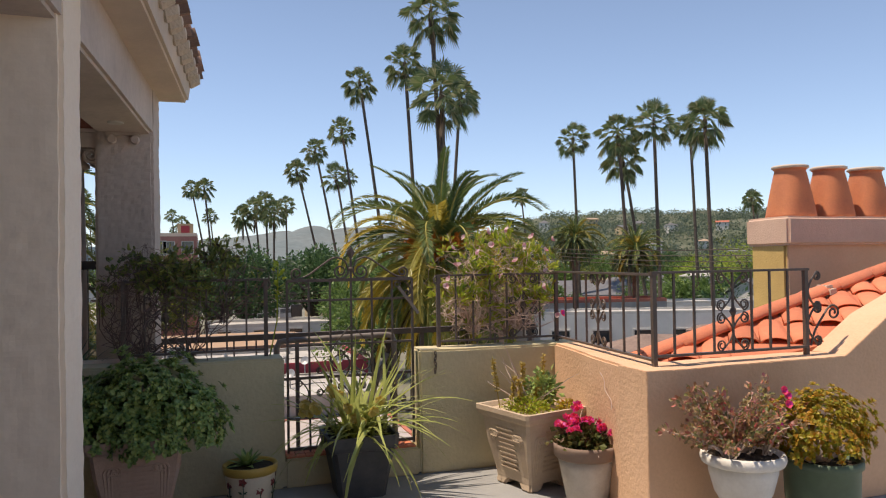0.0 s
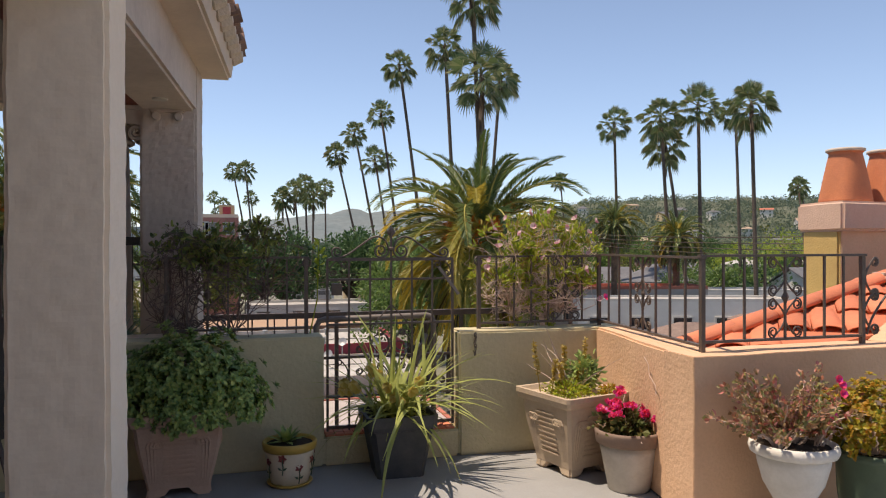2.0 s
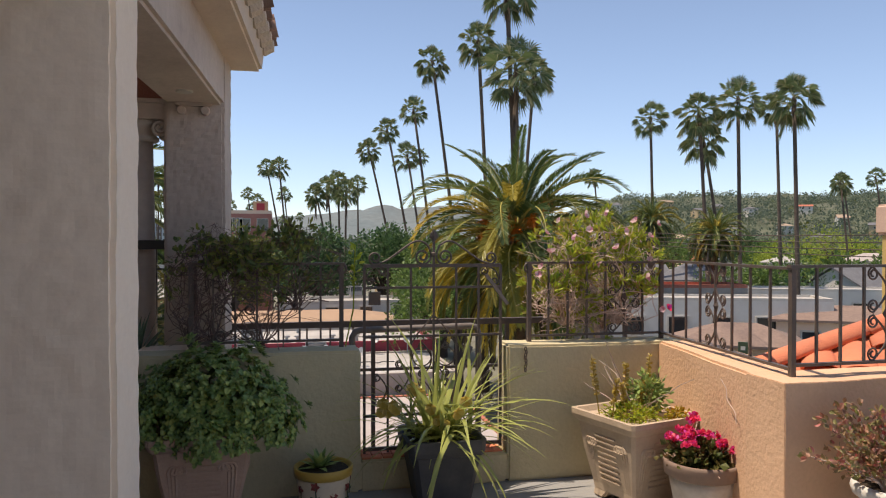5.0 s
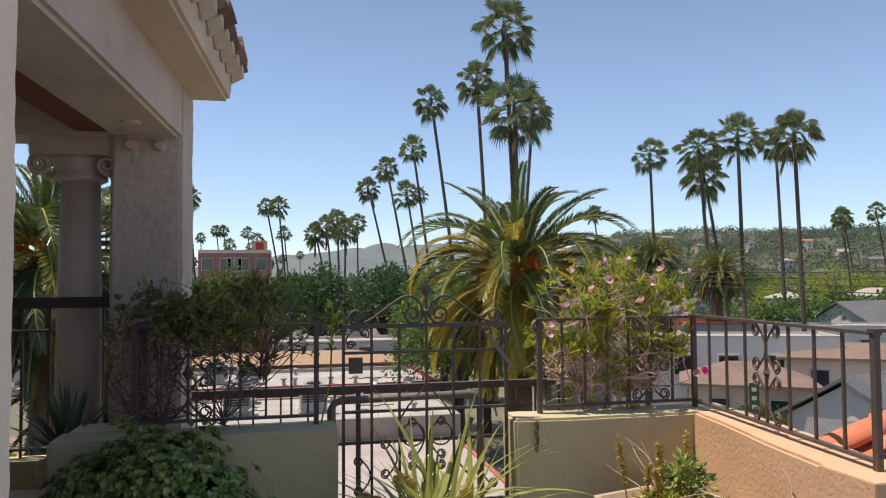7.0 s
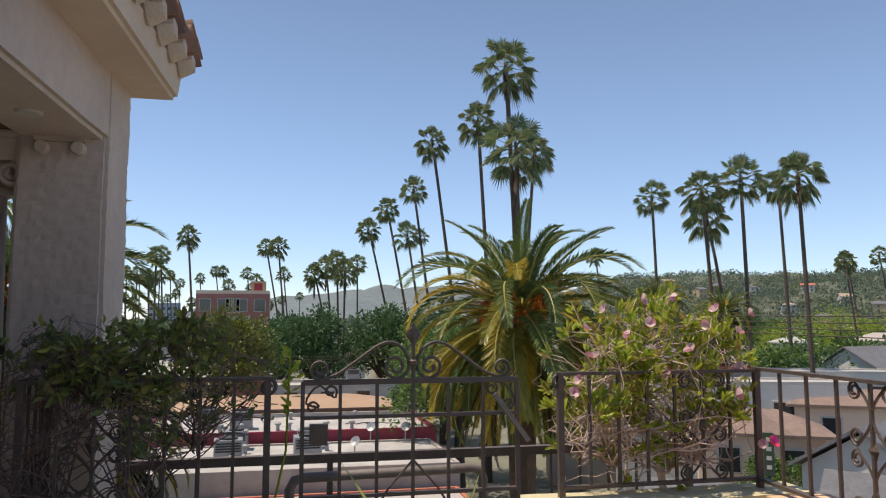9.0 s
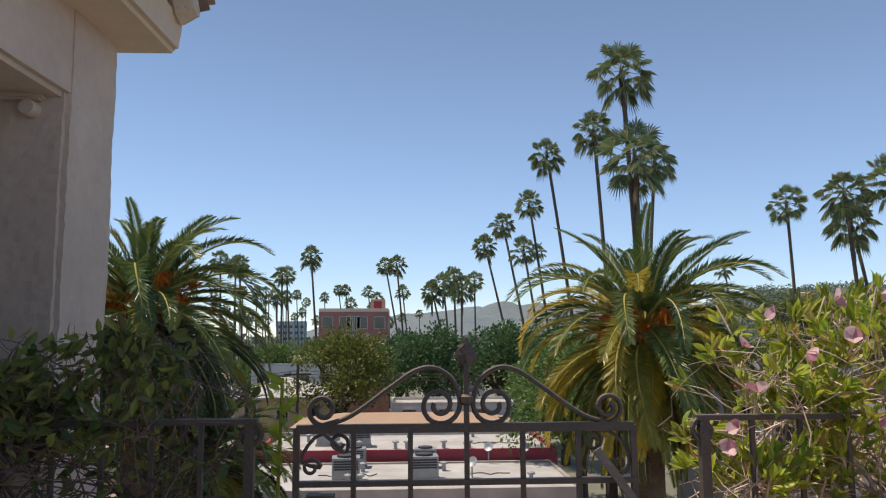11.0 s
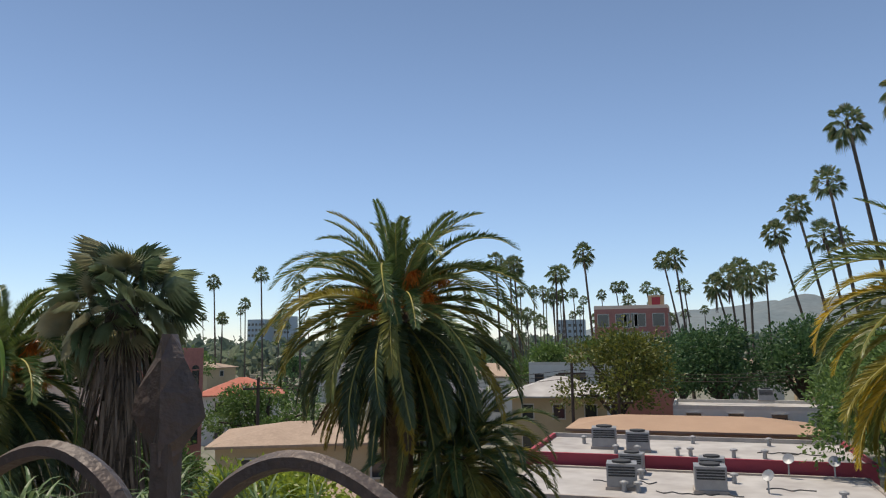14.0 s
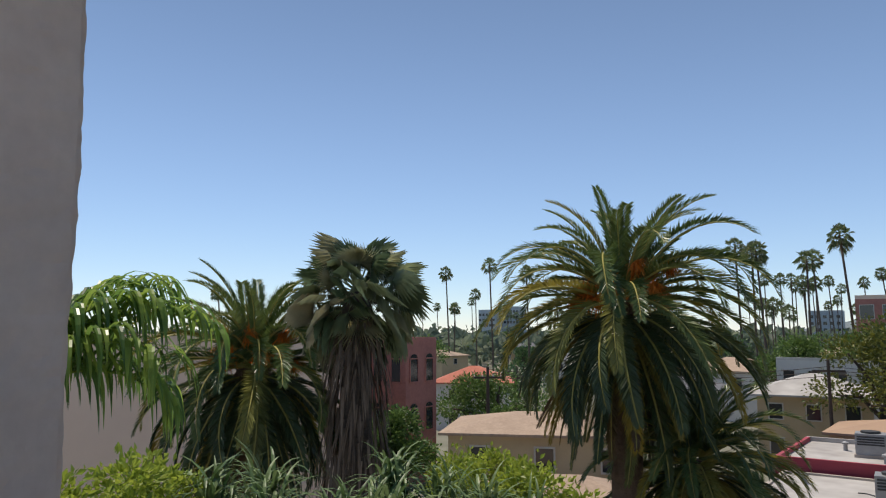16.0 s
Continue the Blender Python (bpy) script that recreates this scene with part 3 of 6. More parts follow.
railing((-2.10, 5.31), (-2.13, 5.77), 0.91, TOPZ, 0.84, 0.11, (), "short iron railing returning to the pillar", posts=(0, 1))
# scrolls past the end of the front railing
t_ = thing("rail_bracket", "iron scroll bracket at the railing's end on the coping", "bracket", (1.975, 3.84, 0))
for z, h, w in ((1.27, 0.24, 0.09), (1.06, 0.26, 0.10)):
    o = Mesh()
    c_scroll(o, 0.075, z, h, w * 0.75, 0.007, 1)
    o.ob("scroll", IRON, t_)
o = Mesh().tube([(x + 0.2, y, z + 1.13) for x, y, z in spiral(0, 0, 0.012, 0.05, -400, 150, 22)], 0.007, 6)
o.tube(curve([(0.02, 0, 0.93), (0.06, 0, 1.03), (0.155, 0, 1.155)], 5), 0.007, 6)
o.ob("end_scroll", IRON, t_)

# garden gate with scroll crest and spade finial
gate = thing("iron_gate", "closed dark iron garden gate with scroll crest and spade finial", "gate", (-0.632, 5.23, 0))
GW = 0.438
for x in range(7):
    o = Mesh().bar((0, 0, 0.21), (0, 0, 1.375), 0.016 if x in (0, 6) else 0.013)
    o.ob("bar", IRON, gate, loc=(-GW + x * 2 * GW / 6, 0, 0))
for z, h in ((1.372, 0.022), (1.235, 0.014), (0.93, 0.014), (0.44, 0.014), (0.235, 0.02)):
    Mesh().bar((-GW, 0, z), (GW, 0, z), h, 0.022).ob("cross_rail", IRON, gate)
for f in (-1, 1):
    Mesh().tube([(0, 0.0, 1.06), (f * 0.10, 0.0, 0.95), (f * 0.145, 0, 0.88)], 0.005, 5).ob("panel_brace", IRON, gate)
    Mesh().tube([(f * 0.075 + p[0], p[1], 0.80 + p[2]) for p in spiral(0, 0, 0.06, 0.06, 0, 360, 22)], 0.005, 5).ob("panel_ring", IRON, gate)
    left = spiral(-0.372, 1.421, 0.012, 0.040, -600, -90, 26)
    right = spiral(-0.071, 1.430, 0.054, 0.014, 0, -560, 30)
    mid = curve([left[-1], (-0.30, 0, 1.405), (-0.20, 0, 1.475), (-0.135, 0, 1.518), (-0.085, 0, 1.526), (-0.04, 0, 1.500), (-0.02, 0, 1.455), right[0]], 6)
    pts = [(f * p[0], p[1], p[2]) for p in [*left[:-1], *mid, *right[1:]]]
    Mesh().tube(pts, 0.0065, 6, flat=1.5).ob("crest_scroll", IRON, gate)
    o = Mesh()
    q = curve([*spiral(f * 0.33, 1.335, 0.01, 0.026, 0, f * 420, 14)[::1], (f * 0.37, 0, 1.36), (f * 0.41, 0, 1.33), (f * 0.425, 0, 1.29), *spiral(f * 0.40, 1.275, 0.024, 0.008, 0, -f * 420, 14)], 2)
    o.tube(q, 0.005, 5)
    o.ob("corner_scroll", IRON, gate)
    for x, z, h, w in ((0.075, 0.78, 0.22, 0.06), (0.22, 0.68, 0.2, 0.06), (0.075, 0.56, 0.2, 0.06), (0.36, 0.60, 0.2, 0.06)):
        o = Mesh()
        c_scroll(o, f * x, z, h, w, 0.005, f)
        o.ob("panel_scroll", IRON, gate)
Mesh().bar((0, 0, 1.37), (0, 0, 1.535), 0.014).ob("stem", IRON, gate)
Mesh().lathe([(0.010, -0.014), (0.020, -0.008), (0.020, 0.008), (0.010, 0.014)], 10, (0, 0, 1.443)).ob("collar", IRON, gate)
fin = Mesh()
rows = [(0.008, 1.520), (0.012, 1.530), (0.030, 1.552), (0.026, 1.568), (0.012, 1.590), (0.001, 1.606)]
vs = []
for w, z in rows:
    vs += [(-w, 0, z), (0, -0.008, z), (w, 0, z), (0, 0.008, z)]
fin.add(vs, [(i * 4 + k, i * 4 + (k + 1) % 4, i * 4 + 4 + (k + 1) % 4, i * 4 + 4 + k) for i in range(len(rows) - 1) for k in range(4)])
fin.ob("spade_finial", IRON, gate)
Mesh().box(-0.41, -0.34, -0.02, 0.02, 1.13, 1.21).ob("lock_box", IRON, gate)
Mesh().bar((0.335, -0.02, 1.315), (0.47, -0.05, 1.125), 0.02).ob("closer_arm", IRON_GREY, gate)
t_ = thing("gate_chain", "short dark chain hanging from the parapet beside the gate", "chain", (-0.06, 5.118, 0.845))
for k in range(8):
    ln = Mesh().tube([(0.008 * math.cos(a * math.tau / 10), 0, 0.013 * math.sin(a * math.tau / 10)) for a in range(11)], 0.004, 5).ob("link", IRON, t_)
    ln.matrix_local = pose(0.004 * math.sin(k * 1.7), 0, -0.019 * k, 0, 0, 90 * (k % 2) + 20)
t_ = thing("dried_tendril", "dried vine tendril clinging to the ochre stucco", "twig", (0, 0, 0))
Mesh().tube(curve([(0.695, 4.16, 0.80), (0.700, 4.12, 0.755), (0.694, 4.10, 0.70), (0.690, 4.03, 0.655), (0.684, 4.01, 0.60)], 5), 0.0022, 5).ob("stem", TWIG, t_)
# stair handrail and outer beam beyond the gate
t_ = thing("handrail", "grey painted tube handrail beyond the gate", "handrail", (0, 0, 0))
Mesh().tube([(-1.11, 5.62, -0.35), (-1.11, 5.62, 0.88), (-1.09, 5.62, 0.918), (-1.05, 5.62, 0.928), (-0.29, 5.62, 0.94), (-0.25, 5.62, 0.93), (-0.235, 5.62, 0.89), (-0.235, 5.62, -0.35)], 0.022, 8).ob("tube", IRON_GREY, t_, smooth=True)
Mesh().tube([(-0.29, 5.62, 0.80), (-0.45, 5.62, 0.38)], 0.018, 8).ob("brace", IRON_GREY, t_, smooth=True)
t_ = thing("outer_railing", "dark steel railing at the roof edge beyond the gate", "railing", (0, 0, 0))
Mesh().box(-2.0, 1.2, 6.17, 6.22, 0.885, 0.93).ob("beam", IRON, t_)
Mesh().box(-2.0, 1.2, 6.18, 6.21, 0.55, 0.57).ob("bottom_rail", IRON, t_)
first = None
for i in range(19):
    x = -1.9 + i * 0.17
    if first is None:
        first = Mesh().bar((0, 0, 0.56), (0, 0, 0.9), 0.012).ob("bar", IRON, t_, loc=(x, 6.195, 0))
    elif x < -1.0 or x > 0.0:
        share(first, t_, Matrix.Translation((x, 6.195, 0)))
for x in (-1.95, -0.9, 0.15, 1.15):
    Mesh().bar((x, 6.195, -0.35), (x, 6.195, 0.9), 0.03).ob("post", IRON, t_)
setting(Mesh().box(-2.4, 1.4, 5.38, 6.3, -0.5, -0.35).ob("landing", GREY_WALL), "concrete landing outside the gate", "landing")
setting(Mesh().box(-9, 4.2, -5, 6.1, -10, -0.51).ob("house_body", PLASTER_W), "plain plastered storeys under the terrace", "wall")
# red sill tiles
t_ = thing("sill_tiles", "small red clay tiles on the gate sill", "tiles", (0, 0, 0), kind="structure")
first = None
for i in range(14):
    for j in range(3):
        mm = Matrix.Translation((-1.06 + i * 0.064, 5.19 + j * 0.068, 0.192))
        if first is None:
            first = Mesh().frustum([(0.030, 0), (0.030, 0.008), (0.026, 0.012)]).ob("tile", TERRA, t_)
            first.matrix_local = mm
        else:
            share(first, t_, mm)

# ---- tiled roof and chimney beyond the ochre parapet ----
RK = lambda x: 4.28 + 0.2 * (x - 0.9)
RP = lambda x, y: 0.715 + 0.15 * (x - 0.9) + 0.22 * (y - 3.95)
RZ = lambda x: RP(x, RK(x))
roof = thing("tiled_roof", "bright terracotta barrel tile roof with a mortared ridge", "roof", (0, 0, 0))
q = [(0.98, 3.96), (4.6, 3.96), (4.6, RK(4.6)), (0.98, RK(0.98))]
o = Mesh().hexa([(x, y, RP(x, y) - 0.2) for x, y in q] + [(x, y, RP(x, y)) for x, y in q])
o.ob("deck", TERRA, roof)


def barrel(length, r0, r1, n=9, thick=0.014):
    """A half-round clay tile along x, wide end first."""
    o = Mesh()
    vs = []
    for x, r in ((0, r0), (length, r1)):
        for rr in (r, r - thick):
            vs += [(x, rr * math.cos(math.pi * k / (n - 1)), rr * math.sin(math.pi * k / (n - 1))) for k in range(n)]
    fs = []
    for k in range(n - 1):
        fs += [(k, k + 1, 2 * n + k + 1, 2 * n + k), (n + k + 1, n + k, 3 * n + k, 3 * n + k + 1), (k + 1, k, n + k, n + k + 1), (2 * n + k, 2 * n + k + 1, 3 * n + k + 1, 3 * n + k)]
    fs += [(0, 2 * n, 3 * n, n), (n - 1, 2 * n - 1, 4 * n - 1, 3 * n - 1)]
    return o.add(vs, fs)


slope = math.degrees(math.atan(0.194))
FA = math.atan2(0.22, 0.15)
first = None
for j in range(-4, 24):
    for i in range(-2, 9):
        u, v = j * 0.195, i * 0.34
        x = 0.95 + v * math.cos(FA) + u * math.sin(FA)
        y = 3.99 + v * math.sin(FA) - u * math.cos(FA)
        xe, ye = x + 0.3 * math.cos(FA), y + 0.3 * math.sin(FA)
        if not (1.0 < x < 4.5 and 3.97 < y and ye < RK(xe) + 0.06):
            continue
        mm = pose(x, y, RP(x, y) + 0.002, 0, -14.9 + 2.2, math.degrees(FA) + R.uniform(-1.2, 1.2)) @ Matrix.Diagonal((1, 1.14, 0.5, 1))
        if first is None:
            first = barrel(0.42, 0.088, 0.072).ob("tile", TERRA, roof, smooth=True)
            first.matrix_local = mm
        else:
            share(first, roof, mm)
first = None
for i in range(9):
    x = 0.98 + i * 0.42
    mm = pose(x, RK(x), RZ(x) + 0.01, R.uniform(-4, 4), -slope - 1.0, 11.3) @ Matrix.Diagonal((1, 0.8, 0.62, 1))
    if first is None:
        first = barrel(0.5, 0.105, 0.09).ob("ridge_tile", TERRA, roof, smooth=True)
        first.matrix_local = mm
    else:
        share(first, roof, mm)
uneven(soften(Mesh().box(2.90, 3.02, 4.60, 4.76, RZ(2.96) - 0.03, RZ(2.96) + 0.075).ob("mortar_patch", MORTAR, roof), 0.03), 0.012, 9.0)
ch = thing("chimney", "yellow stucco chimney with pale cap and three terracotta pots", "chimney", (0, 0, 0))
soften(Mesh().box(3.44, 5.2, 5.60, 6.04, -0.5, 1.60).ob("shaft", YELLOW_PLASTER, ch), 0.02)
# thin slab over the yellow shaft; its brown-orange paints the front's shade
soften(Mesh().box(3.462, 5.19, 5.588, 5.605, -0.5, 1.59).ob("front_stucco", OCHRE, ch, "thin brown-orange front slab with shade in its colour"), 0.006)
c = soften(Mesh().box(3.415, 5.28, 5.53, 6.09, 1.585, 1.85).ob("cap", PINK_PLASTER, ch), 0.025, 3)
uneven(c, 0.008, 3, 2)


def chimney_pot(parent, x, y, z):
    def sq(a, zz):
        k = max(0, 1 - zz / 0.42)
        return 1 + k * 0.24 * (abs(math.cos(2 * a)) ** 2 - 0.3) * -1
    prof = [(0.212, 0), (0.209, 0.03), (0.184, 0.2), (0.150, 0.39), (0.138, 0.44), (0.140, 0.455), (0.150, 0.46), (0.150, 0.485), (0.136, 0.49), (0.115, 0.488), (0.110, 0.42)]
    p = Mesh().lathe(prof, 36, (0, 0, 0), sq).ob("chimney_pot", TERRA_POT, parent, smooth=True)
    p.location = (x, y, z)
    r = Mesh().lathe([(0.150, 0), (0.164, 0.006), (0.164, 0.026), (0.148, 0.032), (0.116, 0.032)], 28).ob("rim", MORTAR, p, "pale mortar-stained rim", True)
    r.location = (0, 0, 0.464)


for x in (3.68, 4.14, 4.60):
    chimney_pot(ch, x, 5.775, 1.845)
setting(Mesh().box(4.2, 5.4, 3.7, 6.1, -10, 0.6).ob("house_wing", OCHRE), "stucco house wing under the tiled roof", "wall")

# ---- eave tiles on the loggia ----
er = thing("eave_tiles", "weathered clay barrel tiles stacked along the loggia eave", "roof tiles", (0, 0, 0))
first = None
for i in range(44):
    y = 6.12 - i * 0.225
    for k, (dx, dz, rr) in enumerate(((0.30, 0.0, 0.0), (0.22, 0.10, 0.11))):
        yy = y + rr
        mm = pose(LX(yy) + 0.22 + dx * 0.35 + R.uniform(-0.02, 0.03), yy + R.uniform(-0.012, 0.012), 2.955 + dz * 0.75, 0, 13 + R.uniform(-2, 2), 180 - 3.3 + R.uniform(-3, 3))
        if first is None:
            first = barrel(0.45, 0.092, 0.078).ob("tile", TERRA_OLD, er, smooth=True)
            first.matrix_local = mm
        else:
            share(first, er, mm)
    q = Mesh().lathe([(0.07, 0), (0.085, 0.02), (0.06, 0.09), (0.01, 0.1)], 9).ob("mortar_plug", MORTAR, er)
    q.matrix_local = pose(LX(y) + 0.20, y, 2.93, 0, 80, 0)

# ---- loggia column, rail, agave, chair ----
col = thing("round_column", "shaded round plaster column with a scrolled capital", "column", (-2.53, 6.0, 0.0))
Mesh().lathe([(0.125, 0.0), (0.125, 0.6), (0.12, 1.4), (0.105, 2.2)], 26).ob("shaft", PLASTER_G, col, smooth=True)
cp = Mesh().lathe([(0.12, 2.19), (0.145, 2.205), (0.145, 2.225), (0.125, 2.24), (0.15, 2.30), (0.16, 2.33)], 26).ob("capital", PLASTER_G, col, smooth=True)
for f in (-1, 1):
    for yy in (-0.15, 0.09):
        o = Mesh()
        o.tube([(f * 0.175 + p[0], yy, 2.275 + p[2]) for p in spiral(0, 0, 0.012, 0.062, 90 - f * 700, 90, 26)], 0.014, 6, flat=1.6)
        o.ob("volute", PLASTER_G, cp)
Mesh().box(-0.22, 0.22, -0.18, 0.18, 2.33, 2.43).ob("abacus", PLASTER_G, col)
setting(Mesh().box(-0.3, 0.3, 0.0, 0.01, 0, 0.01).ob("trim_strip", PLASTER_G, loc=(-2.53, 5.9, 0.0)), "plain plaster strip", "trim")
t_ = thing("loggia_railing", "dark timber and iron railing closing the loggia", "railing", (0, 0, 0))
Mesh().box(-8.8, -2.3, 5.79, 5.85, 1.47, 1.53).ob("handrail", WOOD_DARK, t_)
Mesh().bar((-8.8, 6.08, 1.33), (-2.3, 6.08, 1.33), 0.014, 0.03).ob("top_rail", IRON, t_)
Mesh().bar((-8.8, 6.08, 0.65), (-2.3, 6.08, 0.65), 0.014, 0.03).ob("bottom_rail", IRON, t_)
first = None
for i in range(44):
    if first is None:
        first = Mesh().bar((0, 0, 0.6), (0, 0, 1.5), 0.014).ob("bar", IRON, t_, loc=(-2.42, 6.085, 0))
    else:
        share(first, t_, Matrix.Translation((-2.42 - i * 0.145, 6.085, 0)))
setting(Mesh().box(-9, -2.3, 6.0, 6.14, 0, 0.6).ob("wall_loggia_end", OLIVE), "low plaster wall under the loggia railing", "wall")


def chair(loc, rz):
    t = thing("patio_chair", "dark metal patio chair with a white cushion", "chair", loc, rz)
    t.scale = (1.15, 1.15, 1.15)
    for x in (-0.24, 0.24):
        Mesh().tube([(x, -0.25, 0), (x, -0.22, 0.42), (x, 0.20, 0.40), (x, 0.30, 0.0)], 0.014, 6).ob("leg", IRON, t)
        Mesh().tube(curve([(x, -0.24, 0.42), (x, -0.25, 0.64), (x, 0.0, 0.67), (x, 0.24, 0.62)]), 0.014, 6).ob("armrest", IRON, t)
    soften(Mesh().box(-0.25, 0.25, -0.25, 0.24, 0.40, 0.43).ob("seat", WOOD_DARK, t), 0.01)
    b = Mesh().hexa([(-0.25, 0.22, 0.42), (0.25, 0.22, 0.42), (0.25, 0.25, 0.42), (-0.25, 0.25, 0.42), (-0.23, 0.36, 0.98), (0.23, 0.36, 0.98), (0.23, 0.39, 0.98), (-0.23, 0.39, 0.98)])
    soften(b.ob("backrest", WOOD_DARK, t), 0.01)
    soften(Mesh().box(-0.24, 0.24, -0.25, 0.20, 0.43, 0.51).ob("cushion", CUSHION, t, "white seat cushion"), 0.03, 3)


chair((-3.12, 4.3, 0), -98)

# ---- potted plants ----


def planter(loc, rz, w, h, material, label, group="terrace pots"):
    """Square footed planter with ribbed and scrolled relief panels."""
    t = thing("planter", label, "planter", loc, rz, group)
    b = 0.68 * w / 2
    Mesh().frustum([(b, 0.05), (b * 1.03, 0.09), (w / 2 * 0.86, h * 0.55), (w / 2 * 0.95, h - 0.07)], soft=0.08).ob("body", material, t)
    Mesh().frustum([(w / 2 * 0.95, h - 0.075), (w / 2 * 1.02, h - 0.06), (w / 2 * 1.07, h - 0.03), (w / 2 * 1.07, h), (w / 2 * 0.97, h), (w / 2 * 0.9, h - 0.03)], soft=0.06).ob("rim", material, t)
    for sx in (-1, 1):
        for sy in (-1, 1):
            ft = Mesh().hexa([(-0.035, -0.035, 0), (0.055, -0.035, 0), (0.055, 0.055, 0), (-0.035, 0.055, 0), (-0.10, -0.10, 0.075), (0.045, -0.10, 0.075), (0.045, 0.045, 0.075), (-0.10, 0.045, 0.075)]).ob("foot", material, t)
            soften(ft, 0.012, 2)
            ft.matrix_local = Matrix.Translation((sx * (b - 0.05), sy * (b - 0.05), 0)) @ Matrix.Diagonal((sx, sy, 1, 1))
    rib = None
    for q in range(4):
        turn = pose(0, 0, 0, 0, 0, 90 * q)
        for k in range(9):
            z = 0.13 + k * (h - 0.26) / 8
            f = (z - 0.05) / (h - 0.12)
            mm = turn @ Matrix.Translation((0, -(b + (w / 2 * 0.95 - b) * f) - 0.004, z))
            if rib is None:
                rib = soften(Mesh().bar((-w * 0.17, 0, 0), (w * 0.17, 0, 0), 0.014, 0.014).ob("rib", material, t), 0.004)
                rib.matrix_local = mm
            else:
                share(rib, t, mm)
        for s in (-1, 1):
            for e in (0, 0.022, 0.044):
                o = Mesh()
                pts = [(s * (w * (0.30 + 0.04 * f) - e * (0.6 + f * 0.4)), -(b + (w / 2 * 0.95 - b) * f) - 0.002, 0.10 + f * (h - 0.2)) for f in (0, 0.25, 0.5, 0.75)]
                tip = spiral(pts[-1][0] - s * 0.03, pts[-1][2], 0.03, 0.008, 0 if s > 0 else 180, (420 if s > 0 else -240), 12)
                o.tube(pts[:-1] + [(p[0], pts[-1][1] - 0.004, p[2]) for p in tip], 0.008, 5)
                o.ob("scroll_relief", material, t).matrix_local = turn
    Mesh().box(-w * 0.44, w * 0.44, -w * 0.44, w * 0.44, h - 0.06, h - 0.035).ob("soil", SOIL, t)
    return t


def round_pot(loc, prof, material, label, soil_r, soil_z, extra=()):
    t = thing("flower_pot", label, "pot", loc, 0, "terrace pots")
    Mesh().lathe(prof, 36).ob("body", material, t, smooth=True)
    for name, p, mt, lab in extra:
        Mesh().lathe(p, 36).ob(name, mt, t, lab, True)
    Mesh().lathe([(soil_r, soil_z - 0.02), (soil_r, soil_z), (0.01, soil_z + 0.01)], 20).ob("soil", SOIL, t)
    return t


def foliage(o, centre, radius, count, size, flat=1.0, squash=(1, 1, 1), shell=0.55, spread=0.8, wide=0.5):
    """Leaves through a lumpy ball, thickest near its skin."""
    c = Vector(centre)
    for _ in range(count):
        d = rdir()
        q = radius * (shell + (1 - shell) * R.random()) * (0.8 + 0.45 * noise.noise(d * 2.3 + c))
        p = c + Vector((d.x * q * squash[0], d.y * q * squash[1], d.z * q * squash[2]))
        w = (d + rdir() * spread).normalized()
        s = size * R.uniform(0.6, 1.35)
        o.leaf(p, w, rdir(), s, s * wide)


def rosettes(o, centre, radius, count, size, squash=(1, 1, 1), leaves=9):
    """Rosettes of thick rounded leaves on the skin of a mound."""
    c = Vector(centre)
    for _ in range(count):
        d = rdir(-0.5, 1)
        q = radius * (0.75 + 0.4 * R.random()) * (0.85 + 0.35 * noise.noise(d * 2 + c))
        p = c + Vector((d.x * q * squash[0], d.y * q * squash[1], d.z * q * squash[2]))
        ax = (d + Vector((0, 0, 0.5))).normalized()
        a = ax.orthogonal().normalized()
        b = ax.cross(a)
        for k in range(leaves):
            ang = k * 2.4
            e = 0.25 + 0.75 * k / leaves
            w = (ax * (1.1 - e) + (a * math.cos(ang) + b * math.sin(ang)) * e).normalized()
            s = size * (0.5 + 0.5 * e) * R.uniform(0.8, 1.2)
            o.oval(p, w, ax, s, s * 0.62)


def twigs(o, roots, count, length, r, up=0.6, wander=0.5, seg=6, box=None):
    """Crooked stems from the given roots; returns points along them and their ways."""
    ends = []
    for _ in range(count):
        p = Vector(R.choice(roots)) + rdir() * 0.02
        d = (rdir(-0.2, 1) + Vector((0, 0, up))).normalized()
        pts = [p.copy()]
        L = length * R.uniform(0.5, 1.2)
        for i in range(seg):
            d = (d + rdir() * wander).normalized()
            q = p + d * L / seg
            if box:
                for k in range(3):
                    if not box[0][k] < q[k] < box[1][k]:
                        d[k] *= -0.6
                c = [(box[0][k] + box[1][k]) / 2 for k in range(3)]
                e = sum(abs((q[k] - c[k]) / (box[1][k] - c[k])) ** 3 for k in range(3))
                if e > 1:
                    d = (d - 1.2 * (q - Vector(c)).normalized()).normalized()
                q = p + d * L / seg
            p = q
            pts.append(p.copy())
            ends.append((p.copy(), d.copy()))
        o.tube(pts, [r * (1 - 0.75 * i / seg) for i in range(seg + 1)], 4, False)
    return ends


def flower(parent, p, way, size, material, petals=5, name="blossom"):
    o = Mesh()
    w = Vector(way).normalized()
    a = w.orthogonal().normalized()
    b = w.cross(a)
    for k in range(petals):
        g = k * math.tau / petals + R.random() * 0.4
        d = (a * math.cos(g) + b * math.sin(g)) * 0.9 + w * 0.55
        o.petal((0, 0, 0), d, w, size * R.uniform(0.85, 1.15), size * 0.95)
    return o.ob(name, material, parent, loc=tuple(p))


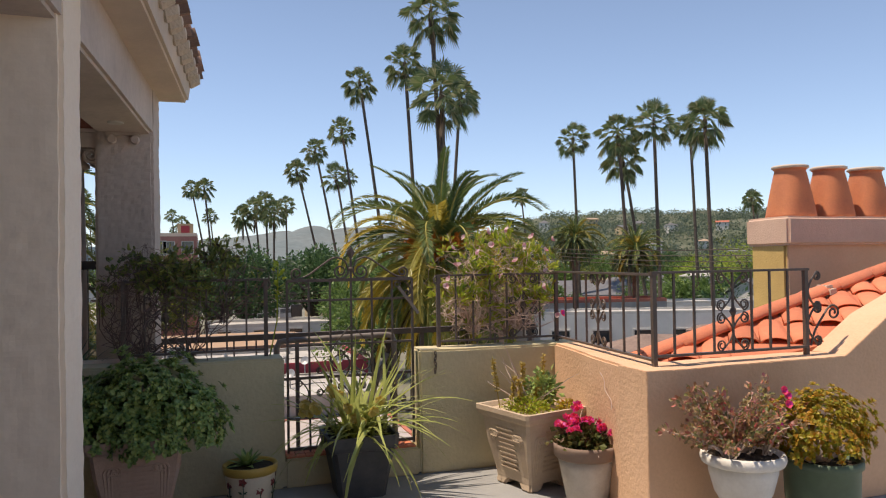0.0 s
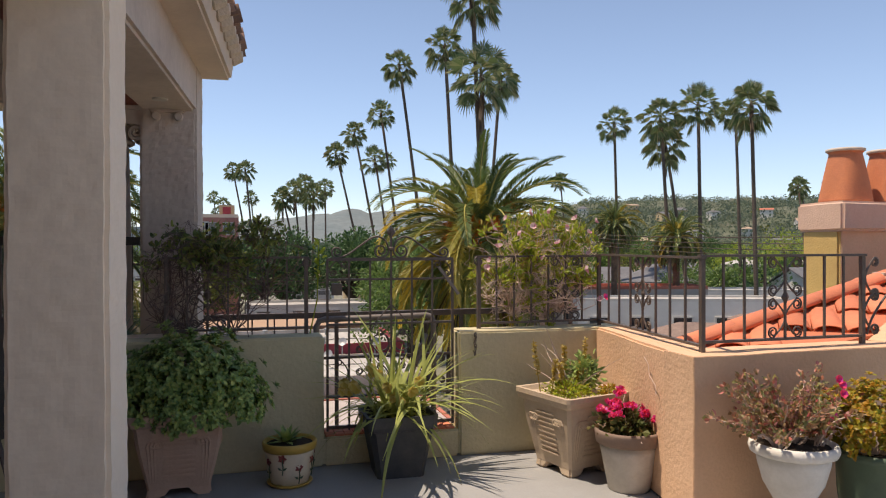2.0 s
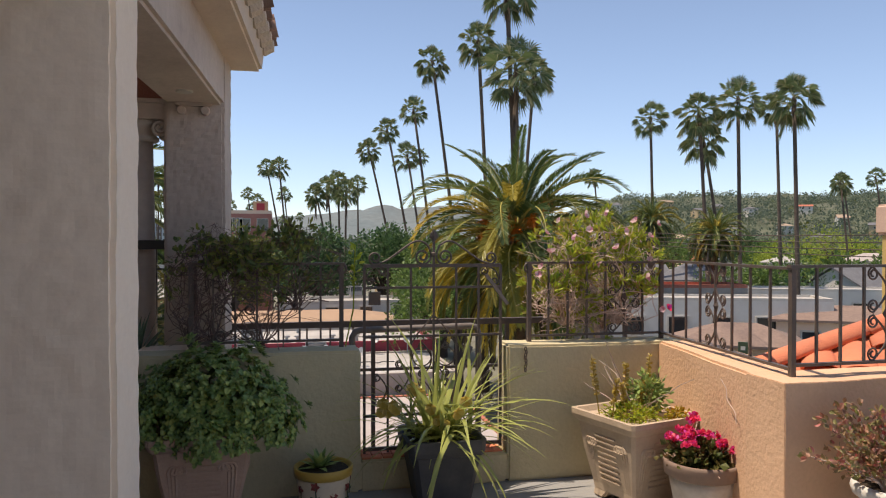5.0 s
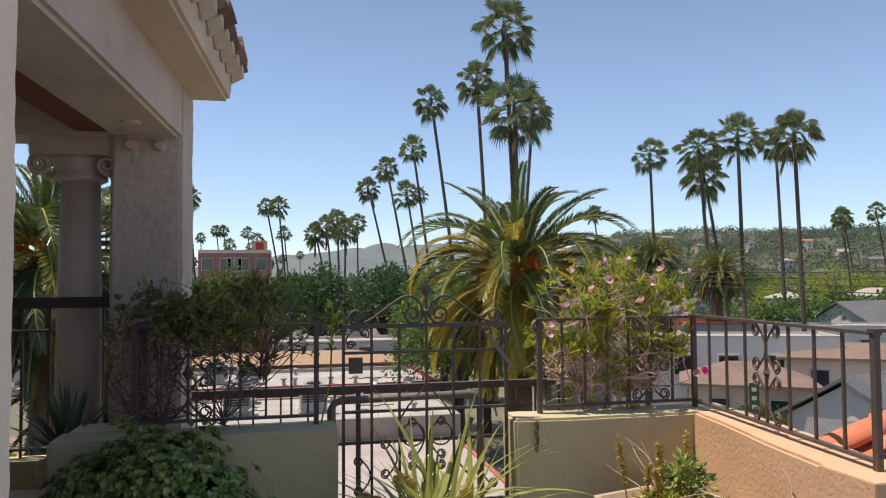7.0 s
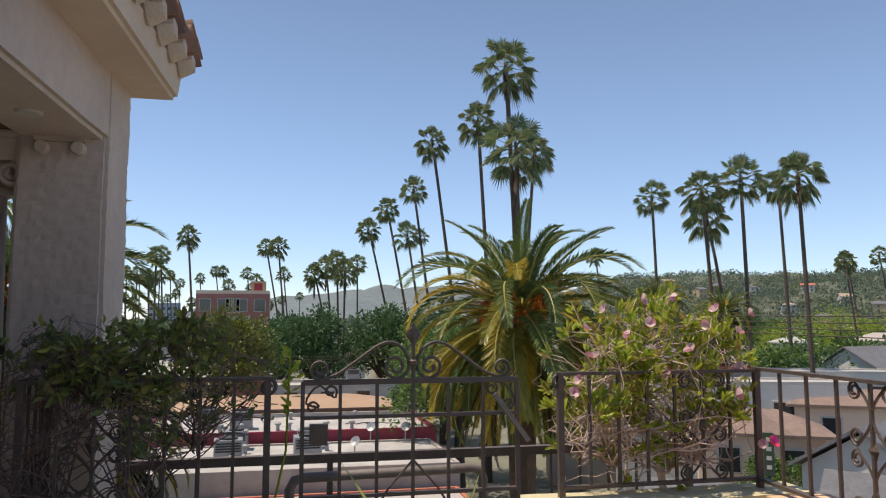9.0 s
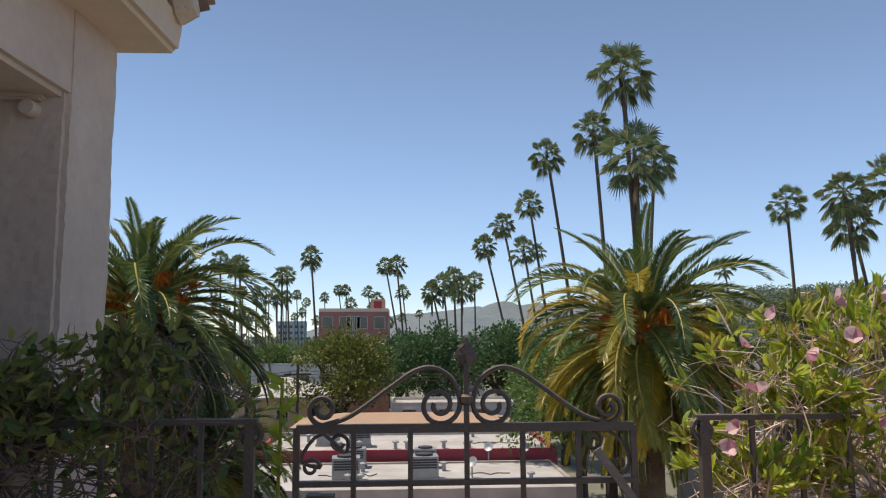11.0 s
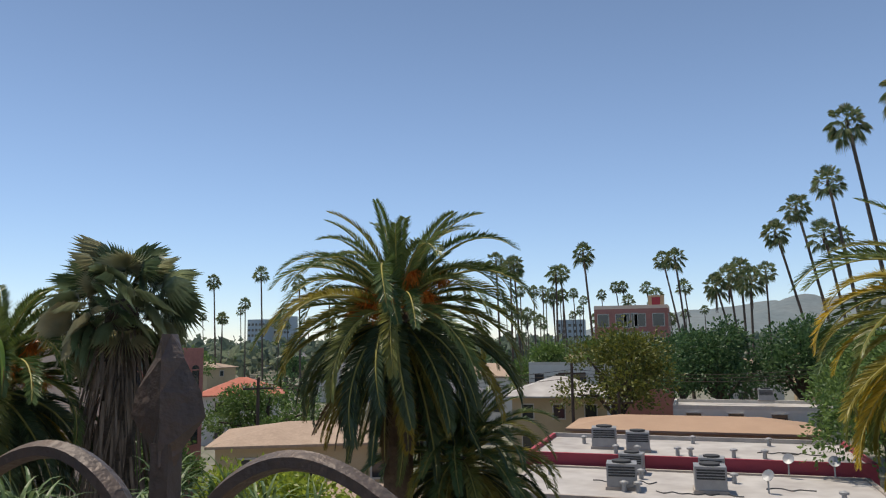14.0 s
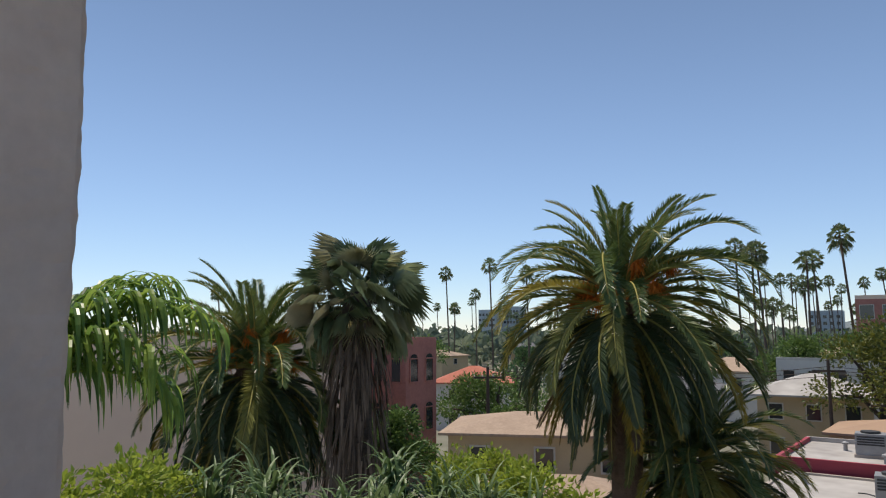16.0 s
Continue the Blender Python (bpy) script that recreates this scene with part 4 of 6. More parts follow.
# big clay planter with a bushy rosette plant
pl = planter((-1.99, 4.95, 0), 4, 0.52, 0.50, CLAY_POT, "brown clay footed planter with ribbed relief, in shade")
pb = thing("jade_bush", "dense dark green bush with fleshy rosettes in a clay planter", "plant", (-1.93, 4.93, 0.46))
o = Mesh()
rosettes(o, (-0.02, 0.0, 0.20), 0.36, 640, 0.046, (1.12, 0.95, 0.86))
rosettes(o, (0.24, -0.08, 0.08), 0.22, 300, 0.044, (1.05, 1, 1.1))
rosettes(o, (-0.22, -0.05, 0.12), 0.25, 280, 0.044)
rosettes(o, (0.02, -0.26, 0.02), 0.14, 130, 0.042, (1.5, 0.8, 1.1))
o.ob("foliage", LEAF_JADE, pb)
for k in range(26):
    o = Mesh()
    twigs(o, [(0, 0, -0.02)], 1, 0.42, 0.012, 0.5, 0.3, 4)
    o.ob("stem", TWIG_DARK, pb)
# floral pot
fp = round_pot((-1.34, 4.86, 0), [(0.10, 0.012), (0.115, 0.02), (0.135, 0.09), (0.150, 0.20), (0.150, 0.215)], CREAM,
               "cream glazed pot with painted flowers and mustard rim", 0.14, 0.25,
               (("rim", [(0.150, 0.213), (0.163, 0.22), (0.167, 0.262), (0.160, 0.27), (0.148, 0.262), (0.142, 0.22)], YGLAZE, "mustard yellow rim"),
                ("saucer", [(0.09, 0.0), (0.125, 0.003), (0.14, 0.02), (0.134, 0.022), (0.11, 0.012)], YGLAZE, "glazed saucer")))
for k in range(7):
    a = radians(-150 + k * 40)
    z = 0.13 + 0.035 * math.sin(k * 2.1)
    rr = 0.118 + (z - 0.02) * 0.19 + 0.004
    o = Mesh()
    ax, tx = Vector((math.cos(a), math.sin(a), 0)), Vector((-math.sin(a), math.cos(a), 0))
    for g in range(5):
        d = tx * math.cos(g * 1.257) + Vector((0, 0, 1)) * math.sin(g * 1.257)
        o.leaf(ax * (rr + 0.002) + Vector((0, 0, z + 0.03)), d, ax, 0.030, 0.022)
    o.ob("painted_flower", PAINTR, fp)
    o = Mesh()
    o.tube([ax * rr + Vector((0, 0, z - 0.07)), ax * (rr + 0.004) + tx * 0.006 + Vector((0, 0, z - 0.02)), ax * (rr + 0.002) + Vector((0, 0, z + 0.025))], 0.003, 4)
    for s in (-1, 1):
        o.leaf(ax * (rr + 0.003) + Vector((0, 0, z - 0.04)), tx * s + Vector((0, 0, 0.6)), ax, 0.035, 0.014)
    o.ob("painted_leaf", PAINTG, fp)
ag = thing("small_succulent", "small dark green succulent in the cream pot", "plant", (-1.36, 4.86, 0.25))
o = Mesh()
for k in range(26):
    g = k * 2.4
    e = 0.3 + 0.7 * k / 26
    o.blade((0, 0, 0), (math.cos(g) * e, math.sin(g) * e, 1.15 - e), 0.10 + 0.05 * e, 0.045, 0.3, 3)
o.ob("leaf_rosette", LEAF_JADE, ag)

# black pot with a strap-leaved orchid
bp = thing("black_planter", "black square plastic planter with moulded rim", "planter", (-0.655, 4.92, 0), 0, "terrace pots")
Mesh().frustum([(0.150, 0.0), (0.152, 0.02), (0.165, 0.1), (0.196, 0.27), (0.205, 0.31)], soft=0.16).ob("body", BLACK_POT, bp)
Mesh().frustum([(0.205, 0.305), (0.215, 0.31), (0.222, 0.335), (0.226, 0.38), (0.228, 0.40), (0.208, 0.40), (0.2, 0.36)], soft=0.14).ob("rim", BLACK_POT, bp)
Mesh().box(-0.2, 0.2, -0.2, 0.2, 0.345, 0.37).ob("soil", SOIL, bp)
orc = thing("orchid", "arching strap-leaved orchid with yellow blossoms in the black planter", "plant", (-0.655, 4.92, 0.36))
first = []
for v in range(10):
    o = Mesh()
    o.blade((0, 0, 0), (0.46 + v * 0.11, 0, 1.0 - v * 0.06), 0.58 + 0.07 * (v % 4), 0.024 + 0.003 * (v % 3), 0.35 + 0.17 * v, 9, side=(0, 1, 0), taper=0.55)
    first.append(o)
made = {}
for k in range(150):
    v = k % 10
    mm = pose(R.gauss(0, 0.075), R.gauss(0, 0.06), 0, R.uniform(-14, 14), R.uniform(-26, 16), R.uniform(0, 360)) @ Matrix.Scale(R.uniform(0.62, 1.18), 4)
    if v not in made:
        made[v] = first[v].ob("leaf", LEAF_STRAP, orc)
        made[v].matrix_local = mm
    else:
        share(made[v], orc, mm)
for p in ((-0.17, -0.12, 0.32), (-0.06, -0.2, 0.17), (-0.02, -0.16, 0.13), (-0.28, -0.1, 0.22), (-0.33, -0.08, 0.20), (-0.38, -0.1, 0.21), (0.12, -0.12, 0.25), (-0.14, -0.08, 0.30), (-0.36, -0.12, 0.26), (-0.31, -0.14, 0.25), (-0.20, -0.16, 0.35), (-0.10, -0.22, 0.24), (0.05, -0.2, 0.2)):
    fl = flower(orc, p, (R.uniform(-0.5, 0.5), -1, -0.2), 0.045, PETAL_YEL, 6)
for k in range(9):
    o = Mesh().tube(curve([(R.gauss(0, 0.05), -0.03, 0), (R.uniform(-0.2, 0.1), -0.08, 0.2), (R.uniform(-0.36, 0.1), -0.1, 0.22)]), 0.004, 5)
    o.ob("flower_stem", LEAF_STRAP, orc)

# sand coloured planter with succulents
planter((0.485, 4.70, 0), 16, 0.515, 0.52, SAND_POT, "sand-coloured footed planter with scroll relief, sunlit")
su = thing("succulent_mix", "mixed succulents with tall yellow seed stalks in the sand planter", "plant", (0.47, 4.69, 0.5))
o = Mesh()
foliage(o, (-0.05, -0.05, 0.02), 0.2, 900, 0.03, squash=(1.05, 1.0, 0.38), shell=0.3)
o.ob("groundcover", LEAF_BUSH, su)
o = Mesh()
foliage(o, (0.1, 0.02, 0.12), 0.13, 420, 0.045, squash=(1, 1, 1.1), shell=0.3)
o.ob("foliage", LEAF_JADE, su)
o = Mesh()
foliage(o, (0.19, -0.15, 0.03), 0.06, 160, 0.03, squash=(1.2, 1, 0.7), shell=0.3)
o.ob("red_succulent", LEAF_GOLD, su)
for x, y, h, ln in ((-0.2, 0.05, 0.34, -0.05), (-0.15, -0.02, 0.22, 0.03), (-0.03, 0.05, 0.30, 0.0), (0.02, 0.0, 0.2, 0.04), (0.1, 0.06, 0.34, 0.03), (-0.08, -0.06, 0.2, -0.03)):
    o = Mesh()
    o.tube([(x, y, 0), (x + ln * 0.5, y, h * 0.5), (x + ln, y, h)], 0.004, 5)
    for k in range(70):
        f = R.uniform(0.35, 1)
        o.leaf((x + ln * f, y, h * f), rdir(-0.2, 0.8), rdir(), 0.026, 0.018)
    o.ob("seed_stalk", PETAL_YEL, su)
for k in range(9):
    o = Mesh()
    twigs(o, [(-0.02, 0, 0)], 1, 0.45, 0.006, 0.9, 0.25, 6)
    o.ob("bare_stem", TWIG_PALE, su)

# grey pot with magenta geraniums
round_pot((0.632, 4.23, 0), [(0.118, 0.0), (0.125, 0.01), (0.165, 0.22), (0.178, 0.28)], GREY_POT, "weathered grey-white pot with a brown rim", 0.165, 0.335,
          (("rim", [(0.178, 0.275), (0.196, 0.285), (0.204, 0.345), (0.202, 0.362), (0.188, 0.362), (0.18, 0.33)], BROWN_RIM, "brown stained rim"),))
ge = thing("geranium", "low geranium with bright magenta and red blossoms", "plant", (0.632, 4.23, 0.325))
o = Mesh()
foliage(o, (0, 0, 0.06), 0.2, 900, 0.04, squash=(1.1, 1, 0.5), shell=0.3, wide=0.9)
o.ob("foliage", LEAF_GERAN, ge)
o = Mesh()
for k in range(30):
    o = Mesh()
    twigs(o, [(0, 0, 0)], 1, 0.22, 0.005, 0.3, 0.4, 4)
    o.ob("stem", TWIG, ge)
for k in range(26):
    x, y = R.uniform(-0.17, 0.2), R.uniform(-0.17, 0.12)
    z = 0.12 + 0.10 * max(0, 0.6 - abs(x + 0.06) * 4) + R.uniform(-0.02, 0.03)
    o = Mesh()
    for g in range(22):
        o.petal(rdir() * 0.01, rdir(-0.3, 1), rdir(), 0.024, 0.024)
    o.ob("blossom", PETAL_MAG, ge, loc=(x, y, z))
o = Mesh()
for g in range(40):
    o.petal(rdir() * 0.02, rdir(-0.3, 1), rdir(), 0.026, 0.026)
o.ob("blossom", PETAL_MAG, ge, loc=(-0.09, -0.06, 0.27))

# white urn with a red-tinged shrub
round_pot((1.075, 3.37, 0), [(0.13, 0), (0.13, 0.03), (0.095, 0.06), (0.08, 0.13), (0.095, 0.18), (0.145, 0.27), (0.172, 0.37), (0.178, 0.42)], WHITE_POT,
               "white pedestal bowl urn with rolled rim", 0.175, 0.455,
               (("rim", [(0.178, 0.41), (0.205, 0.42), (0.214, 0.445), (0.207, 0.47), (0.195, 0.475), (0.178, 0.45)], WHITE_POT, ""),))
sh = thing("red_succulent_shrub", "scraggly shrub with reddish leaves in the white urn", "plant", (1.075, 3.37, 0.45))
ends = []
for k in range(46):
    o = Mesh()
    ends += twigs(o, [(0, 0, 0), (0.06, 0.03, 0), (-0.07, 0, 0), (0.1, -0.05, 0), (-0.1, -0.03, 0)], 1, 0.36, 0.007, 1.1, 0.34, 7)
    o.ob("stem", TWIG_PALE, sh)
o = Mesh()
for p, d in ends:
    if p.z > 0.07:
        for _ in range(12):
            o.oval(p + rdir() * 0.022, d + rdir() * 0.9, rdir(), R.uniform(0.022, 0.036), 0.018)
o.ob("foliage", LEAF_RED, sh)
for p in ((0.22, -0.05, 0.33), (0.25, -0.04, 0.30), (0.12, -0.12, 0.17), (0.2, -0.1, 0.27)):
    flower(sh, p, (0, -1, 0.4), 0.03, PETAL_MAG, 6)
# green pot with golden jade
round_pot((1.56, 3.34, 0), [(0.15, 0), (0.16, 0.01), (0.185, 0.2), (0.19, 0.36), (0.205, 0.37), (0.205, 0.41), (0.19, 0.41), (0.18, 0.36)], GREEN_POT, "dark green glazed pot", 0.18, 0.375)
go = thing("golden_jade", "golden yellow and orange jade bush in the green pot", "plant", (1.56, 3.34, 0.37))
o = Mesh()
rosettes(o, (0, 0, 0.18), 0.27, 620, 0.034, (1.1, 1, 0.85), 8)
o.ob("foliage", LEAF_GOLD, go)
for k in range(22):
    o = Mesh()
    twigs(o, [(0, 0, -0.02)], 1, 0.36, 0.012, 0.6, 0.3, 4)
    o.ob("stem", TWIG, go)

# flowering shrub behind the right railing
R.seed(404)
fs = thing("flowering_shrub", "tangled shrub with bright green leaves and pale pink flowers", "shrub", (0.52, 5.47, 0.0))
o = Mesh()
BX = ((-0.52, -0.27, 0.78), (0.52, 0.38, 1.76))
ends = twigs(o, [(0.1, 0.02, 0.92), (0.25, 0.05, 0.95), (-0.15, 0.06, 0.95)], 120, 1.2, 0.0045, 0.5, 0.5, 11, BX)
ends += twigs(o, [p for p, d in ends[::9]], 240, 0.32, 0.0024, 0.2, 0.6, 5, BX)
o.tube(curve([(0.1, 0.0, -0.35), (0.14, 0.02, 0.3), (0.1, 0.02, 0.65), (0.05, 0, 1.0)]), [0.03] * 13 + [0.02] * 6, 6)
tagged(o.ob("twig_tangle", TWIG, fs), kind="stuff")
o = Mesh()
for p, d in ends:
    if p.z > 0.86 and noise.noise(p * 6.0) > 0.08 and R.random() < 0.22 + 0.6 * (p.z > 1.15):
        for _ in range(8):
            o.oval(p + rdir() * 0.015, d + rdir() * 0.8 + Vector((0, 0, 0.5)), rdir(), R.uniform(0.034, 0.066), R.uniform(0.014, 0.022))
o.ob("foliage", LEAF_BUSH, fs)
for p in ((-0.3, -0.22, 1.66), (-0.12, -0.2, 1.70), (0.34, -0.22, 1.56), (-0.1, -0.24, 1.60), (-0.42, -0.22, 1.36), (0.1, -0.24, 1.48), (0.43, -0.25, 1.06), (-0.45, -0.2, 1.30), (0.02, -0.2, 1.72), (0.25, -0.2, 1.66), (-0.35, -0.2, 1.45), (-0.22, -0.22, 1.56), (0.18, -0.24, 1.60), (0.36, -0.2, 1.40), (-0.05, -0.25, 1.38), (0.3, -0.25, 1.28), (0.40, -0.22, 1.64), (-0.40, -0.22, 1.58)):
    flower(fs, p, (R.uniform(-1.2, 1.2), R.uniform(-1, 0.2), R.uniform(-0.2, 0.9)), R.uniform(0.028, 0.040), PETAL_PINK, 5)
flower(fs, (0.44, -0.28, 1.08), (0.6, -1, 0.5), 0.036, PETAL_MAG, 5)

# vine on the left railing
vi = thing("rail_vine", "dark tangled vine with sparse leaves over the railing", "vine", (-1.68, 5.40, 0.0))
o = Mesh()
BX = ((-0.60, -0.28, 0.80), (0.52, 0.22, 1.66))
ends = twigs(o, [(-0.3, 0.0, 0.88), (0.0, 0.0, 0.88), (0.2, 0.02, 1.1), (-0.45, 0.1, 0.88)], 84, 1.25, 0.0036, 0.55, 0.5, 11, BX)
ends += twigs(o, [p for p, d in ends[::7] if p.z > 1.2], 230, 0.3, 0.0020, 0.4, 0.6, 5, BX)
tagged(o.ob("twig_tangle", TWIG_DARK, vi), kind="stuff")
o = Mesh()
for p, d in ends:
    if p.z > 1.15 and noise.noise(p * 4) > -0.1 and R.random() < 0.14 + 0.5 * (p.z > 1.34):
        for _ in range(4):
            o.oval(p + rdir() * 0.02, d + rdir() * 0.9, rdir(), R.uniform(0.034, 0.062), R.uniform(0.016, 0.026))
o.ob("foliage", LEAF_VINE, vi)
o = Mesh()
for k in range(22):
    o.oval((0.56 + R.gauss(0, 0.008), -0.1 + R.gauss(0, 0.008), 1.24 + k * 0.012), rdir(0, 0.8), rdir(), R.uniform(0.035, 0.062), 0.022)
o.tube([(0.5, -0.08, 0.86), (0.55, -0.09, 1.1), (0.56, -0.1, 1.5)], 0.005, 5)
o.ob("shoot", LEAF_BUSH, vi)
# shade plants in the loggia
ag = thing("agave", "spiky grey-green agave in the shaded loggia", "plant", (-2.50, 5.69, 0.66))
o = Mesh()
for k in range(46):
    g = k * 2.4
    e = 0.15 + 0.85 * k / 46
    o.blade((0, 0, 0), (math.cos(g) * e, math.sin(g) * e, 1.1 - 0.8 * e), 0.38 + 0.08 * R.random(), 0.055, 0.5, 5, taper=0.8)
o.ob("leaf_rosette", LEAF_AGAVE, ag)
round_pot((-2.50, 5.69, 0), [(0.11, 0), (0.12, 0.02), (0.15, 0.38), (0.135, 0.52), (0.155, 0.61), (0.16, 0.66), (0.145, 0.66)], CLAY_POT, "dark clay urn in the shade", 0.14, 0.65)
st = thing("stone_pedestal", "weathered plaster pedestal block beside the vine", "pedestal", (-2.28, 5.52, 0))
soften(Mesh().box(-0.16, 0.16, -0.13, 0.13, 0.0, 0.86).ob("block", PLASTER_W, st), 0.02)

# small corbel and spotlight under the beam
t_ = thing("corbel", "small scrolled plaster corbel at the pillar's head", "corbel", (-2.12, 5.735, 2.35))
for x in (-0.09, 0.06):
    Mesh().lathe([(0.025, -0.04), (0.03, -0.03), (0.03, 0.03), (0.025, 0.04)], 14).ob("scroll", PLASTER_G, t_).matrix_local = pose(x, 0.03, 0.03, 90, 0, 0)
soften(Mesh().box(-0.13, 0.10, 0.0, 0.06, 0.06, 0.1).ob("shelf", PLASTER_G, t_), 0.008)
t_ = thing("spotlight", "small recessed spotlight in the beam, off", "lamp", (-2.14, 5.35, 2.418))
Mesh().lathe([(0.045, 0.0), (0.05, 0.004), (0.05, 0.014), (0.03, 0.014)], 18).ob("ring", TRIM, t_)

# ---- city below the terrace ----
GZ = -10.0
o = Mesh()
rings = [0, 20, 60, 150, 400, 1000, 2200, 4600]
N = 48
vs = [(r * math.cos(k * math.tau / N), r * math.sin(k * math.tau / N), GZ) for r in rings[1:] for k in range(N)] + [(0, 0, GZ)]
fs_ = [(len(vs) - 1, k, (k + 1) % N) for k in range(N)]
fs_ += [(i * N + k, (i + 1) * N + k, (i + 1) * N + (k + 1) % N, i * N + (k + 1) % N) for i in range(len(rings) - 2) for k in range(N)]
o.add(vs, fs_)
setting(o.ob("ground", GROUND), "city ground reaching the horizon", "ground")


def bearing(b, r):
    """Plan place at a bearing to the right of straight ahead."""
    return r * math.sin(radians(b)), r * math.cos(radians(b))


def hills(name, b0, b1, r0, r1, height, fade0, fade1, material, label, steps=110, rows=14):
    o = Mesh()
    vs = []
    for j in range(rows + 1):
        f = j / rows
        r = r0 + (r1 - r0) * f
        rise = math.sin(min(1, f / 0.72) * math.pi / 2) ** 1.4 if f < 0.72 else 1 - (f - 0.72) * 1.2
        for i in range(steps + 1):
            b = b0 + (b1 - b0) * i / steps
            e = max(0, min(1, (b - fade0) / (fade1 - fade0)))
            e = e * e * (3 - 2 * e)
            x, y = bearing(b, r)
            q = 0.78 + 0.34 * noise.noise((x / 170, y / 170, 3)) + 0.14 * noise.noise((x / 55, y / 55, 8))
            vs.append((x, y, GZ - 1 + (height * q * rise) * e))
    w = steps + 1
    o.add(vs, [(j * w + i, j * w + i + 1, (j + 1) * w + i + 1, (j + 1) * w + i) for j in range(rows) for i in range(steps)])
    h = o.ob(name, material, smooth=True)
    return setting(h, label, "hill"), vs, w


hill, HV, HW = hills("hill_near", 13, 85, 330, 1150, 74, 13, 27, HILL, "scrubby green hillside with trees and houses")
hills("hill_far", -16, 40, 1500, 3200, 150, -15, 4, HILL_FAR, "far range of hills with haze in its colour", 90, 10)


def hill_z(x, y):
    """Height of the near hillside at a place in the plan."""
    f = (math.hypot(x, y) - 330) / 820
    b = math.degrees(math.atan2(x, y))
    rise = math.sin(max(0, min(1, f / 0.72)) * math.pi / 2) ** 1.4
    e = max(0, min(1, (b - 13) / 14))
    q = 0.78 + 0.34 * noise.noise((x / 170, y / 170, 3)) + 0.14 * noise.noise((x / 55, y / 55, 8))
    return GZ - 1 + 74 * q * rise * e * e * (3 - 2 * e)


def leaf_clump(o, p, r, n, size, squash=0.8):
    for _ in range(n):
        d = rdir(-0.5, 1)
        q = Vector(p) + Vector((d.x, d.y, d.z * squash)) * r * R.uniform(0.5, 1.05)
        o.leaf(q, rdir(), rdir(), size * R.uniform(0.7, 1.3), size * R.uniform(0.6, 1.0))


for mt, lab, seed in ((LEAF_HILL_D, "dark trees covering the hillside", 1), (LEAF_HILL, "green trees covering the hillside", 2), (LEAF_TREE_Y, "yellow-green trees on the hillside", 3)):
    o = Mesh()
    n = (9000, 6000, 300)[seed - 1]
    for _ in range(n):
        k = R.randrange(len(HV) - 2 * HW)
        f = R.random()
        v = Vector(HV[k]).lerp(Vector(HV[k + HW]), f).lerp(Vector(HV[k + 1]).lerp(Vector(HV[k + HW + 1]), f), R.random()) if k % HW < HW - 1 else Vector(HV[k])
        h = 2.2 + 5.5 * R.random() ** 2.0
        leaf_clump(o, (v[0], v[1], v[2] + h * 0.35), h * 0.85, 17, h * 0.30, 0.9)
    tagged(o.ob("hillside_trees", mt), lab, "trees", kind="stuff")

# far tree tops reuse the leaf colours that carry haze
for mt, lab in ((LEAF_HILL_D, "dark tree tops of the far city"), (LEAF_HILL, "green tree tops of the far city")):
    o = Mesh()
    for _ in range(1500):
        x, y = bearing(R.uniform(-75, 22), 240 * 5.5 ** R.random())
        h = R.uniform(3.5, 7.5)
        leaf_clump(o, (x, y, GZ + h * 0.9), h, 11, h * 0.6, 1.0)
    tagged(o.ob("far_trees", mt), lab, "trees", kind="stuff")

# ---- trees ----


def broad_tree(x, y, top, r, material, label, leaf=0.4, count=1500, squash=1.0, lobes=7):
    """Trunk, limbs and a crown of many leaf sprays in uneven lobes."""
    t = thing("tree", label, "tree", (x, y, GZ), 0, "city trees")
    h = top - GZ
    o = Mesh()
    o.tube([(0, 0, 0), (R.uniform(-0.2, 0.2), 0, h * 0.35), (0, R.uniform(-0.3, 0.3), h * 0.62)], [r * 0.09, r * 0.07, r * 0.05], 7)
    cs = []
    for k in range(lobes):
        d = rdir(-0.35, 1)
        c = Vector((d.x * r * 0.7, d.y * r * 0.7, h - r * squash + d.z * r * squash * 0.7))
        cs.append(c)
        o.tube([(0, 0, h * 0.4), c * 0.5 + Vector((0, 0, h * 0.28)), c], [r * 0.04, r * 0.03, r * 0.012], 5)
    o.ob("trunk", POLE, t)
    o = Mesh()
    for c in cs + [Vector((0, 0, h - r * squash))]:
        q = r * R.uniform(0.34, 0.52)
        for _ in range(count // (lobes + 1)):
            d = rdir(-0.7, 1)
            e = q * (0.3 + 0.75 * R.random() ** 0.6) * (0.85 + 0.5 * noise.noise(d * 2.1 + c))
            s = leaf * R.uniform(0.6, 1.4)
            o.leaf(c + Vector((d.x * e, d.y * e, d.z * e * squash)), d + rdir() * 0.8, rdir(), s, s * 0.55)
    o.ob("crown", material, t)
    return t


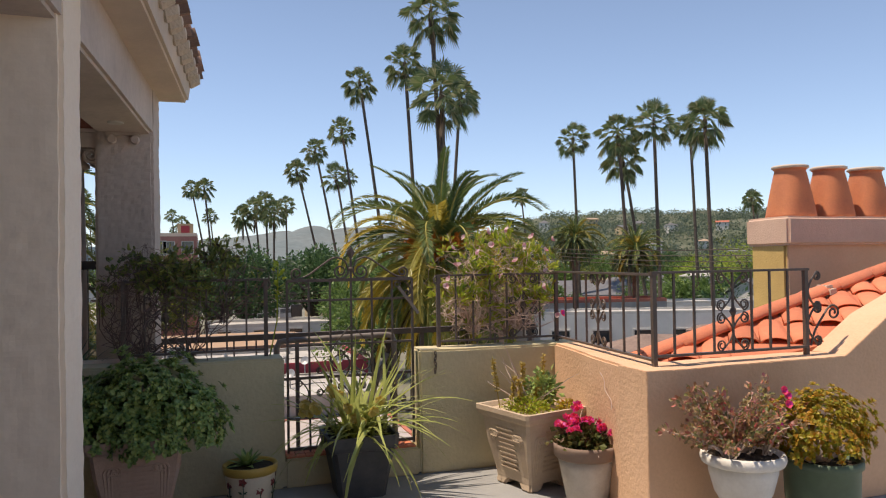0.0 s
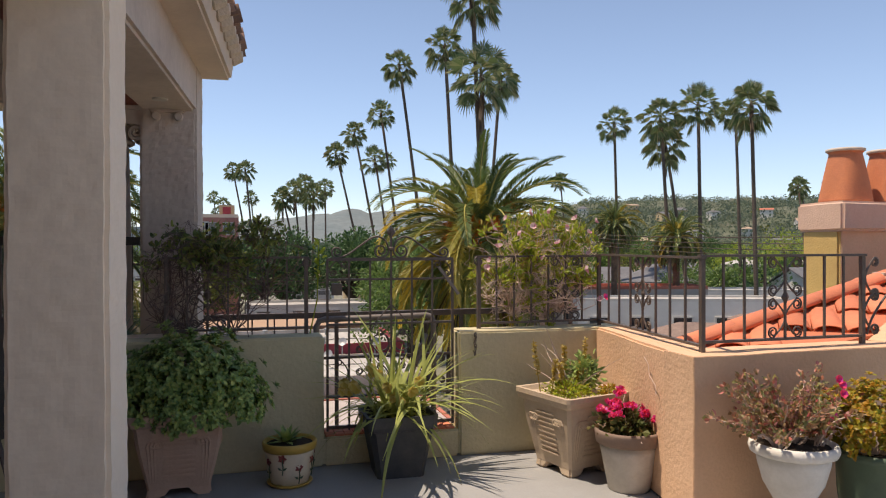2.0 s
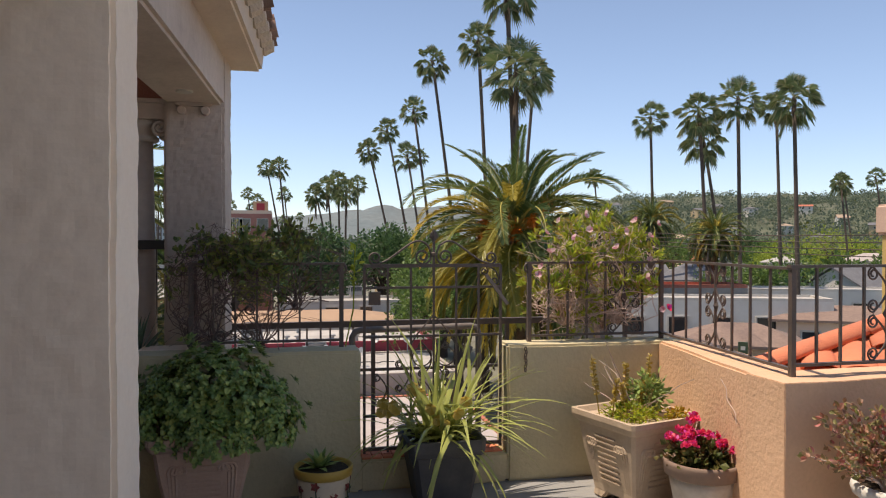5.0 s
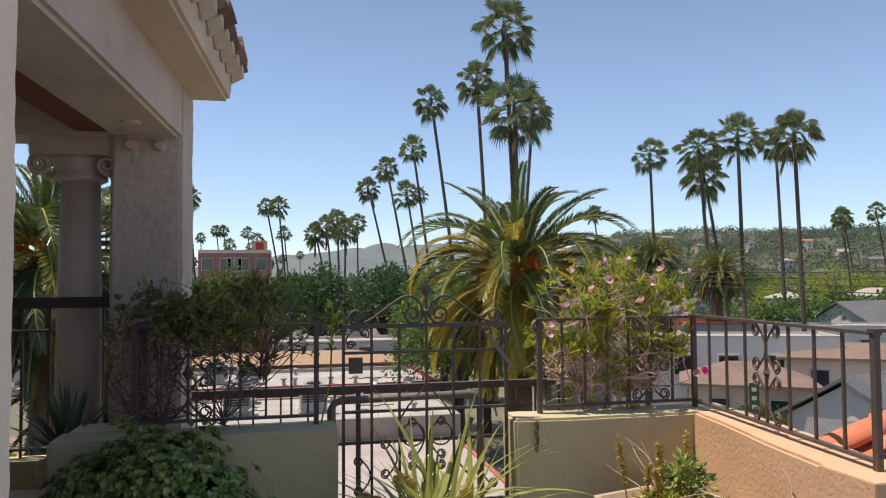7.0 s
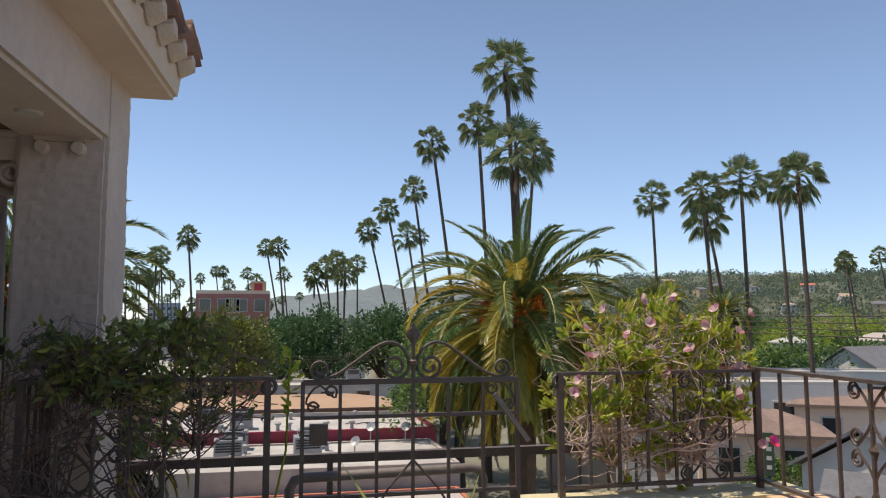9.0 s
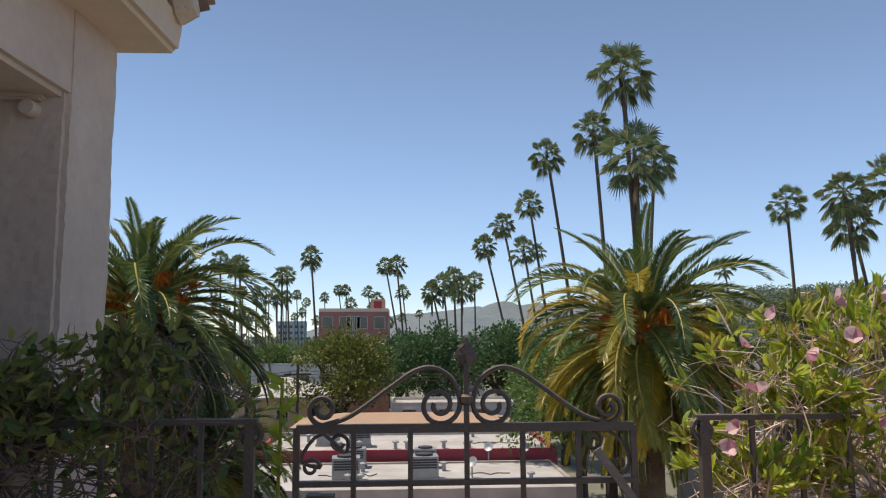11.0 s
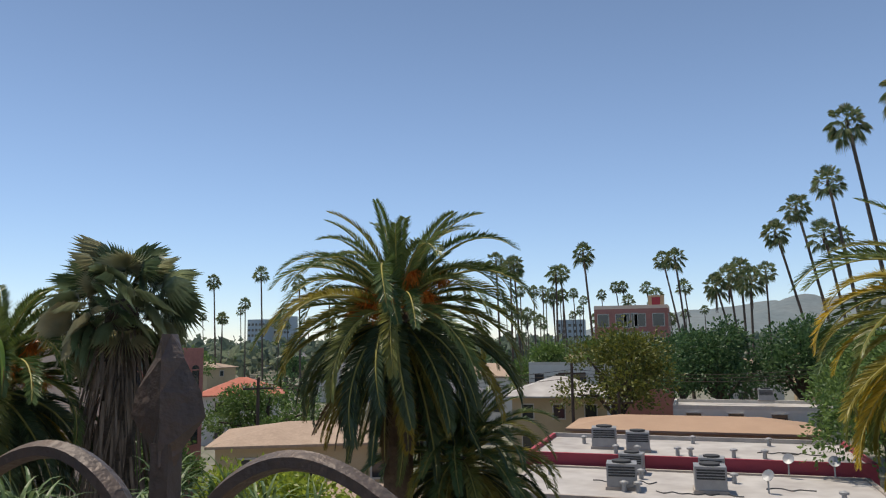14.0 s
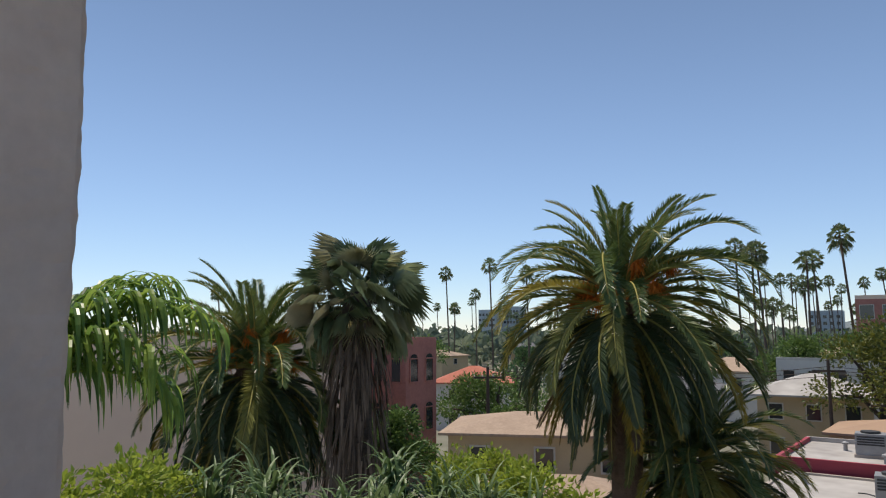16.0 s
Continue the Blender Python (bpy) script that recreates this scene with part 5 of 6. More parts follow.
for x, y, top, r, mt, lf, sq in (
        (-6.3, 67, 2.2, 4.9, LEAF_TREE_Y, 0.42, 0.9), (2.2, 80, 3.0, 5.5, LEAF_TREE_D, 0.5, 0.9), (9.5, 82, 3.2, 5.5, LEAF_TREE_D, 0.5, 0.9), (-1.5, 90, 2.0, 5, LEAF_TREE_D, 0.5, 0.9), (-9.5, 100, 2.2, 5.5, LEAF_TREE, 0.5, 0.9), (-17, 96, 1.0, 5, LEAF_TREE, 0.5, 0.9),
        (14, 72, 2.4, 5, LEAF_TREE, 0.45, 0.9), (9.6, 47, 2.0, 4.4, LEAF_TREE, 0.36, 1.0), (13.5, 55, 1.6, 5, LEAF_TREE, 0.4, 1.0),
        (-21.0, 29.8, -1.6, 1.7, LEAF_TREE, 0.24, 1.2), (-33.8, 58, -1.8, 5.2, LEAF_TREE, 0.38, 0.7)):
    broad_tree(x, y, top, r, mt, "leafy city tree, " + ("yellow-green" if mt is LEAF_TREE_Y else "deep green" if mt is LEAF_TREE_D else "mid-green") + " crown", lf * 0.72, 9500, sq, 16)
for x, y, top, r in ((-12.4, 26.1, -2.6, 2.0), (-16.8, 30.2, -3.0, 2.2), (-10.6, 25.5, -3.2, 1.7)):
    broad_tree(x, y, top, r, LEAF_LIME, "lime-green shrubby tree beside the date palm", 0.2, 4200, 0.9, 10)
broad_tree(-9.9, 10.9, 0.15, 1.15, LEAF_LIME, "lime-green shrubby tree below the terrace", 0.12, 5200, 1.1, 10)
broad_tree(-5.6, 20.5, -3.4, 2.0, LEAF_TREE_D, "dark shrubby tree below the date palm", 0.2, 1500, 0.9)
R.seed(31)
for x, y, top, r, mt in ((29, 62, -0.6, 2.6, LEAF_TREE), (41.5, 67, -0.9, 2.6, LEAF_TREE), (36, 90, 2.2, 5.5, LEAF_TREE_Y), (47, 96, 2.4, 6, LEAF_TREE_Y), (98, 118, 4.2, 8, LEAF_LIME), (84, 112, 2.6, 6, LEAF_LIME), (108, 116, 3.4, 7, LEAF_LIME), (74, 128, 4.0, 7, LEAF_TREE), (58, 108, 3.0, 6, LEAF_TREE), (61, 84, -1.6, 3.2, LEAF_TREE), (69, 88, -2.0, 3.0, LEAF_TREE_D), (47, 70, -2.6, 2.4, LEAF_TREE_D), (21.5, 33.5, -4.6, 1.8, LEAF_TREE), (30, 47.5, -3.4, 2.0, LEAF_TREE_D)):
    broad_tree(x, y, top, r, mt, "leafy garden tree between the roofs", 0.11 * r ** 0.6, 4200, 0.9, 10)
for k in range(64):
    b, d = R.uniform(19, 62), 78 * 1.026 ** k
    x, y = bearing(b, d)
    r = R.uniform(3.0, 5.0) * (1 + d / 500)
    mt = R.choice((LEAF_TREE, LEAF_TREE_D, LEAF_TREE, LEAF_TREE_Y, LEAF_TREE))
    broad_tree(x, y, GZ + R.uniform(5.5, 9.5) * (1 + d / 600), r, mt, "leafy street tree among the houses", 0.27 * (1 + d / 130), 1300, 0.8, 6)
for k in range(40):
    b, d = R.uniform(-62, 16), R.uniform(95, 330)
    x, y = bearing(b, d)
    broad_tree(x, y, GZ + R.uniform(7, 12), R.uniform(4.5, 8), R.choice((LEAF_TREE_D, LEAF_TREE_D, LEAF_TREE)), "dark green tree in the far city", 0.27 * (1 + d / 130), 1100, 0.8, 6)

# ---- palms ----


def fan_leaf(o, base, way, reach, fan, blades=13, droop=0.6, stalk=0.012, slim=0.8):
    """A palmate leaf: stalk, and a fan of blades with hanging tips."""
    b, d = Vector(base), Vector(way).normalized()
    s = d.cross(Vector((0, 0, 1)))
    s = s.normalized() if s.length > 1e-3 else Vector((1, 0, 0))
    s = Matrix.Rotation(radians(R.uniform(-50, 50)), 3, d) @ s
    up = s.cross(d).normalized()
    e = b + d * reach + Vector((0, 0, -0.06 * reach))
    o.add([b - s * stalk, b + s * stalk, e + s * stalk * 0.6, e - s * stalk * 0.6], [(0, 1, 2, 3)])
    for k in range(blades):
        a = radians(-105 + 210 * k / (blades - 1))
        w = (d * math.cos(a) + s * math.sin(a) + up * 0.12).normalized()
        n = s * math.cos(a) - d * math.sin(a)
        L = fan * (0.82 + 0.18 * math.cos(a)) * R.uniform(0.88, 1.08)
        m1 = e + w * L * 0.5 + Vector((0, 0, -droop * 0.08 * L))
        tip = e + w * L * 0.94 + Vector((0, 0, -droop * 0.55 * L))
        h = L * slim / blades
        o.add([e, m1 + n * h, tip, m1 - n * h], [(0, 1, 2), (0, 2, 3)])


def fan_crown(leaves, seed, droop=0.7):
    """Separate fans on long stalks; the lower and older they are, the more they hang."""
    R.seed(seed)
    o = Mesh()
    for k in range(leaves):
        f = (k + 0.5) / leaves
        e = radians(84 - 146 * f ** 0.95 + R.uniform(-9, 9))
        a = k * 2.4 + R.uniform(-0.35, 0.35)
        fan_leaf(o, (0, 0, -0.12 * f), (math.cos(e) * math.cos(a), math.cos(e) * math.sin(a), math.sin(e)), R.uniform(0.42, 0.68) * (0.8 + 0.2 * f), R.uniform(0.36, 0.46), 15, droop * (0.5 + 1.3 * f))
    return o


CROWNS = [fan_crown(36, 50 + k, 0.55 + 0.15 * k) for k in range(3)]
SKIRT = Mesh()
for k in range(90):
    a = k * 2.4
    z = -0.1 - 0.9 * R.random()
    SKIRT.blade((0.06 * math.cos(a), 0.06 * math.sin(a), z + 0.2), (math.cos(a), math.sin(a), -2.2), 0.42, 0.09, 0.6, 2)
crown_data, skirt_data = {}, None


def fan_palm(x, y, z, r, lx, ly, skirt=0.35, k=0):
    """A slender fan palm: leaning trunk, round crown, a few dead leaves under it."""
    global skirt_data
    t = thing("fan_palm", "tall slender fan palm with a round green crown", "palm tree", (x + lx, y + ly, GZ), 0, "tall fan palms")
    h = z - GZ
    w = 0.12 + 0.003 * h
    pts = [(-lx * (f ** 1.15), -ly * (f ** 1.15), h * f) for f in (0, 0.02, 0.1, 0.3, 0.55, 0.8, 0.97)]
    Mesh().tube(pts, [w * 1.9, w * 1.4, w * 1.05, w, w * 0.88, w * 0.78, w * 0.8], 8).ob("trunk", BARK, t, smooth=True)
    key = k % 3
    if key not in crown_data:
        c = CROWNS[key].ob("crown", LEAF_FAN, t)
        crown_data[key] = c.data
    else:
        c = new("crown", crown_data[key])
        c.parent = t
    c.matrix_local = pose(-lx, -ly, h, 0, 0, (k * 77) % 360) @ Matrix.Scale(r * 1.27, 4)
    if skirt:
        if skirt_data is None:
            s = SKIRT.ob("dead_skirt", THATCH, t, "hanging dead brown fronds")
            skirt_data = s.data
        else:
            s = new("dead_skirt", skirt_data)
            s.parent = t
            s["label"] = "hanging dead brown fronds"
        s.matrix_local = pose(-lx, -ly, h, 0, 0, k * 50) @ Matrix.Diagonal((r * 0.55, r * 0.55, r * skirt * 1.6, 1))


PALMS_RIGHT = [
    (38.1, 75.1, 15.4, 1.9, 0.5, -0.3),
    (34.3, 59.2, 13.2, 2.0, 1.0, -0.6),
    (37.2, 63.2, 11.6, 2.0, 2.4, -1.5),
    (37.0, 57.5, 14.1, 2.0, 0.3, -0.2),
    (50.7, 70.8, 16.5, 1.9, 0.6, -0.4),
    (37.9, 51.5, 13.1, 2.0, 0.4, -0.3),
    (107.2, 126.2, 13.6, 1.8, 2.1, -1.8),
    (57.3, 133.4, 14.4, 1.8, 1.8, -0.8),
    (88.6, 105.3, 11.7, 1.8, 1.4, -1.2),
    (112.3, 123.5, 14.7, 1.8, 2.1, -2.0),
]
PALMS_MIDDLE = [
    (13.6, 49.7, 19.5, 2.1, 1.1, -0.3),
    (16.5, 68.1, 20.8, 1.9, 1.4, -0.4),
    (13.95, 48.7, 13.45, 2.3, 0.4, -0.1),
    (22.8, 70.0, 18.5, 2.0, -1.9, 0.7),
    (15.1, 83.3, 22.5, 1.9, 3.7, -0.8),
    (15.6, 98.5, 19.6, 1.9, 3.5, -0.6),
    (13.3, 108.0, 18.3, 1.9, 4.8, -0.7),
    (11.2, 113.5, 15.9, 1.9, 5.3, -0.7),
    (15.2, 101.3, 13.8, 1.9, 3.2, -0.6),
    (26.5, 153.0, 19.9, 1.8, 3.2, -0.6),
]
PALMS_AVENUE = [
    (3.2, 114.2, 8.9, 1.8, 3.7, -0.2),
    (4.9, 114.1, 10.1, 1.8, 1.7, -0.1),
    (6.2, 109.0, 10.6, 1.8, 0.5, -0.0),
    (7.0, 104.3, 9.0, 1.8, -0.2, 0.0),
    (12.1, 139.7, 12.6, 1.8, 0.2, -0.0),
    (-4.9, 148.9, 16.5, 1.8, 4.4, 0.1),
    (-2.4, 132.7, 15.0, 1.8, 2.1, 0.0),
    (-1.5, 172.6, 12.7, 1.7, 2.1, 0.0),
    (-20.7, 222.4, 16.5, 1.7, 2.5, 0.2),
    (-18.7, 222.6, 16.5, 1.7, 2.5, 0.2),
    (-11.0, 203.1, 14.7, 1.7, 2.3, 0.1),
    (-7.9, 186.5, 12.1, 1.7, 1.4, 0.1),
]
PALMS_STREET = [
    (-15.7, 118.8, 14.9, 1.8, 1.7, 0.2),
    (-24.0, 147.1, 14.4, 1.8, 1.2, 0.2),
    (-36.5, 245.2, 16.6, 1.7, 1.3, 0.2),
    (-27.7, 122.9, 13.9, 1.8, 1.1, 0.2),
    (-35.4, 200.3, 13.8, 1.7, 1.1, 0.2),
    (-135.8, 105.8, 10.5, 1.7, 0.7, 0.9),
    (-108.2, 153.0, 16.5, 1.7, 0.8, 0.6),
    (-85.0, 137.1, 15.9, 1.7, 0.6, 0.4),
    (-179.9, 245.0, 12.0, 1.7, 0.7, 0.5),
    (-174.1, 249.2, 11.5, 1.7, 0.7, 0.5),
    (-168.4, 253.2, 14.1, 1.7, 0.6, 0.4),
    (-153.1, 262.9, 8.2, 1.6, 0.7, 0.4),
]
PALMS_FAR = [
    (-78.3, 141.2, 14.3, 1.7, 0.4, 0.2),
    (-78.4, 155.0, 13.0, 1.7, 0.2, 0.1),
    (-78.2, 170.8, 12.7, 1.7, 0.4, 0.2),
    (-32.6, 130.2, 15.5, 1.8, 0.6, 0.2),
    (-28.6, 124.2, 13.7, 1.8, 0.1, 0.0),
    (-48.4, 219.7, 16.0, 1.7, 0.4, 0.1),
    (-44.5, 220.5, 16.0, 1.7, 0.4, 0.1),
    (-41.8, 221.0, 15.8, 1.7, 0.1, 0.0),
    (-22.4, 132.5, 13.0, 1.8, 0.0, 0.0),
    (-32.8, 202.4, 13.5, 1.7, -0.1, -0.0),
    (-32.9, 171.0, 5.7, 1.7, -0.2, -0.0),
    (-47.0, 220.0, 7.3, 1.7, 0.1, 0.0),
]
PALMS_HORIZON = []
R.seed(19)
for b0, b1, n in ((-14, -6, 13), (-38, -20, 9), (-5, 2, 5)):
    for i in range(n):
        d = R.uniform(190, 330)
        x, y = bearing(b0 + (b1 - b0) * (i + R.uniform(0.1, 0.9)) / n, d)
        PALMS_HORIZON.append((x, y, 1.6 + d * R.uniform(0.022, 0.062), 1.7, R.uniform(-0.5, 1.2), 0.1))
k = 0
for rows in (PALMS_RIGHT, PALMS_MIDDLE, PALMS_AVENUE, PALMS_STREET, PALMS_FAR, PALMS_HORIZON):
    for row in rows:
        big = 1.0 if row in ((37.2, 63.2, 11.6, 2.0, 2.4, -1.5), (13.95, 48.7, 13.45, 2.3, 0.4, -0.1)) else 1.25 if 20 <= k <= 24 else 0.4 + 0.3 * (k % 3 == 1)
        fan_palm(*row, skirt=big, k=k)
        k += 1


def frond(bend, length, pairs, lw, droop=0.0, wide=1.0):
    """A feather frond along x that bends down by so many degrees; leaflets in a shallow V."""
    o = Mesh()
    p, a = Vector((0, 0, 0)), 0.0
    pts, dirs = [], []
    S = 16
    for i in range(S + 1):
        pts.append(p.copy())
        d = Vector((math.cos(a), 0, math.sin(a)))
        dirs.append(d)
        p = p + d * length / S
        a -= radians(bend) / S * (0.4 + 1.2 * i / S)
    o.tube(pts, [0.045 * length / 4 * (1 - 0.85 * i / S) for i in range(S + 1)], 5, False)
    for i in range(pairs):
        f = 0.12 + 0.88 * i / (pairs - 1)
        q = f * S
        j = min(int(q), S - 1)
        b = pts[j].lerp(pts[j + 1], q - j)
        d = dirs[j]
        up = Vector((-d.z, 0, d.x))
        L = lw * (0.35 + 0.9 * math.sin(math.pi * min(1, (f * 0.92 + 0.08))) ** 0.6) * R.uniform(0.9, 1.1)
        fwd = 0.62 + 1.0 * f
        for s in (-1, 1):
            w = (d * fwd + Vector((0, s, 0)) + up * 0.42 - Vector((0, 0, droop))).normalized()
            n = w.cross(up).normalized()
            tip = b + (w + rdir() * 0.10) * L + Vector((0, 0, -(droop + 0.12) * L * 0.5))
            m_ = b + w * L * 0.5
            h = 0.026 * wide * length / 4
            o.add([b, m_ + n * h, tip, m_ - n * h], [(0, 1, 2), (0, 2, 3)])
    return o


FRONDS = {}


def put_frond(parent, kind, mesh_args, material, mm):
    key = (kind, material.name)
    if key not in FRONDS:
        ob = frond(*mesh_args).ob("frond", material, parent)
        ob.data.materials.append(RACHIS)
        for q in ob.data.polygons[:80]:
            q.material_index = 1
        FRONDS[key] = ob
        ob.matrix_local = mm
    else:
        share(FRONDS[key], parent, mm, "frond")


def date_palm(x, y, z, size, label, fruit=14, seed=5, skirt=1.0, low=LEAF_DATE_D):
    R.seed(seed)
    t = thing("date_palm", label, "palm tree", (x, y, GZ), 0, "date palms")
    h = z - GZ
    rr = 0.42 * size / 4.4
    pts = [(0, 0, 0), (0, 0, h * 0.5), (0, 0, h - 1.0), (0, 0, h - 0.4), (0, 0, h + 0.1)]
    Mesh().tube(pts, [rr * 1.15, rr, rr * 1.05, rr * 1.7, rr * 0.8], 14).ob("trunk", BARK_DATE, t, smooth=True)
    o = Mesh()
    for k in range(70):
        a, zz = k * 2.4, h - 0.1 - 1.5 * R.random()
        o.blade((rr * 0.9 * math.cos(a), rr * 0.9 * math.sin(a), zz), (math.cos(a), math.sin(a), 1.0), 0.5 * size / 4.4, 0.16, -0.3, 2)
    o.ob("leaf_base", BARK_DATE, t, "stubs of cut leaf stalks")
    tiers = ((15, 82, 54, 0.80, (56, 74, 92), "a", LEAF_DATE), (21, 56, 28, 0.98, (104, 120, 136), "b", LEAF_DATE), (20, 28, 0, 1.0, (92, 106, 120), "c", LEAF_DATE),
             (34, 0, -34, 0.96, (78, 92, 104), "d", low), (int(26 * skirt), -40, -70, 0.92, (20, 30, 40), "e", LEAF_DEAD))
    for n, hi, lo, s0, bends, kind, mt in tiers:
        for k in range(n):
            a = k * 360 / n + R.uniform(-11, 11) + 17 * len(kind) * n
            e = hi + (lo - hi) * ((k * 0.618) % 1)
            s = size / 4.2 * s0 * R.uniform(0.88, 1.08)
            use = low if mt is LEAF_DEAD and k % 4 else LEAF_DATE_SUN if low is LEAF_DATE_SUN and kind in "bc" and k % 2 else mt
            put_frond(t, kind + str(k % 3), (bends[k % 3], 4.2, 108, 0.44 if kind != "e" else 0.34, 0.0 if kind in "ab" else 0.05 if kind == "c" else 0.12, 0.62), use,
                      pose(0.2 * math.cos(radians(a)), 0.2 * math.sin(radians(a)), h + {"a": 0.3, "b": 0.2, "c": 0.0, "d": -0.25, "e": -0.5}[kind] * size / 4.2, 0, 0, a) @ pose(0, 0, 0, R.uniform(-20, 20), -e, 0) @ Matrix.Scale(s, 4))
    for k in range(fruit):
        a = k * 137.5 + 40
        o = Mesh()
        q = Vector((math.cos(radians(a)), math.sin(radians(a)), 0))
        c = q * (0.95 + 0.35 * R.random()) * size / 4.4 + Vector((0, 0, h + (0.1, 0.45, 1.05)[k % 3] * size / 4.4))
        o.tube(curve([(0, 0, h), q * 0.45 + Vector((0, 0, h + 0.45)), c]), 0.025, 5)
        for _ in range(190):
            w = (q * 0.45 + rdir() * 0.8 + Vector((0, 0, -0.35))).normalized()
            o.blade(c + rdir() * 0.08, w, R.uniform(0.22, 0.55) * size / 4.4, 0.03, 1.2, 2)
        o.ob("inflorescence", FRUIT, t, "orange date fruit stalks")
    return t


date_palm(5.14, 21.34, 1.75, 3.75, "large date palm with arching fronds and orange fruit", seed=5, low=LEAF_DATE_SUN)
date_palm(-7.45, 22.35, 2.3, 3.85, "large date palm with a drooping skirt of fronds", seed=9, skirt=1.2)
date_palm(-19.75, 21.17, 0.5, 4.55, "date palm with hanging lower fronds", seed=14, skirt=1.2)
date_palm(-6.3, 23.9, -1.6, 3.0, "young date palm below the terrace in shade", seed=21, fruit=0)
date_palm(24.9, 50.2, 3.1, 2.3, "small date palm among the houses", seed=33, fruit=0, skirt=0.5)
date_palm(31.3, 52.0, 2.1, 2.8, "small date palm among the houses", seed=41, fruit=0, skirt=0.5)

# thick fan palm with a long dead skirt
t_ = thing("skirted_fan_palm", "stout fan palm with a long grey-brown skirt of dead fronds", "palm tree", (-15.72, 21.77, GZ), 0)
h = 2.85 - GZ
R.seed(77)
Mesh().tube([(0, 0, 0), (0, 0, h)], [0.6, 0.45], 12).ob("trunk", BARK, t_)
o = Mesh()
for k in range(900):
    a, zz = R.uniform(0, math.tau), h - 0.6 - (h - 2.5) * R.random()
    q = 0.55 + 0.5 * (h - zz) / h + 0.3 * R.random()
    o.blade((q * math.cos(a), q * math.sin(a), zz), (0.25 * math.cos(a + R.uniform(-1, 1)), 0.25 * math.sin(a), -1), R.uniform(0.9, 1.6), R.uniform(0.05, 0.14), 0.2, 2)
sk = o.ob("dead_skirt", THATCH, t_, "long grey-brown skirt of dead fronds")
leaves = []
for v in range(4):
    o = Mesh()
    fan_leaf(o, (0, 0, 0), (1, 0, 0.0), 0.92 + 0.10 * v, 0.92, 30, 0.45 + 0.28 * v, 0.026, 0.36)
    leaves.append(o)
made = {}
for k in range(76):
    f = k / 76
    a = k * 137.5
    e = 80 - 134 * f + R.uniform(-5, 5)
    v = k % 4
    mm = pose(0, 0, h, 0, 0, a + R.uniform(-8, 8)) @ pose(0, 0, 0, R.uniform(-40, 40), -e, 0) @ Matrix.Scale(R.uniform(0.92, 1.12) * (0.82 + 0.3 * min(1, 2.5 * f)), 4)
    if v not in made:
        made[v] = leaves[v].ob("fan_leaf", LEAF_FAN_P, t_)
        made[v].matrix_local = mm
    else:
        share(made[v], t_, mm)

# feather palm close by the corner pillar
t_ = thing("feather_palm", "glossy green feather palm with hanging leaflets beside the pillar", "palm tree", (-6.5, 8.0, GZ), 0)
R.seed(88)
Mesh().tube([(0, 0, 0), (0, 0, 11.2)], [0.2, 0.12], 10).ob("trunk", BARK, t_, smooth=True)
for a, e, ln in ((52, 48, 1.9), (72, 66, 1.7), (30, 40, 1.5), (58, 20, 1.45), (46, 62, 1.5), (100, 40, 1.4), (150, 55, 1.5), (235, 50, 1.5)):
    o = Mesh()
    p, g = Vector((0, 0, 0)), radians(e)
    pts = []
    for i in range(15):
        pts.append(p.copy())
        p = p + Vector((math.cos(g), 0, math.sin(g))) * ln / 14
        g -= radians(105) / 14 * (0.3 + 1.4 * i / 14)
    o.tube(pts, [0.016 * (1 - 0.8 * i / 14) for i in range(15)], 5, False)
    for i in range(62):
        f = 0.14 + 0.84 * i / 61
        q = f * 14
        k = min(int(q), 13)
        base = pts[k].lerp(pts[k + 1], q - k)
        along = (pts[k + 1] - pts[k]).normalized()
        s = 1 if i % 2 else -1
        o.blade(base, along * R.uniform(0.3, 0.7) + Vector((0, s * R.uniform(0.3, 0.8), R.uniform(0.7, 1.5))), R.uniform(0.45, 1.0) * (1.1 - 0.35 * f), 0.046, R.uniform(3.0, 6.5), 9, taper=0.55)
    ob = o.ob("frond", LEAF_QUEEN, t_)
    ob.matrix_local = pose(0, 0, 11.22, 0, 0, a) @ Matrix.Scale(0.93, 4)

# strap-leaved plants below the terrace
R.seed(12)
for k, (x, y, z) in enumerate(((-9.2, 11.9, -1.0), (-9.5, 13.1, -1.1), (-8.4, 14.9, -1.1), (-7.75, 15.4, -1.4), (-8.3, 13.7, -1.4), (-7.5, 16.2, -1.6), (-8.9, 12.6, -1.3), (-7.0, 17.0, -2.0), (-8.0, 14.3, -1.5))):
    t = thing("strap_plant", "tall grey-green plant with crowded strap leaves", "plant", (x, y, GZ + 0.3), 0, "strap plants")
    Mesh().tube([(0, 0, -0.3), (0.1, 0, (z - GZ) * 0.6), (0, 0, z - GZ)], [0.12, 0.09, 0.06], 7).ob("trunk", BARK, t)
    o = Mesh()
    for j in range(130):
        a = R.uniform(0, math.tau)
        e = R.random()
        o.blade((0.25 * R.gauss(0, 1) * 0.5, 0.25 * R.gauss(0, 1) * 0.5, z - GZ - 0.5 * e), (math.cos(a) * (0.2 + e), math.sin(a) * (0.2 + e), 1.1 - 0.5 * e), R.uniform(0.6, 1.15), 0.06, R.uniform(1.5, 3.4), 7, taper=0.5)
    o.ob("leaf_head", LEAF_DRAC, t)

# ---- buildings ----


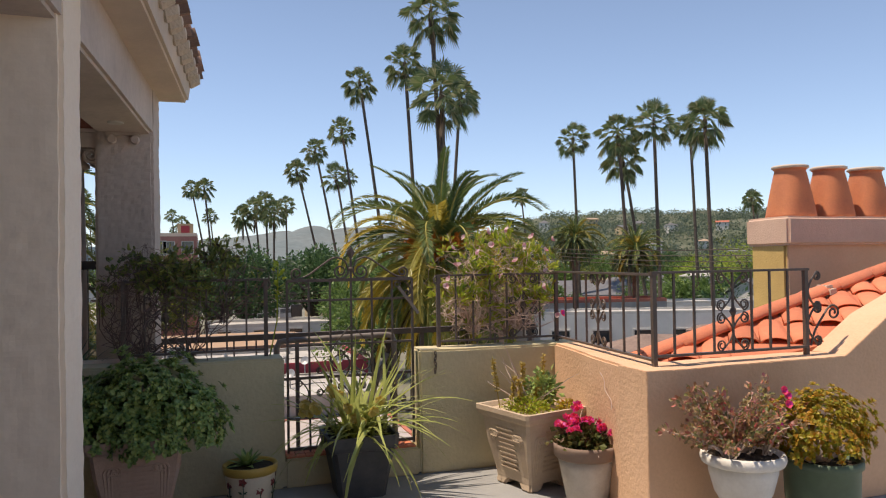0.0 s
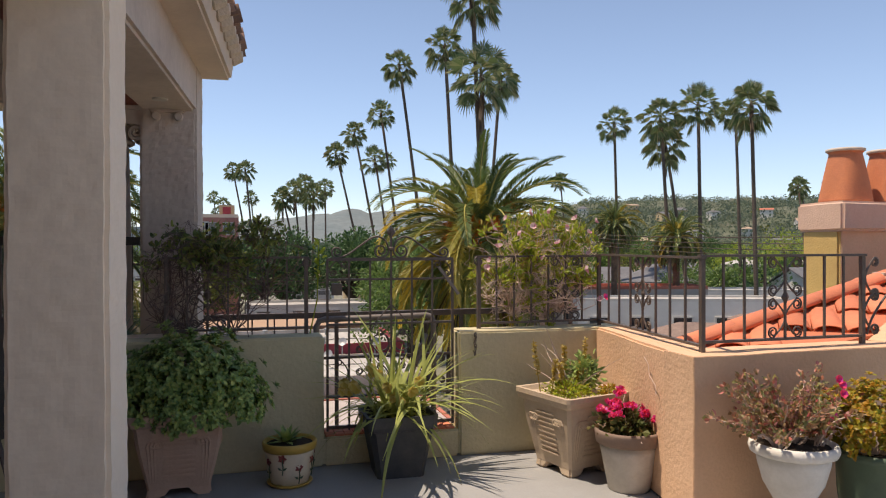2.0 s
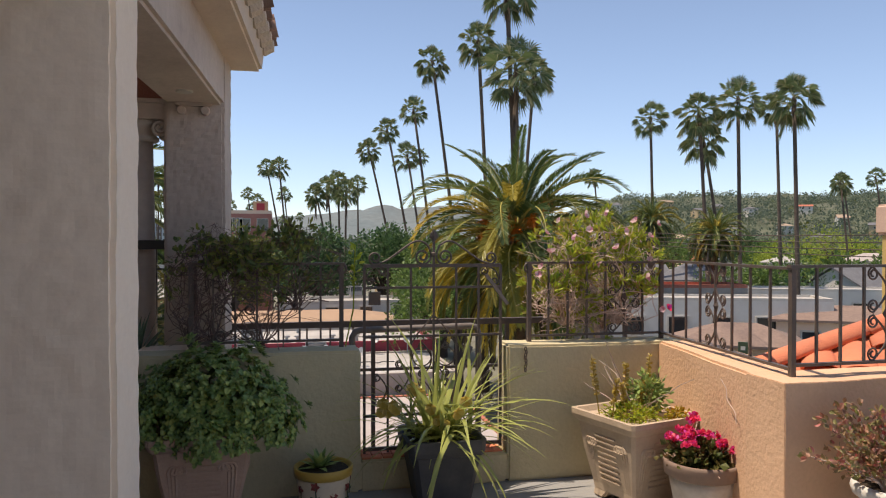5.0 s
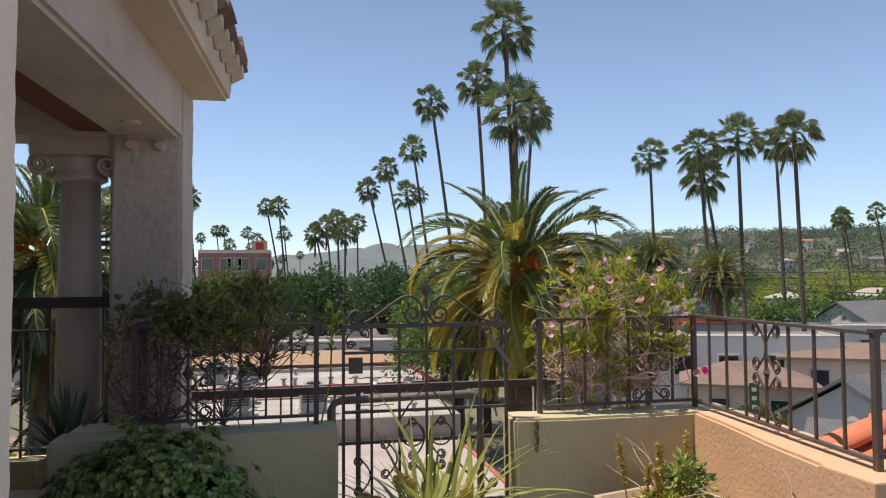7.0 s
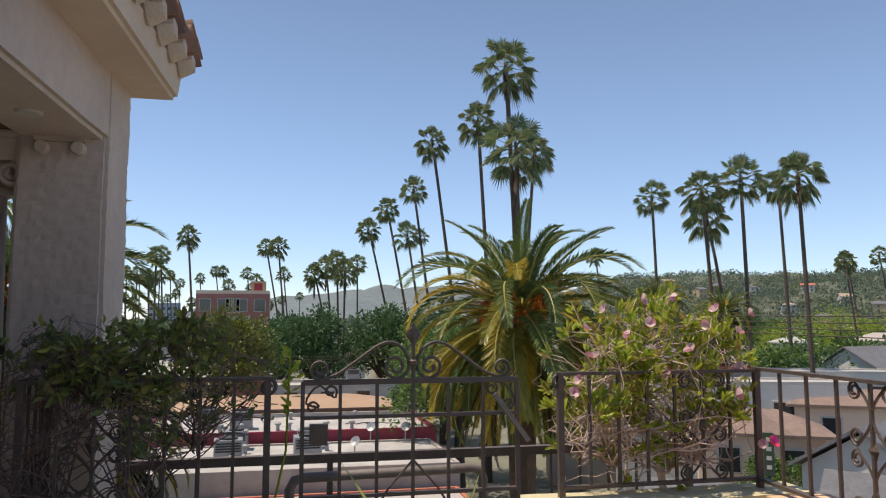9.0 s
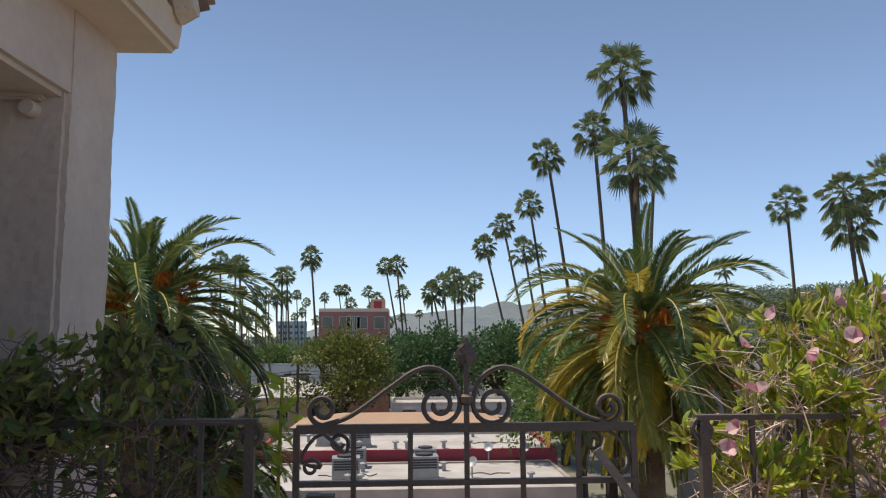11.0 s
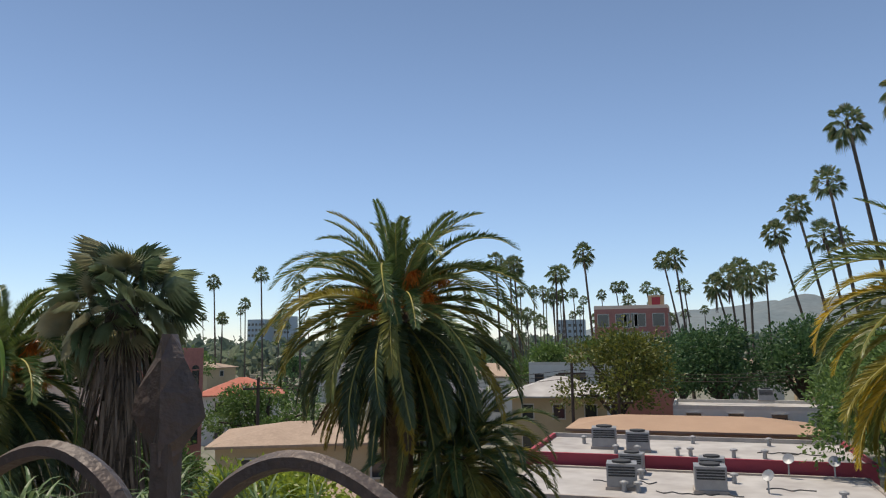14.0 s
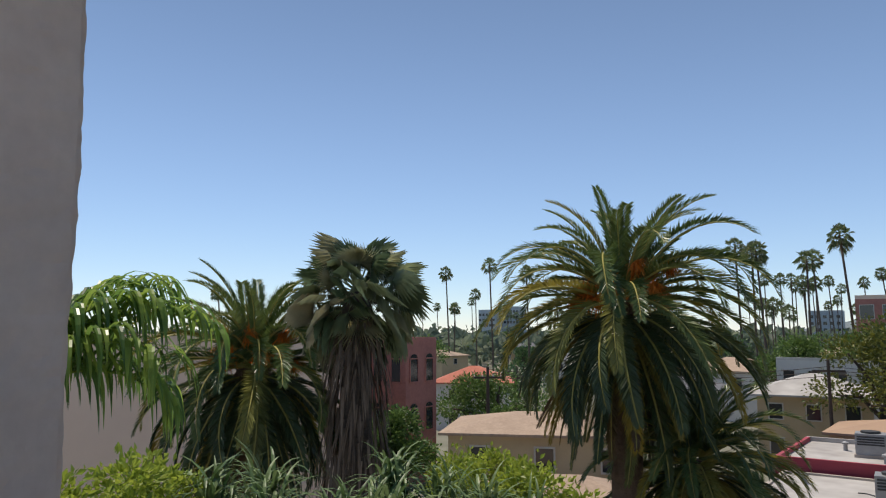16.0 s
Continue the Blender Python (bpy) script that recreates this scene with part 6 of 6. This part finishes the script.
def pane(parent, x, y, z, w, h, face, frame_mat=TRIM, arch=False):
    """A window on a wall face: 'f' looks to -y, 'r' to +x, 'l' to -x."""
    rz = {"f": 0, "r": 90, "l": -90}[face]
    o = Mesh()
    t = 0.1
    a, b = w / 2, w / 2 + t
    q = [(-b, -t), (b, -t), (b, h + t), (-b, h + t), (-a, 0), (a, 0), (a, h), (-a, h)]
    o.add([(x_, -0.07, z_) for x_, z_ in q] + [(x_, 0.03, z_) for x_, z_ in q],
          [(0, 1, 5, 4), (1, 2, 6, 5), (2, 3, 7, 6), (3, 0, 4, 7), (0, 8, 9, 1), (1, 9, 10, 2), (2, 10, 11, 3), (3, 11, 8, 0), (4, 5, 13, 12), (5, 6, 14, 13), (6, 7, 15, 14), (7, 4, 12, 15)])
    f = o.ob("window", frame_mat, parent)
    f.matrix_local = pose(x, y, z, 0, 0, rz)
    g = Mesh().box(-w / 2, w / 2, -0.015, 0.02, 0, h)
    if arch:
        g.add([(w / 2 * math.cos(a * math.pi / 8), -0.03, h + 0.09 + w * 0.35 * math.sin(a * math.pi / 8)) for a in range(9)], [tuple(range(9))[::-1]])
    g.ob("glass", GLASS_D, f, "dark window glass")


def flat_block(name, x0, x1, y0, y1, top, wall_mat, roof_mat, label, lip=0.25, lip_mat=None, windows=(), rz=0.0, category="building", frame_mat=TRIM, back_mat=None):
    """A flat-roofed building with a parapet."""
    cx, cy = (x0 + x1) / 2, (y0 + y1) / 2
    t = thing(name, label, category, (cx, cy, GZ), rz)
    a, b, h = (x1 - x0) / 2, (y1 - y0) / 2, top - GZ
    Mesh().box(-a, a, -b, b, 0, h).ob("wall", wall_mat, t)
    Mesh().box(-a + 0.2, a - 0.2, -b + 0.2, b - 0.2, h, h + 0.05).ob("roof", roof_mat, t)
    if lip:
        for i, q in enumerate(((-a, a, -b, -b + 0.2), (-a, a, b - 0.2, b), (-a, -a + 0.2, -b + 0.2, b - 0.2), (a - 0.2, a, -b + 0.2, b - 0.2))):
            Mesh().box(*q, h, h + lip).ob("parapet", back_mat if back_mat and i == 1 else lip_mat or wall_mat, t)
    for face, count, z, w, hh, arch in windows:
        span = 2 * a if face == "f" else 2 * b
        for i in range(count):
            u = -span / 2 + span * (i + 0.5) / count
            if face == "f":
                pane(t, u, -b - 0.02, z - GZ, w, hh, "f", frame_mat, arch)
            else:
                pane(t, (a + 0.02) if face == "r" else (-a - 0.02), u, z - GZ, w, hh, face, frame_mat, arch)
    return t


def pitched_house(x, y, w, d, eave, rise, rz, wall_mat, roof_mat, label, hip=True, over=0.5, wins=2):
    t = thing("house", label, "house", (x, y, GZ), rz, "houses")
    h = eave - GZ
    Mesh().box(-w / 2, w / 2, -d / 2, d / 2, 0, h).ob("wall", wall_mat, t)
    a, b = w / 2 + over, d / 2 + over
    k = max(0.02, a - b)
    o = Mesh()
    if not hip:
        for f in (-1, 1):
            Mesh().add([(f * w / 2, -d / 2, h - 0.01), (f * w / 2, d / 2, h - 0.01), (f * w / 2, 0, h + rise * d / 2 / b), (f * (w / 2 - 0.2), -d / 2, h - 0.01), (f * (w / 2 - 0.2), d / 2, h - 0.01), (f * (w / 2 - 0.2), 0, h + rise * d / 2 / b)],
                       [(0, 1, 2), (5, 4, 3), (0, 3, 4, 1), (1, 4, 5, 2), (2, 5, 3, 0)]).ob("gable", wall_mat, t)
            o.hexa([(-a, f * b, h - 0.1), (a, f * b, h - 0.1), (a, 0, h + rise - 0.1), (-a, 0, h + rise - 0.1), (-a, f * b, h + 0.05), (a, f * b, h + 0.05), (a, 0, h + rise + 0.05), (-a, 0, h + rise + 0.05)])
    else:
        o.add([(-a, -b, h), (a, -b, h), (a, b, h), (-a, b, h), (-k, 0, h + rise), (k, 0, h + rise), (-a, -b, h - 0.15), (a, -b, h - 0.15), (a, b, h - 0.15), (-a, b, h - 0.15)],
              [(0, 1, 5, 4), (2, 3, 4, 5), (1, 2, 5), (3, 0, 4), (0, 6, 7, 1), (1, 7, 8, 2), (2, 8, 9, 3), (3, 9, 6, 0), (6, 9, 8, 7)])
    o.ob("roof", roof_mat, t)
    for i in range(wins):
        u = -w / 2 + w * (i + 0.5) / wins
        pane(t, u, -d / 2 - 0.02, h - 2.0, 1.0, 1.2, "f")
        if h > 5.5:
            pane(t, u, -d / 2 - 0.02, h - 4.9, 1.0, 1.3, "f")
    pane(t, -w / 2 - 0.02, 0, h - 2.0, 1.0, 1.2, "l")
    pane(t, w / 2 + 0.02, 0, h - 2.0, 1.0, 1.2, "r")
    return t


def ac_unit(x, y, z, s=1.0, rz=0.0):
    t = thing("ac_unit", "grey metal rooftop air conditioner with dark grille", "air conditioner", (x, y, z), rz, "rooftop units")
    Mesh().box(-0.6 * s, 0.6 * s, -0.5 * s, 0.5 * s, 0.0, 0.12 * s).ob("base", GREY_WALL, t)
    Mesh().box(-0.55 * s, 0.55 * s, -0.45 * s, 0.45 * s, 0.12 * s, 0.95 * s).ob("cabinet", AC_METAL, t)
    for i in range(4):
        Mesh().box(-0.48 * s, 0.48 * s, -0.475 * s, -0.452 * s, (0.5 + 0.1 * i) * s, (0.56 + 0.1 * i) * s).ob("slat", AC_DARK, t)
    Mesh().lathe([(0.36 * s, 0.95 * s), (0.36 * s, 1.03 * s), (0.30 * s, 1.04 * s)], 16).ob("fan_ring", AC_DARK, t)


flat_block("flat_roof_building", -9, 7.5, 38.3, 46.0, -5.45, GREY_WALL, ROOF_WHITE, "flat-roofed building with a white coated roof", 0.15, GREY_WALL)
flat_block("flat_roof_building", -5.0, 7.3, 27.5, 38.0, -6.5, GREY_WALL, ROOF_PALE, "low building with a pale flat roof", 0.12, ROOF_RED)
flat_block("flat_roof_building", -9.5, 8.0, 46.4, 55.0, -5.0, RED_PAINT, ROOF_WHITE, "flat-roofed building with a red painted parapet", 0.30, RED_PAINT, back_mat=ROOF_WHITE)
pitched_house(-0.8, 61.0, 16, 6.5, -4.7, 0.7, 0, WALL_CREAM, ROOF_TAN, "low house with a shallow tan roof", True, 0.3, 3)
flat_block("flat_roof_building", -2.0, 10.2, 66, 72, -4.0, WALL_WHITE, ROOF_WHITE, "white flat-roofed house with rooftop vents", 0.3, TRIM, (("f", 4, -5.6, 1.1, 1.3, False),))
for x, y, z, s in ((-3.75, 41.0, -5.40, 1.25), (0.15, 41.2, -5.40, 1.25), (-3.6, 45.0, -5.40, 1.1), (0.3, 44.6, -5.40, 1.1), (-5.6, 50.5, -4.95, 1.3), (-3.6, 49.6, -4.95, 1.2), (5.0, 69, -3.55, 1.0)):
    ac_unit(x, y, z, s, R.uniform(-6, 6))
R.seed(61)
for k in range(16):
    x, y = R.uniform(-8, 7), R.choice((40.2, 43.5, 48.5, 52, 53.5))
    z = -5.40 if y < 46 else -4.95
    t = thing("roof_vent", "small metal vent pipe on the white roof", "vent", (x, y, z), 0, "roof vents")
    Mesh().lathe([(0.12, 0), (0.1, 0.35), (0.2, 0.36), (0.2, 0.45), (0.02, 0.52)], 10).ob("pipe", AC_METAL, t)
for x, y, z in ((3.9, 45.6, -5.25), (5.9, 45.3, -5.25), (2.6, 41.5, -5.4)):
    t = thing("satellite_dish", "pale satellite dish on a short mast", "dish", (x, y, z), 0, "dishes")
    Mesh().tube([(0, 0, 0), (0, 0, 0.7)], 0.04, 6).ob("mast", AC_METAL, t)
    d = Mesh().lathe([(0.02, -0.08), (0.15, -0.06), (0.28, 0.0), (0.27, 0.01), (0.02, -0.05)], 16).ob("dish", AC_METAL, t)
    d.matrix_local = pose(0, -0.1, 0.8, 60, 0, R.uniform(-50, 50))
for k in range(7):
    t = thing("roof_cable", "loose dark cable lying on the white roof", "cable", (R.uniform(-6, 6), R.choice((40.5, 42.5, 50.5)), 0), 0, "roof cables")
    z = -5.37 if t.location.y < 46 else -4.92
    Mesh().tube(curve([(i * 0.35, R.uniform(-0.35, 0.35), z) for i in range(7)], 4), 0.025, 4).ob("cable", AC_DARK, t)
# brick apartment house, far
ap = flat_block("apartment_house", -13.7, -3.4, 113.5, 124, 5.7, BRICK_RED, ROOF_TAN, "red brick apartment house with a pale bay", 0.5, WALL_PINK,
                (("f", 4, 3.2, 1.5, 1.7, False), ("f", 4, -0.2, 1.5, 1.7, False), ("r", 3, 3.2, 1.3, 1.7, False)), frame_mat=TRIM)
Mesh().box(-3.4, 2.6, -5.34, -5.26, 8.3, 12.4).ob("pale_bay", TRIM, ap, "pale plaster bay between windows")
for u in (-0.55, 0.55):
    pane(ap, u, -5.27, 13.0, 0.8, 2.0, "f", TRIM)
Mesh().box(2.4, 4.6, -2.5, 0, 16, 17.7).ob("roof_house", WALL_CREAM, ap, "small pale roof house")
Mesh().box(2.9, 4.1, -2.56, -2.5, 16.3, 17.4).ob("red_panel", RED_PAINT, ap, "red panel")
# left side buildings
flat_block("brick_building", -49.3, -36.3, 49.3, 53.2, 0.9, BRICK_RED, ROOF_TAN, "old red brick building with arched windows", 0.3, BRICK_RED,
           (("f", 7, -2.2, 0.9, 1.7, True), ("f", 7, -6.0, 0.9, 1.7, True), ("r", 2, -2.2, 0.9, 1.7, True), ("r", 2, -6.0, 0.9, 1.7, True)), frame_mat=BRICK_RED)
flat_block("pink_building", -51, -34.5, 24, 42, 1.2, WALL_PINK, ROOF_TAN, "plain pink stucco building with a flat roof", 0.3, WALL_PINK, (), -30)
flat_block("pink_building", -50, -40.5, 44, 49, 0.6, WALL_PINK, ROOF_TAN, "plain pink stucco building with a flat roof", 0.3, WALL_PINK)
pitched_house(-22.4, 46.0, 11, 7.5, -4.1, 0.85, 26, WALL_CREAM, ROOF_BROWN, "cream stucco house with a beige hipped roof", True, 0.5, 3)
pitched_house(-17.0, 37.5, 8, 6, -6.2, 1.1, 26, WALL_CREAM, ROOF_BROWN, "low cream house behind the shrubs", True, 0.4, 2)
pitched_house(-52, 82, 9, 8, -4.4, 1.8, 30, WALL_WHITE, ROOF_RED, "house with a red clay tile roof", True, 0.5, 2)
pitched_house(-12.6, 76, 8.5, 7.5, -3.6, 1.6, 8, WALL_CREAM, ROOF_WHITE, "cream house with a bright white roof", True, 0.8, 3)
pitched_house(-30, 88, 12, 7, -4.5, 1.2, 12, WALL_WHITE, ROOF_GREY, "pale house with a grey roof", True, 0.4, 3)
flat_block("flat_roof_building", -19, -9, 92, 99, -1.5, WALL_WHITE, ROOF_WHITE, "white stucco house with flat roof", 0.3, TRIM, (("f", 4, -3.9, 1.1, 1.3, False),))
flat_block("flat_roof_building", 12, 24, 100, 112, 1.8, WALL_CREAM, ROOF_TAN, "cream apartment block with a flat roof", 0.4, TRIM, (("f", 5, -1.2, 1.2, 1.5, False),))
for x, y, w, d, top in ((-181, 284, 9, 7, 11.0), (-172, 290, 8, 7, 12.4), (-47, 303, 11, 7, 8.6)):
    flat_block("office_block", x - w / 2, x + w / 2, y, y + d, top, GLASS_TOWER, ROOF_TAN, "grey-blue office block in the far city", 0.4, GLASS_TOWER,
               (("f", 5, top - 2.4, 1.2, 1.1, False), ("f", 5, top - 4.8, 1.2, 1.1, False), ("f", 5, top - 7.2, 1.2, 1.1, False)), frame_mat=GLASS_TOWER)
# right side houses
pitched_house(58.5, 66, 12, 6.5, -3.0, 2.1, 14, WALL_WHITE, ROOF_GREY, "white gabled house with a grey shingle roof", False, 0.4, 2)
pitched_house(44, 76, 8, 7, -2.6, 1.9, -30, WALL_WHITE, ROOF_GREY, "pale house with a light grey roof", True, 0.4, 2)
pitched_house(38, 79, 7, 6, -2.8, 1.7, -10, WALL_WHITE, ROOF_GREY, "pale house with a light grey roof", False, 0.4, 2)
pitched_house(68.5, 93, 4, 4, -1.3, 0.9, -20, WALL_WHITE, ROOF_WHITE, "white stucco house with a pale roof", True, 0.5, 3)
pitched_house(97, 108, 8, 6, -1.6, 1.3, -35, WALL_WHITE, ROOF_PALE, "white stucco house with a pale roof", True, 0.5, 3)
flat_block("flat_roof_building", 33, 53, 51.5, 55.5, -2.45, WALL_WHITE, ROOF_WHITE, "long building with a white flat roof", 0.18, TRIM, (("f", 6, -4.6, 1.2, 1.2, False),), -22)
flat_block("flat_roof_building", 20, 34, 43.5, 47.0, -2.3, WALL_WHITE, ROOF_WHITE, "long pale building with a white flat roof", 0.18, TRIM, (("f", 5, -4.6, 1.2, 1.2, False),), -18)
flat_block("flat_roof_building", 18, 33, 51.0, 55.0, -1.9, GREY_WALL, ROOF_RED, "low building with a faded red roof edge", 0.25, ROOF_RED, (("f", 5, -4.2, 1.2, 1.2, False),), -14)
pitched_house(23.5, 37.5, 6, 4, -4.0, 1.0, -30, WALL_PINK, ROOF_CLAY, "brown-roofed house below the terrace", True, 0.5, 2)
pitched_house(34, 42, 8, 4, -3.4, 0.8, -30, WALL_PINK, ROOF_CLAY, "brown-roofed house below the terrace", True, 0.5, 2)
pitched_house(24.5, 29.5, 6.0, 5, -4.5, 1.8, 25, WALL_WHITE, ROOF_GREY, "grey shingled gable house below the terrace", False, 0.4, 2)
pitched_house(20.0, 25.0, 3.6, 3.2, -5.2, 1.3, -50, WALL_WHITE, ROOF_GREY, "small white gabled outbuilding with a grey roof", False, 0.3, 1)
pitched_house(13.6, 24.5, 5, 5, -5.0, 1.2, -38, WALL_WHITE, ROOF_GREY, "white house with a grey roof below the terrace", False, 0.4, 2)
sg = thing("street_sign", "tall narrow dark green shop sign with pale marks", "sign", (15.2, 25.0, -3.55), -32)
Mesh().tube([(0, 0.1, -6.45), (0, 0.1, 1.2)], 0.05, 8).ob("post", POLE, sg)
Mesh().box(-0.17, 0.17, -0.05, 0.05, -0.1, 1.35).ob("panel", PAINTG, sg)
for q in range(4):
    Mesh().box(-0.08, 0.08, -0.06, -0.052, 0.12 + 0.31 * q, 0.26 + 0.31 * q).ob("mark", TRIM, sg)
R.seed(99)
for k in range(64):
    b, d = 20 + 40 * ((k * 0.618) % 1), 120 + 8.5 * k
    x, y = bearing(b, d)
    z = hill_z(x, y) if d > 330 else GZ
    pitched_house(x, y, R.uniform(6, 12), R.uniform(5, 8), z + R.uniform(4.5, 6.0) + 1.2 * (d > 330), R.uniform(1.2, 2.4), R.uniform(-50, 10), R.choice((WALL_WHITE, WALL_CREAM, WALL_WHITE)),
                  R.choice((ROOF_GREY, ROOF_BROWN, ROOF_RED, ROOF_GREY)), "hillside house among trees", k % 2 == 0, 0.5, 2)
for k in range(18):
    b, d = -60 + 74 * ((k * 0.618) % 1), 100 + 13 * k
    x, y = bearing(b, d)
    pitched_house(x, y, R.uniform(9, 14), R.uniform(7, 9), GZ + R.uniform(5, 7), R.uniform(1.2, 2.0), R.uniform(-30, 30), R.choice((WALL_WHITE, WALL_CREAM)),
                  R.choice((ROOF_GREY, ROOF_BROWN, ROOF_WHITE)), "low house in the far city", True, 0.5, 2)

# ---- poles and wires ----


def utility_pole(x, y, top, rz):
    t = thing("utility_pole", "dark wooden utility pole with crossarm", "pole", (x, y, GZ), rz, "utility poles")
    h = top - GZ
    Mesh().tube([(0, 0, 0), (0, 0, h)], [0.16, 0.11], 8).ob("pole", POLE, t)
    Mesh().box(-1.1, 1.1, -0.06, 0.06, h - 0.9, h - 0.75).ob("crossarm", POLE, t)
    for x_ in (-1.0, -0.4, 0.4, 1.0):
        Mesh().lathe([(0.04, 0), (0.06, 0.05), (0.03, 0.14)], 8).ob("insulator", TRIM, t, loc=(x_, 0, h - 0.75))


def wires(a, b, n, sag, name="overhead_wire"):
    for k in range(n):
        t = thing(name, "thin overhead utility wire", "wire", (0, 0, 0), 0, "overhead wires")
        p, q = Vector(a) + Vector((0.35 * k, 0, -0.28 * k)), Vector(b) + Vector((0.35 * k, 0, -0.28 * k))
        Mesh().tube([p.lerp(q, i / 12) - Vector((0, 0, sag * 4 * (i / 12) * (1 - i / 12))) for i in range(13)], 0.02, 4).ob("cable", POLE, t)


utility_pole(23.0, 55.0, 2.6, 20)
utility_pole(18.5, -3.0, 2.4, 20)
wires((22.2, 55.0, 2.6), (17.8, -3.0, 2.4), 4, 0.7)
utility_pole(-30.9, 52.5, -1.0, 40)
utility_pole(-9.6, 64.5, -0.4, 20)
utility_pole(-5.8, 62.5, -2.5, 20)
wires((-30.9, 52.5, -1.2), (-9.6, 64.5, -0.9), 3, 0.6)
wires((-9.6, 64.5, -0.9), (16.0, 78.0, -0.6), 3, 0.8)
